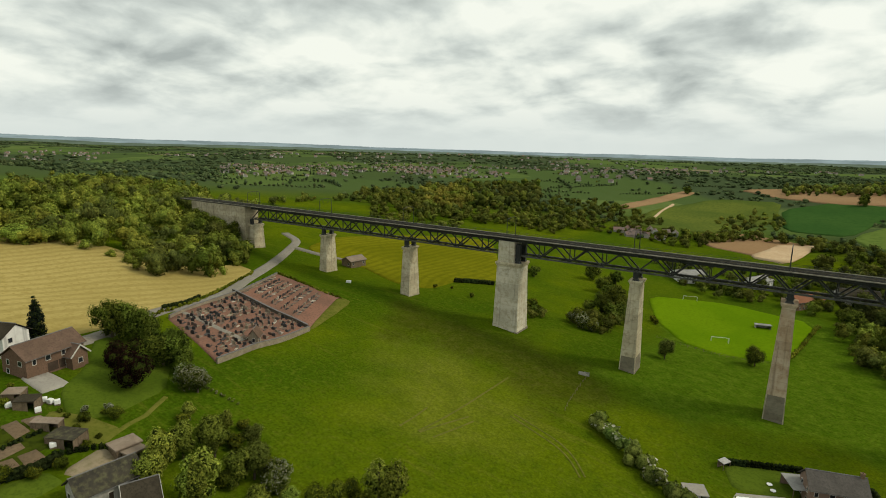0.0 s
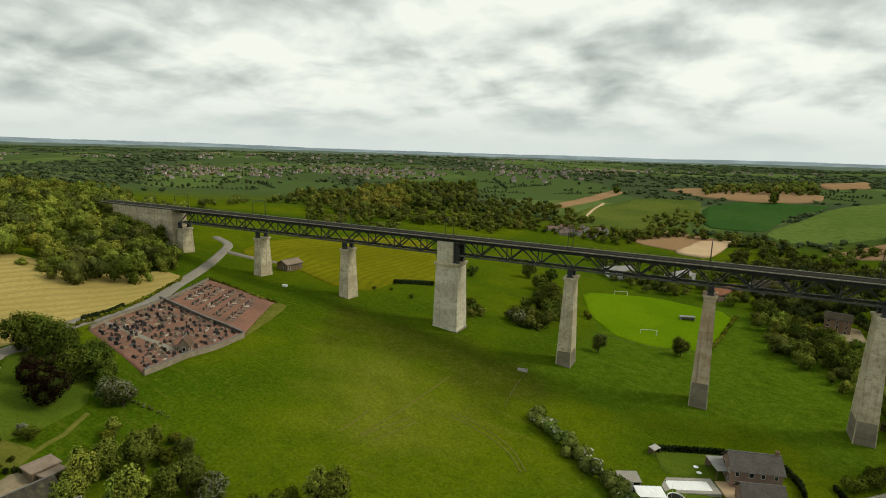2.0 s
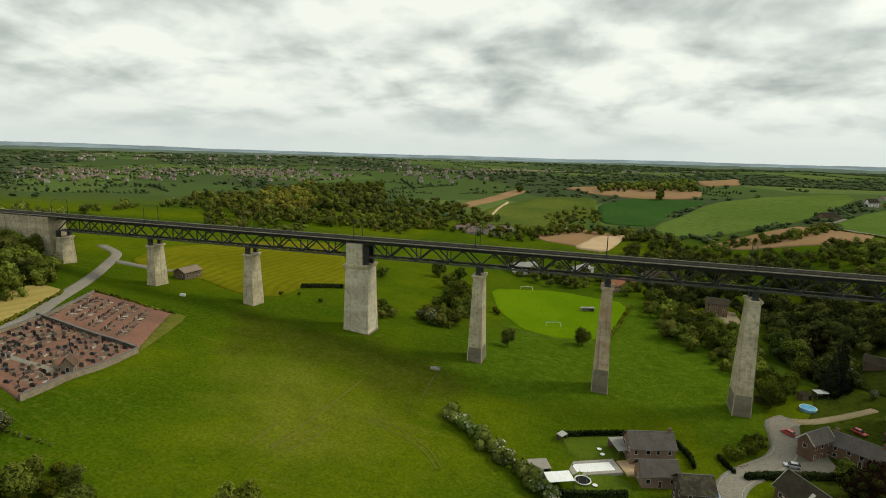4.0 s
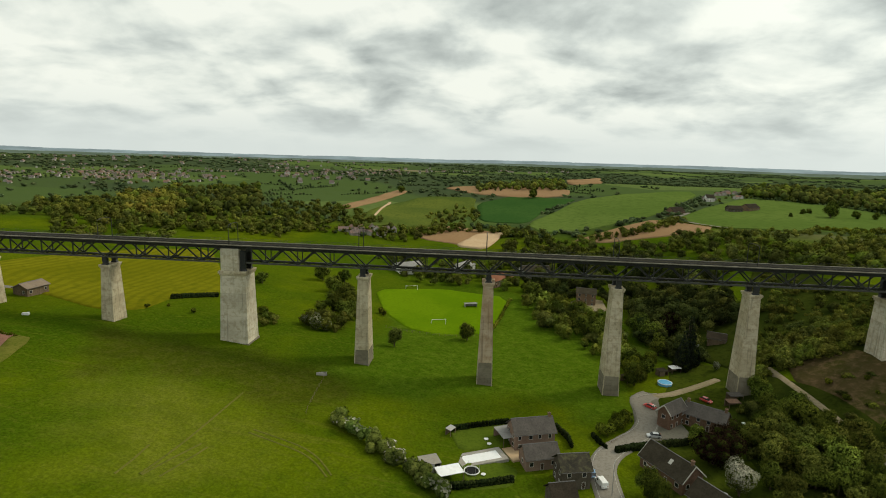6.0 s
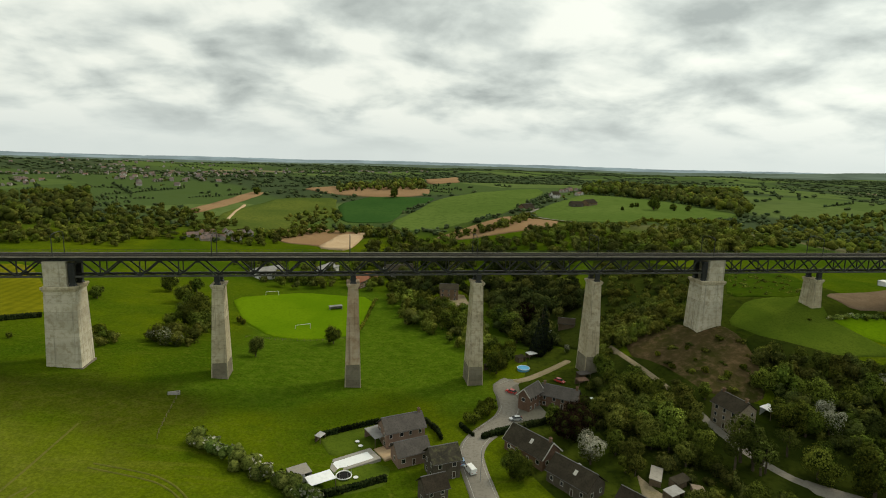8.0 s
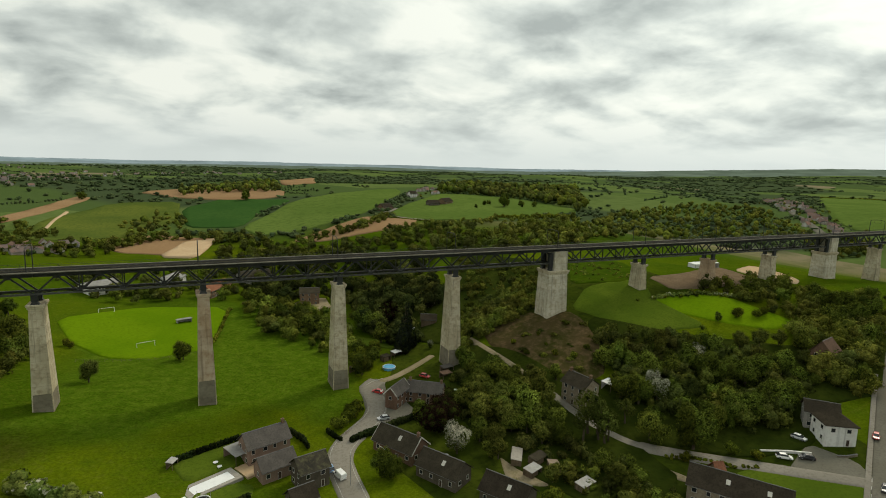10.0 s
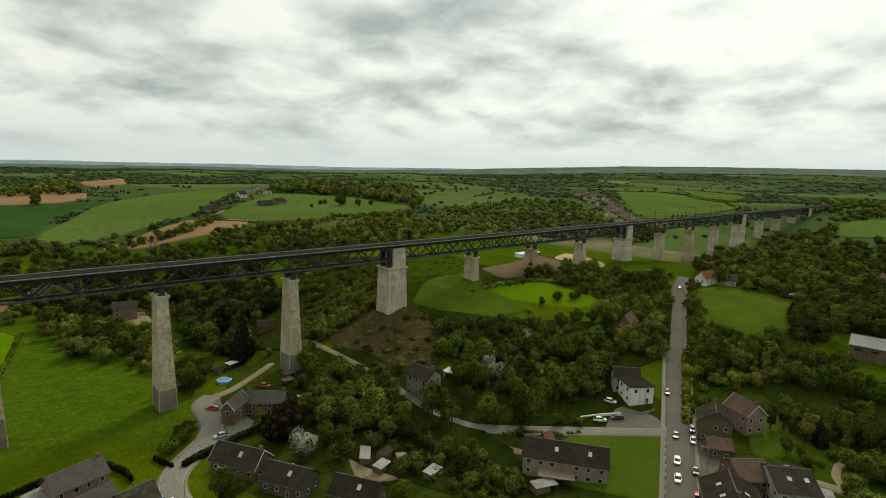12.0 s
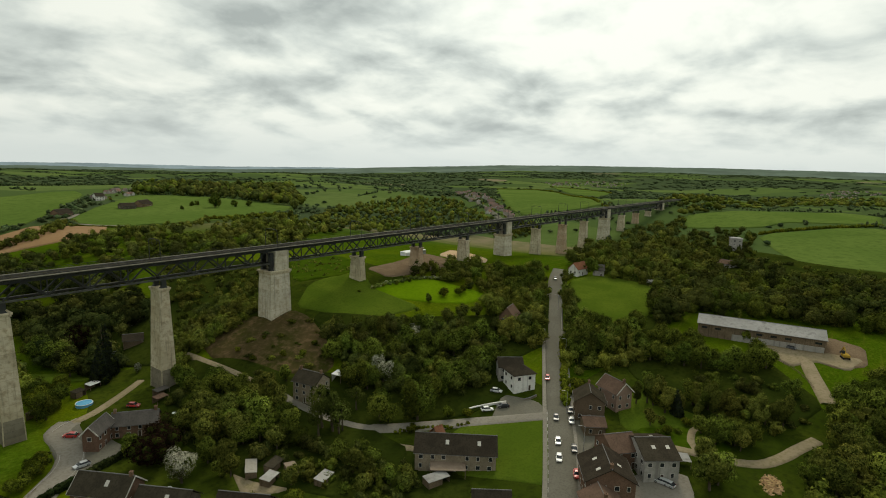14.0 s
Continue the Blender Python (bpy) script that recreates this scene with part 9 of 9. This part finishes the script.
def garden_table(x, y):
    o = thing("garden_table", (x, y, gz(x, y)), "white plastic garden table with chairs on a lawn", "garden table", GROW.uniform(0, 90))
    bm = bmesh.new()
    tube(bm, [(0, 0, 0.7), (0, 0, 0.75)], 0.7, 12)
    part("tabletop", bm, M["plastic"], o)
    for i in range(4):
        a = i * 1.57
        bm = bmesh.new()
        tube(bm, [(0.4 * math.cos(a), 0.4 * math.sin(a), -0.2), (0.4 * math.cos(a), 0.4 * math.sin(a), 0.7)], 0.04, 5)
        part("leg", bm, M["plastic"], o)


for x, y in ((97.3, -42.3), (98.2, -44.7), (96.5, -60.5), (181.7, -22.7), (157.5, -60.0), (160.5, -60.5)):
    garden_table(x, y)

# road markings: one dash or line at a time
MARK_LINE = along([tuple(p) for p in ROADS[4][0][::6]], 1.0)


def marking(i0, i1, off, wide, label, line=MARK_LINE):
    seg = line[i0:i1 + 1]
    if len(seg) < 2:
        return
    d = float(np.hypot(seg[0][0] - 93, seg[0][1] + 199))
    u = 0.40 + d * 0.0011
    vs, fs = ribbon(seg, [off + wide / 2, off - wide / 2], [u, u])
    ob = new("road_marking", mesh_of("road_marking", vs, fs, M["marking"]))
    if sum(q.normal.z for q in ob.data.polygons) < 0:
        ob.data.flip_normals()
    tagged(ob, label, "road marking", kind="structure")


for i in range(0, 60, 4):
    marking(i, i + 2, 3.9, 0.14, "pale dashed edge line on the main road")
for i in range(70, 180, 36):
    marking(i, i + 36, -3.4, 0.12, "faint pale edge line on the main road")

STREET = along([tuple(p) for p in ROADS[2][0][::4]], 1.0)
for off in (-2.9, 2.9):
    marking(4, 62, off, 0.11, "pale edge line along the village street", STREET)


def pavement(side):
    line = along([tuple(p) for p in ROADS[4][0][::6]], 2.0)[:60]
    vs, fs = ribbon(line, [side * 4.05, side * 4.07, side * (5.4 if side > 0 else 5.0), side * (5.45 if side > 0 else 5.05)], [0.2, 0.62, 0.62, 0.1])
    ob = new("pavement", mesh_of("pavement", vs, fs, M["lane"]))
    if sum(q.normal.z for q in ob.data.polygons) < 0:
        ob.data.flip_normals()
    tagged(ob, "raised grey pavement beside the main road", "pavement", kind="structure")


pavement(-1)
pavement(1)
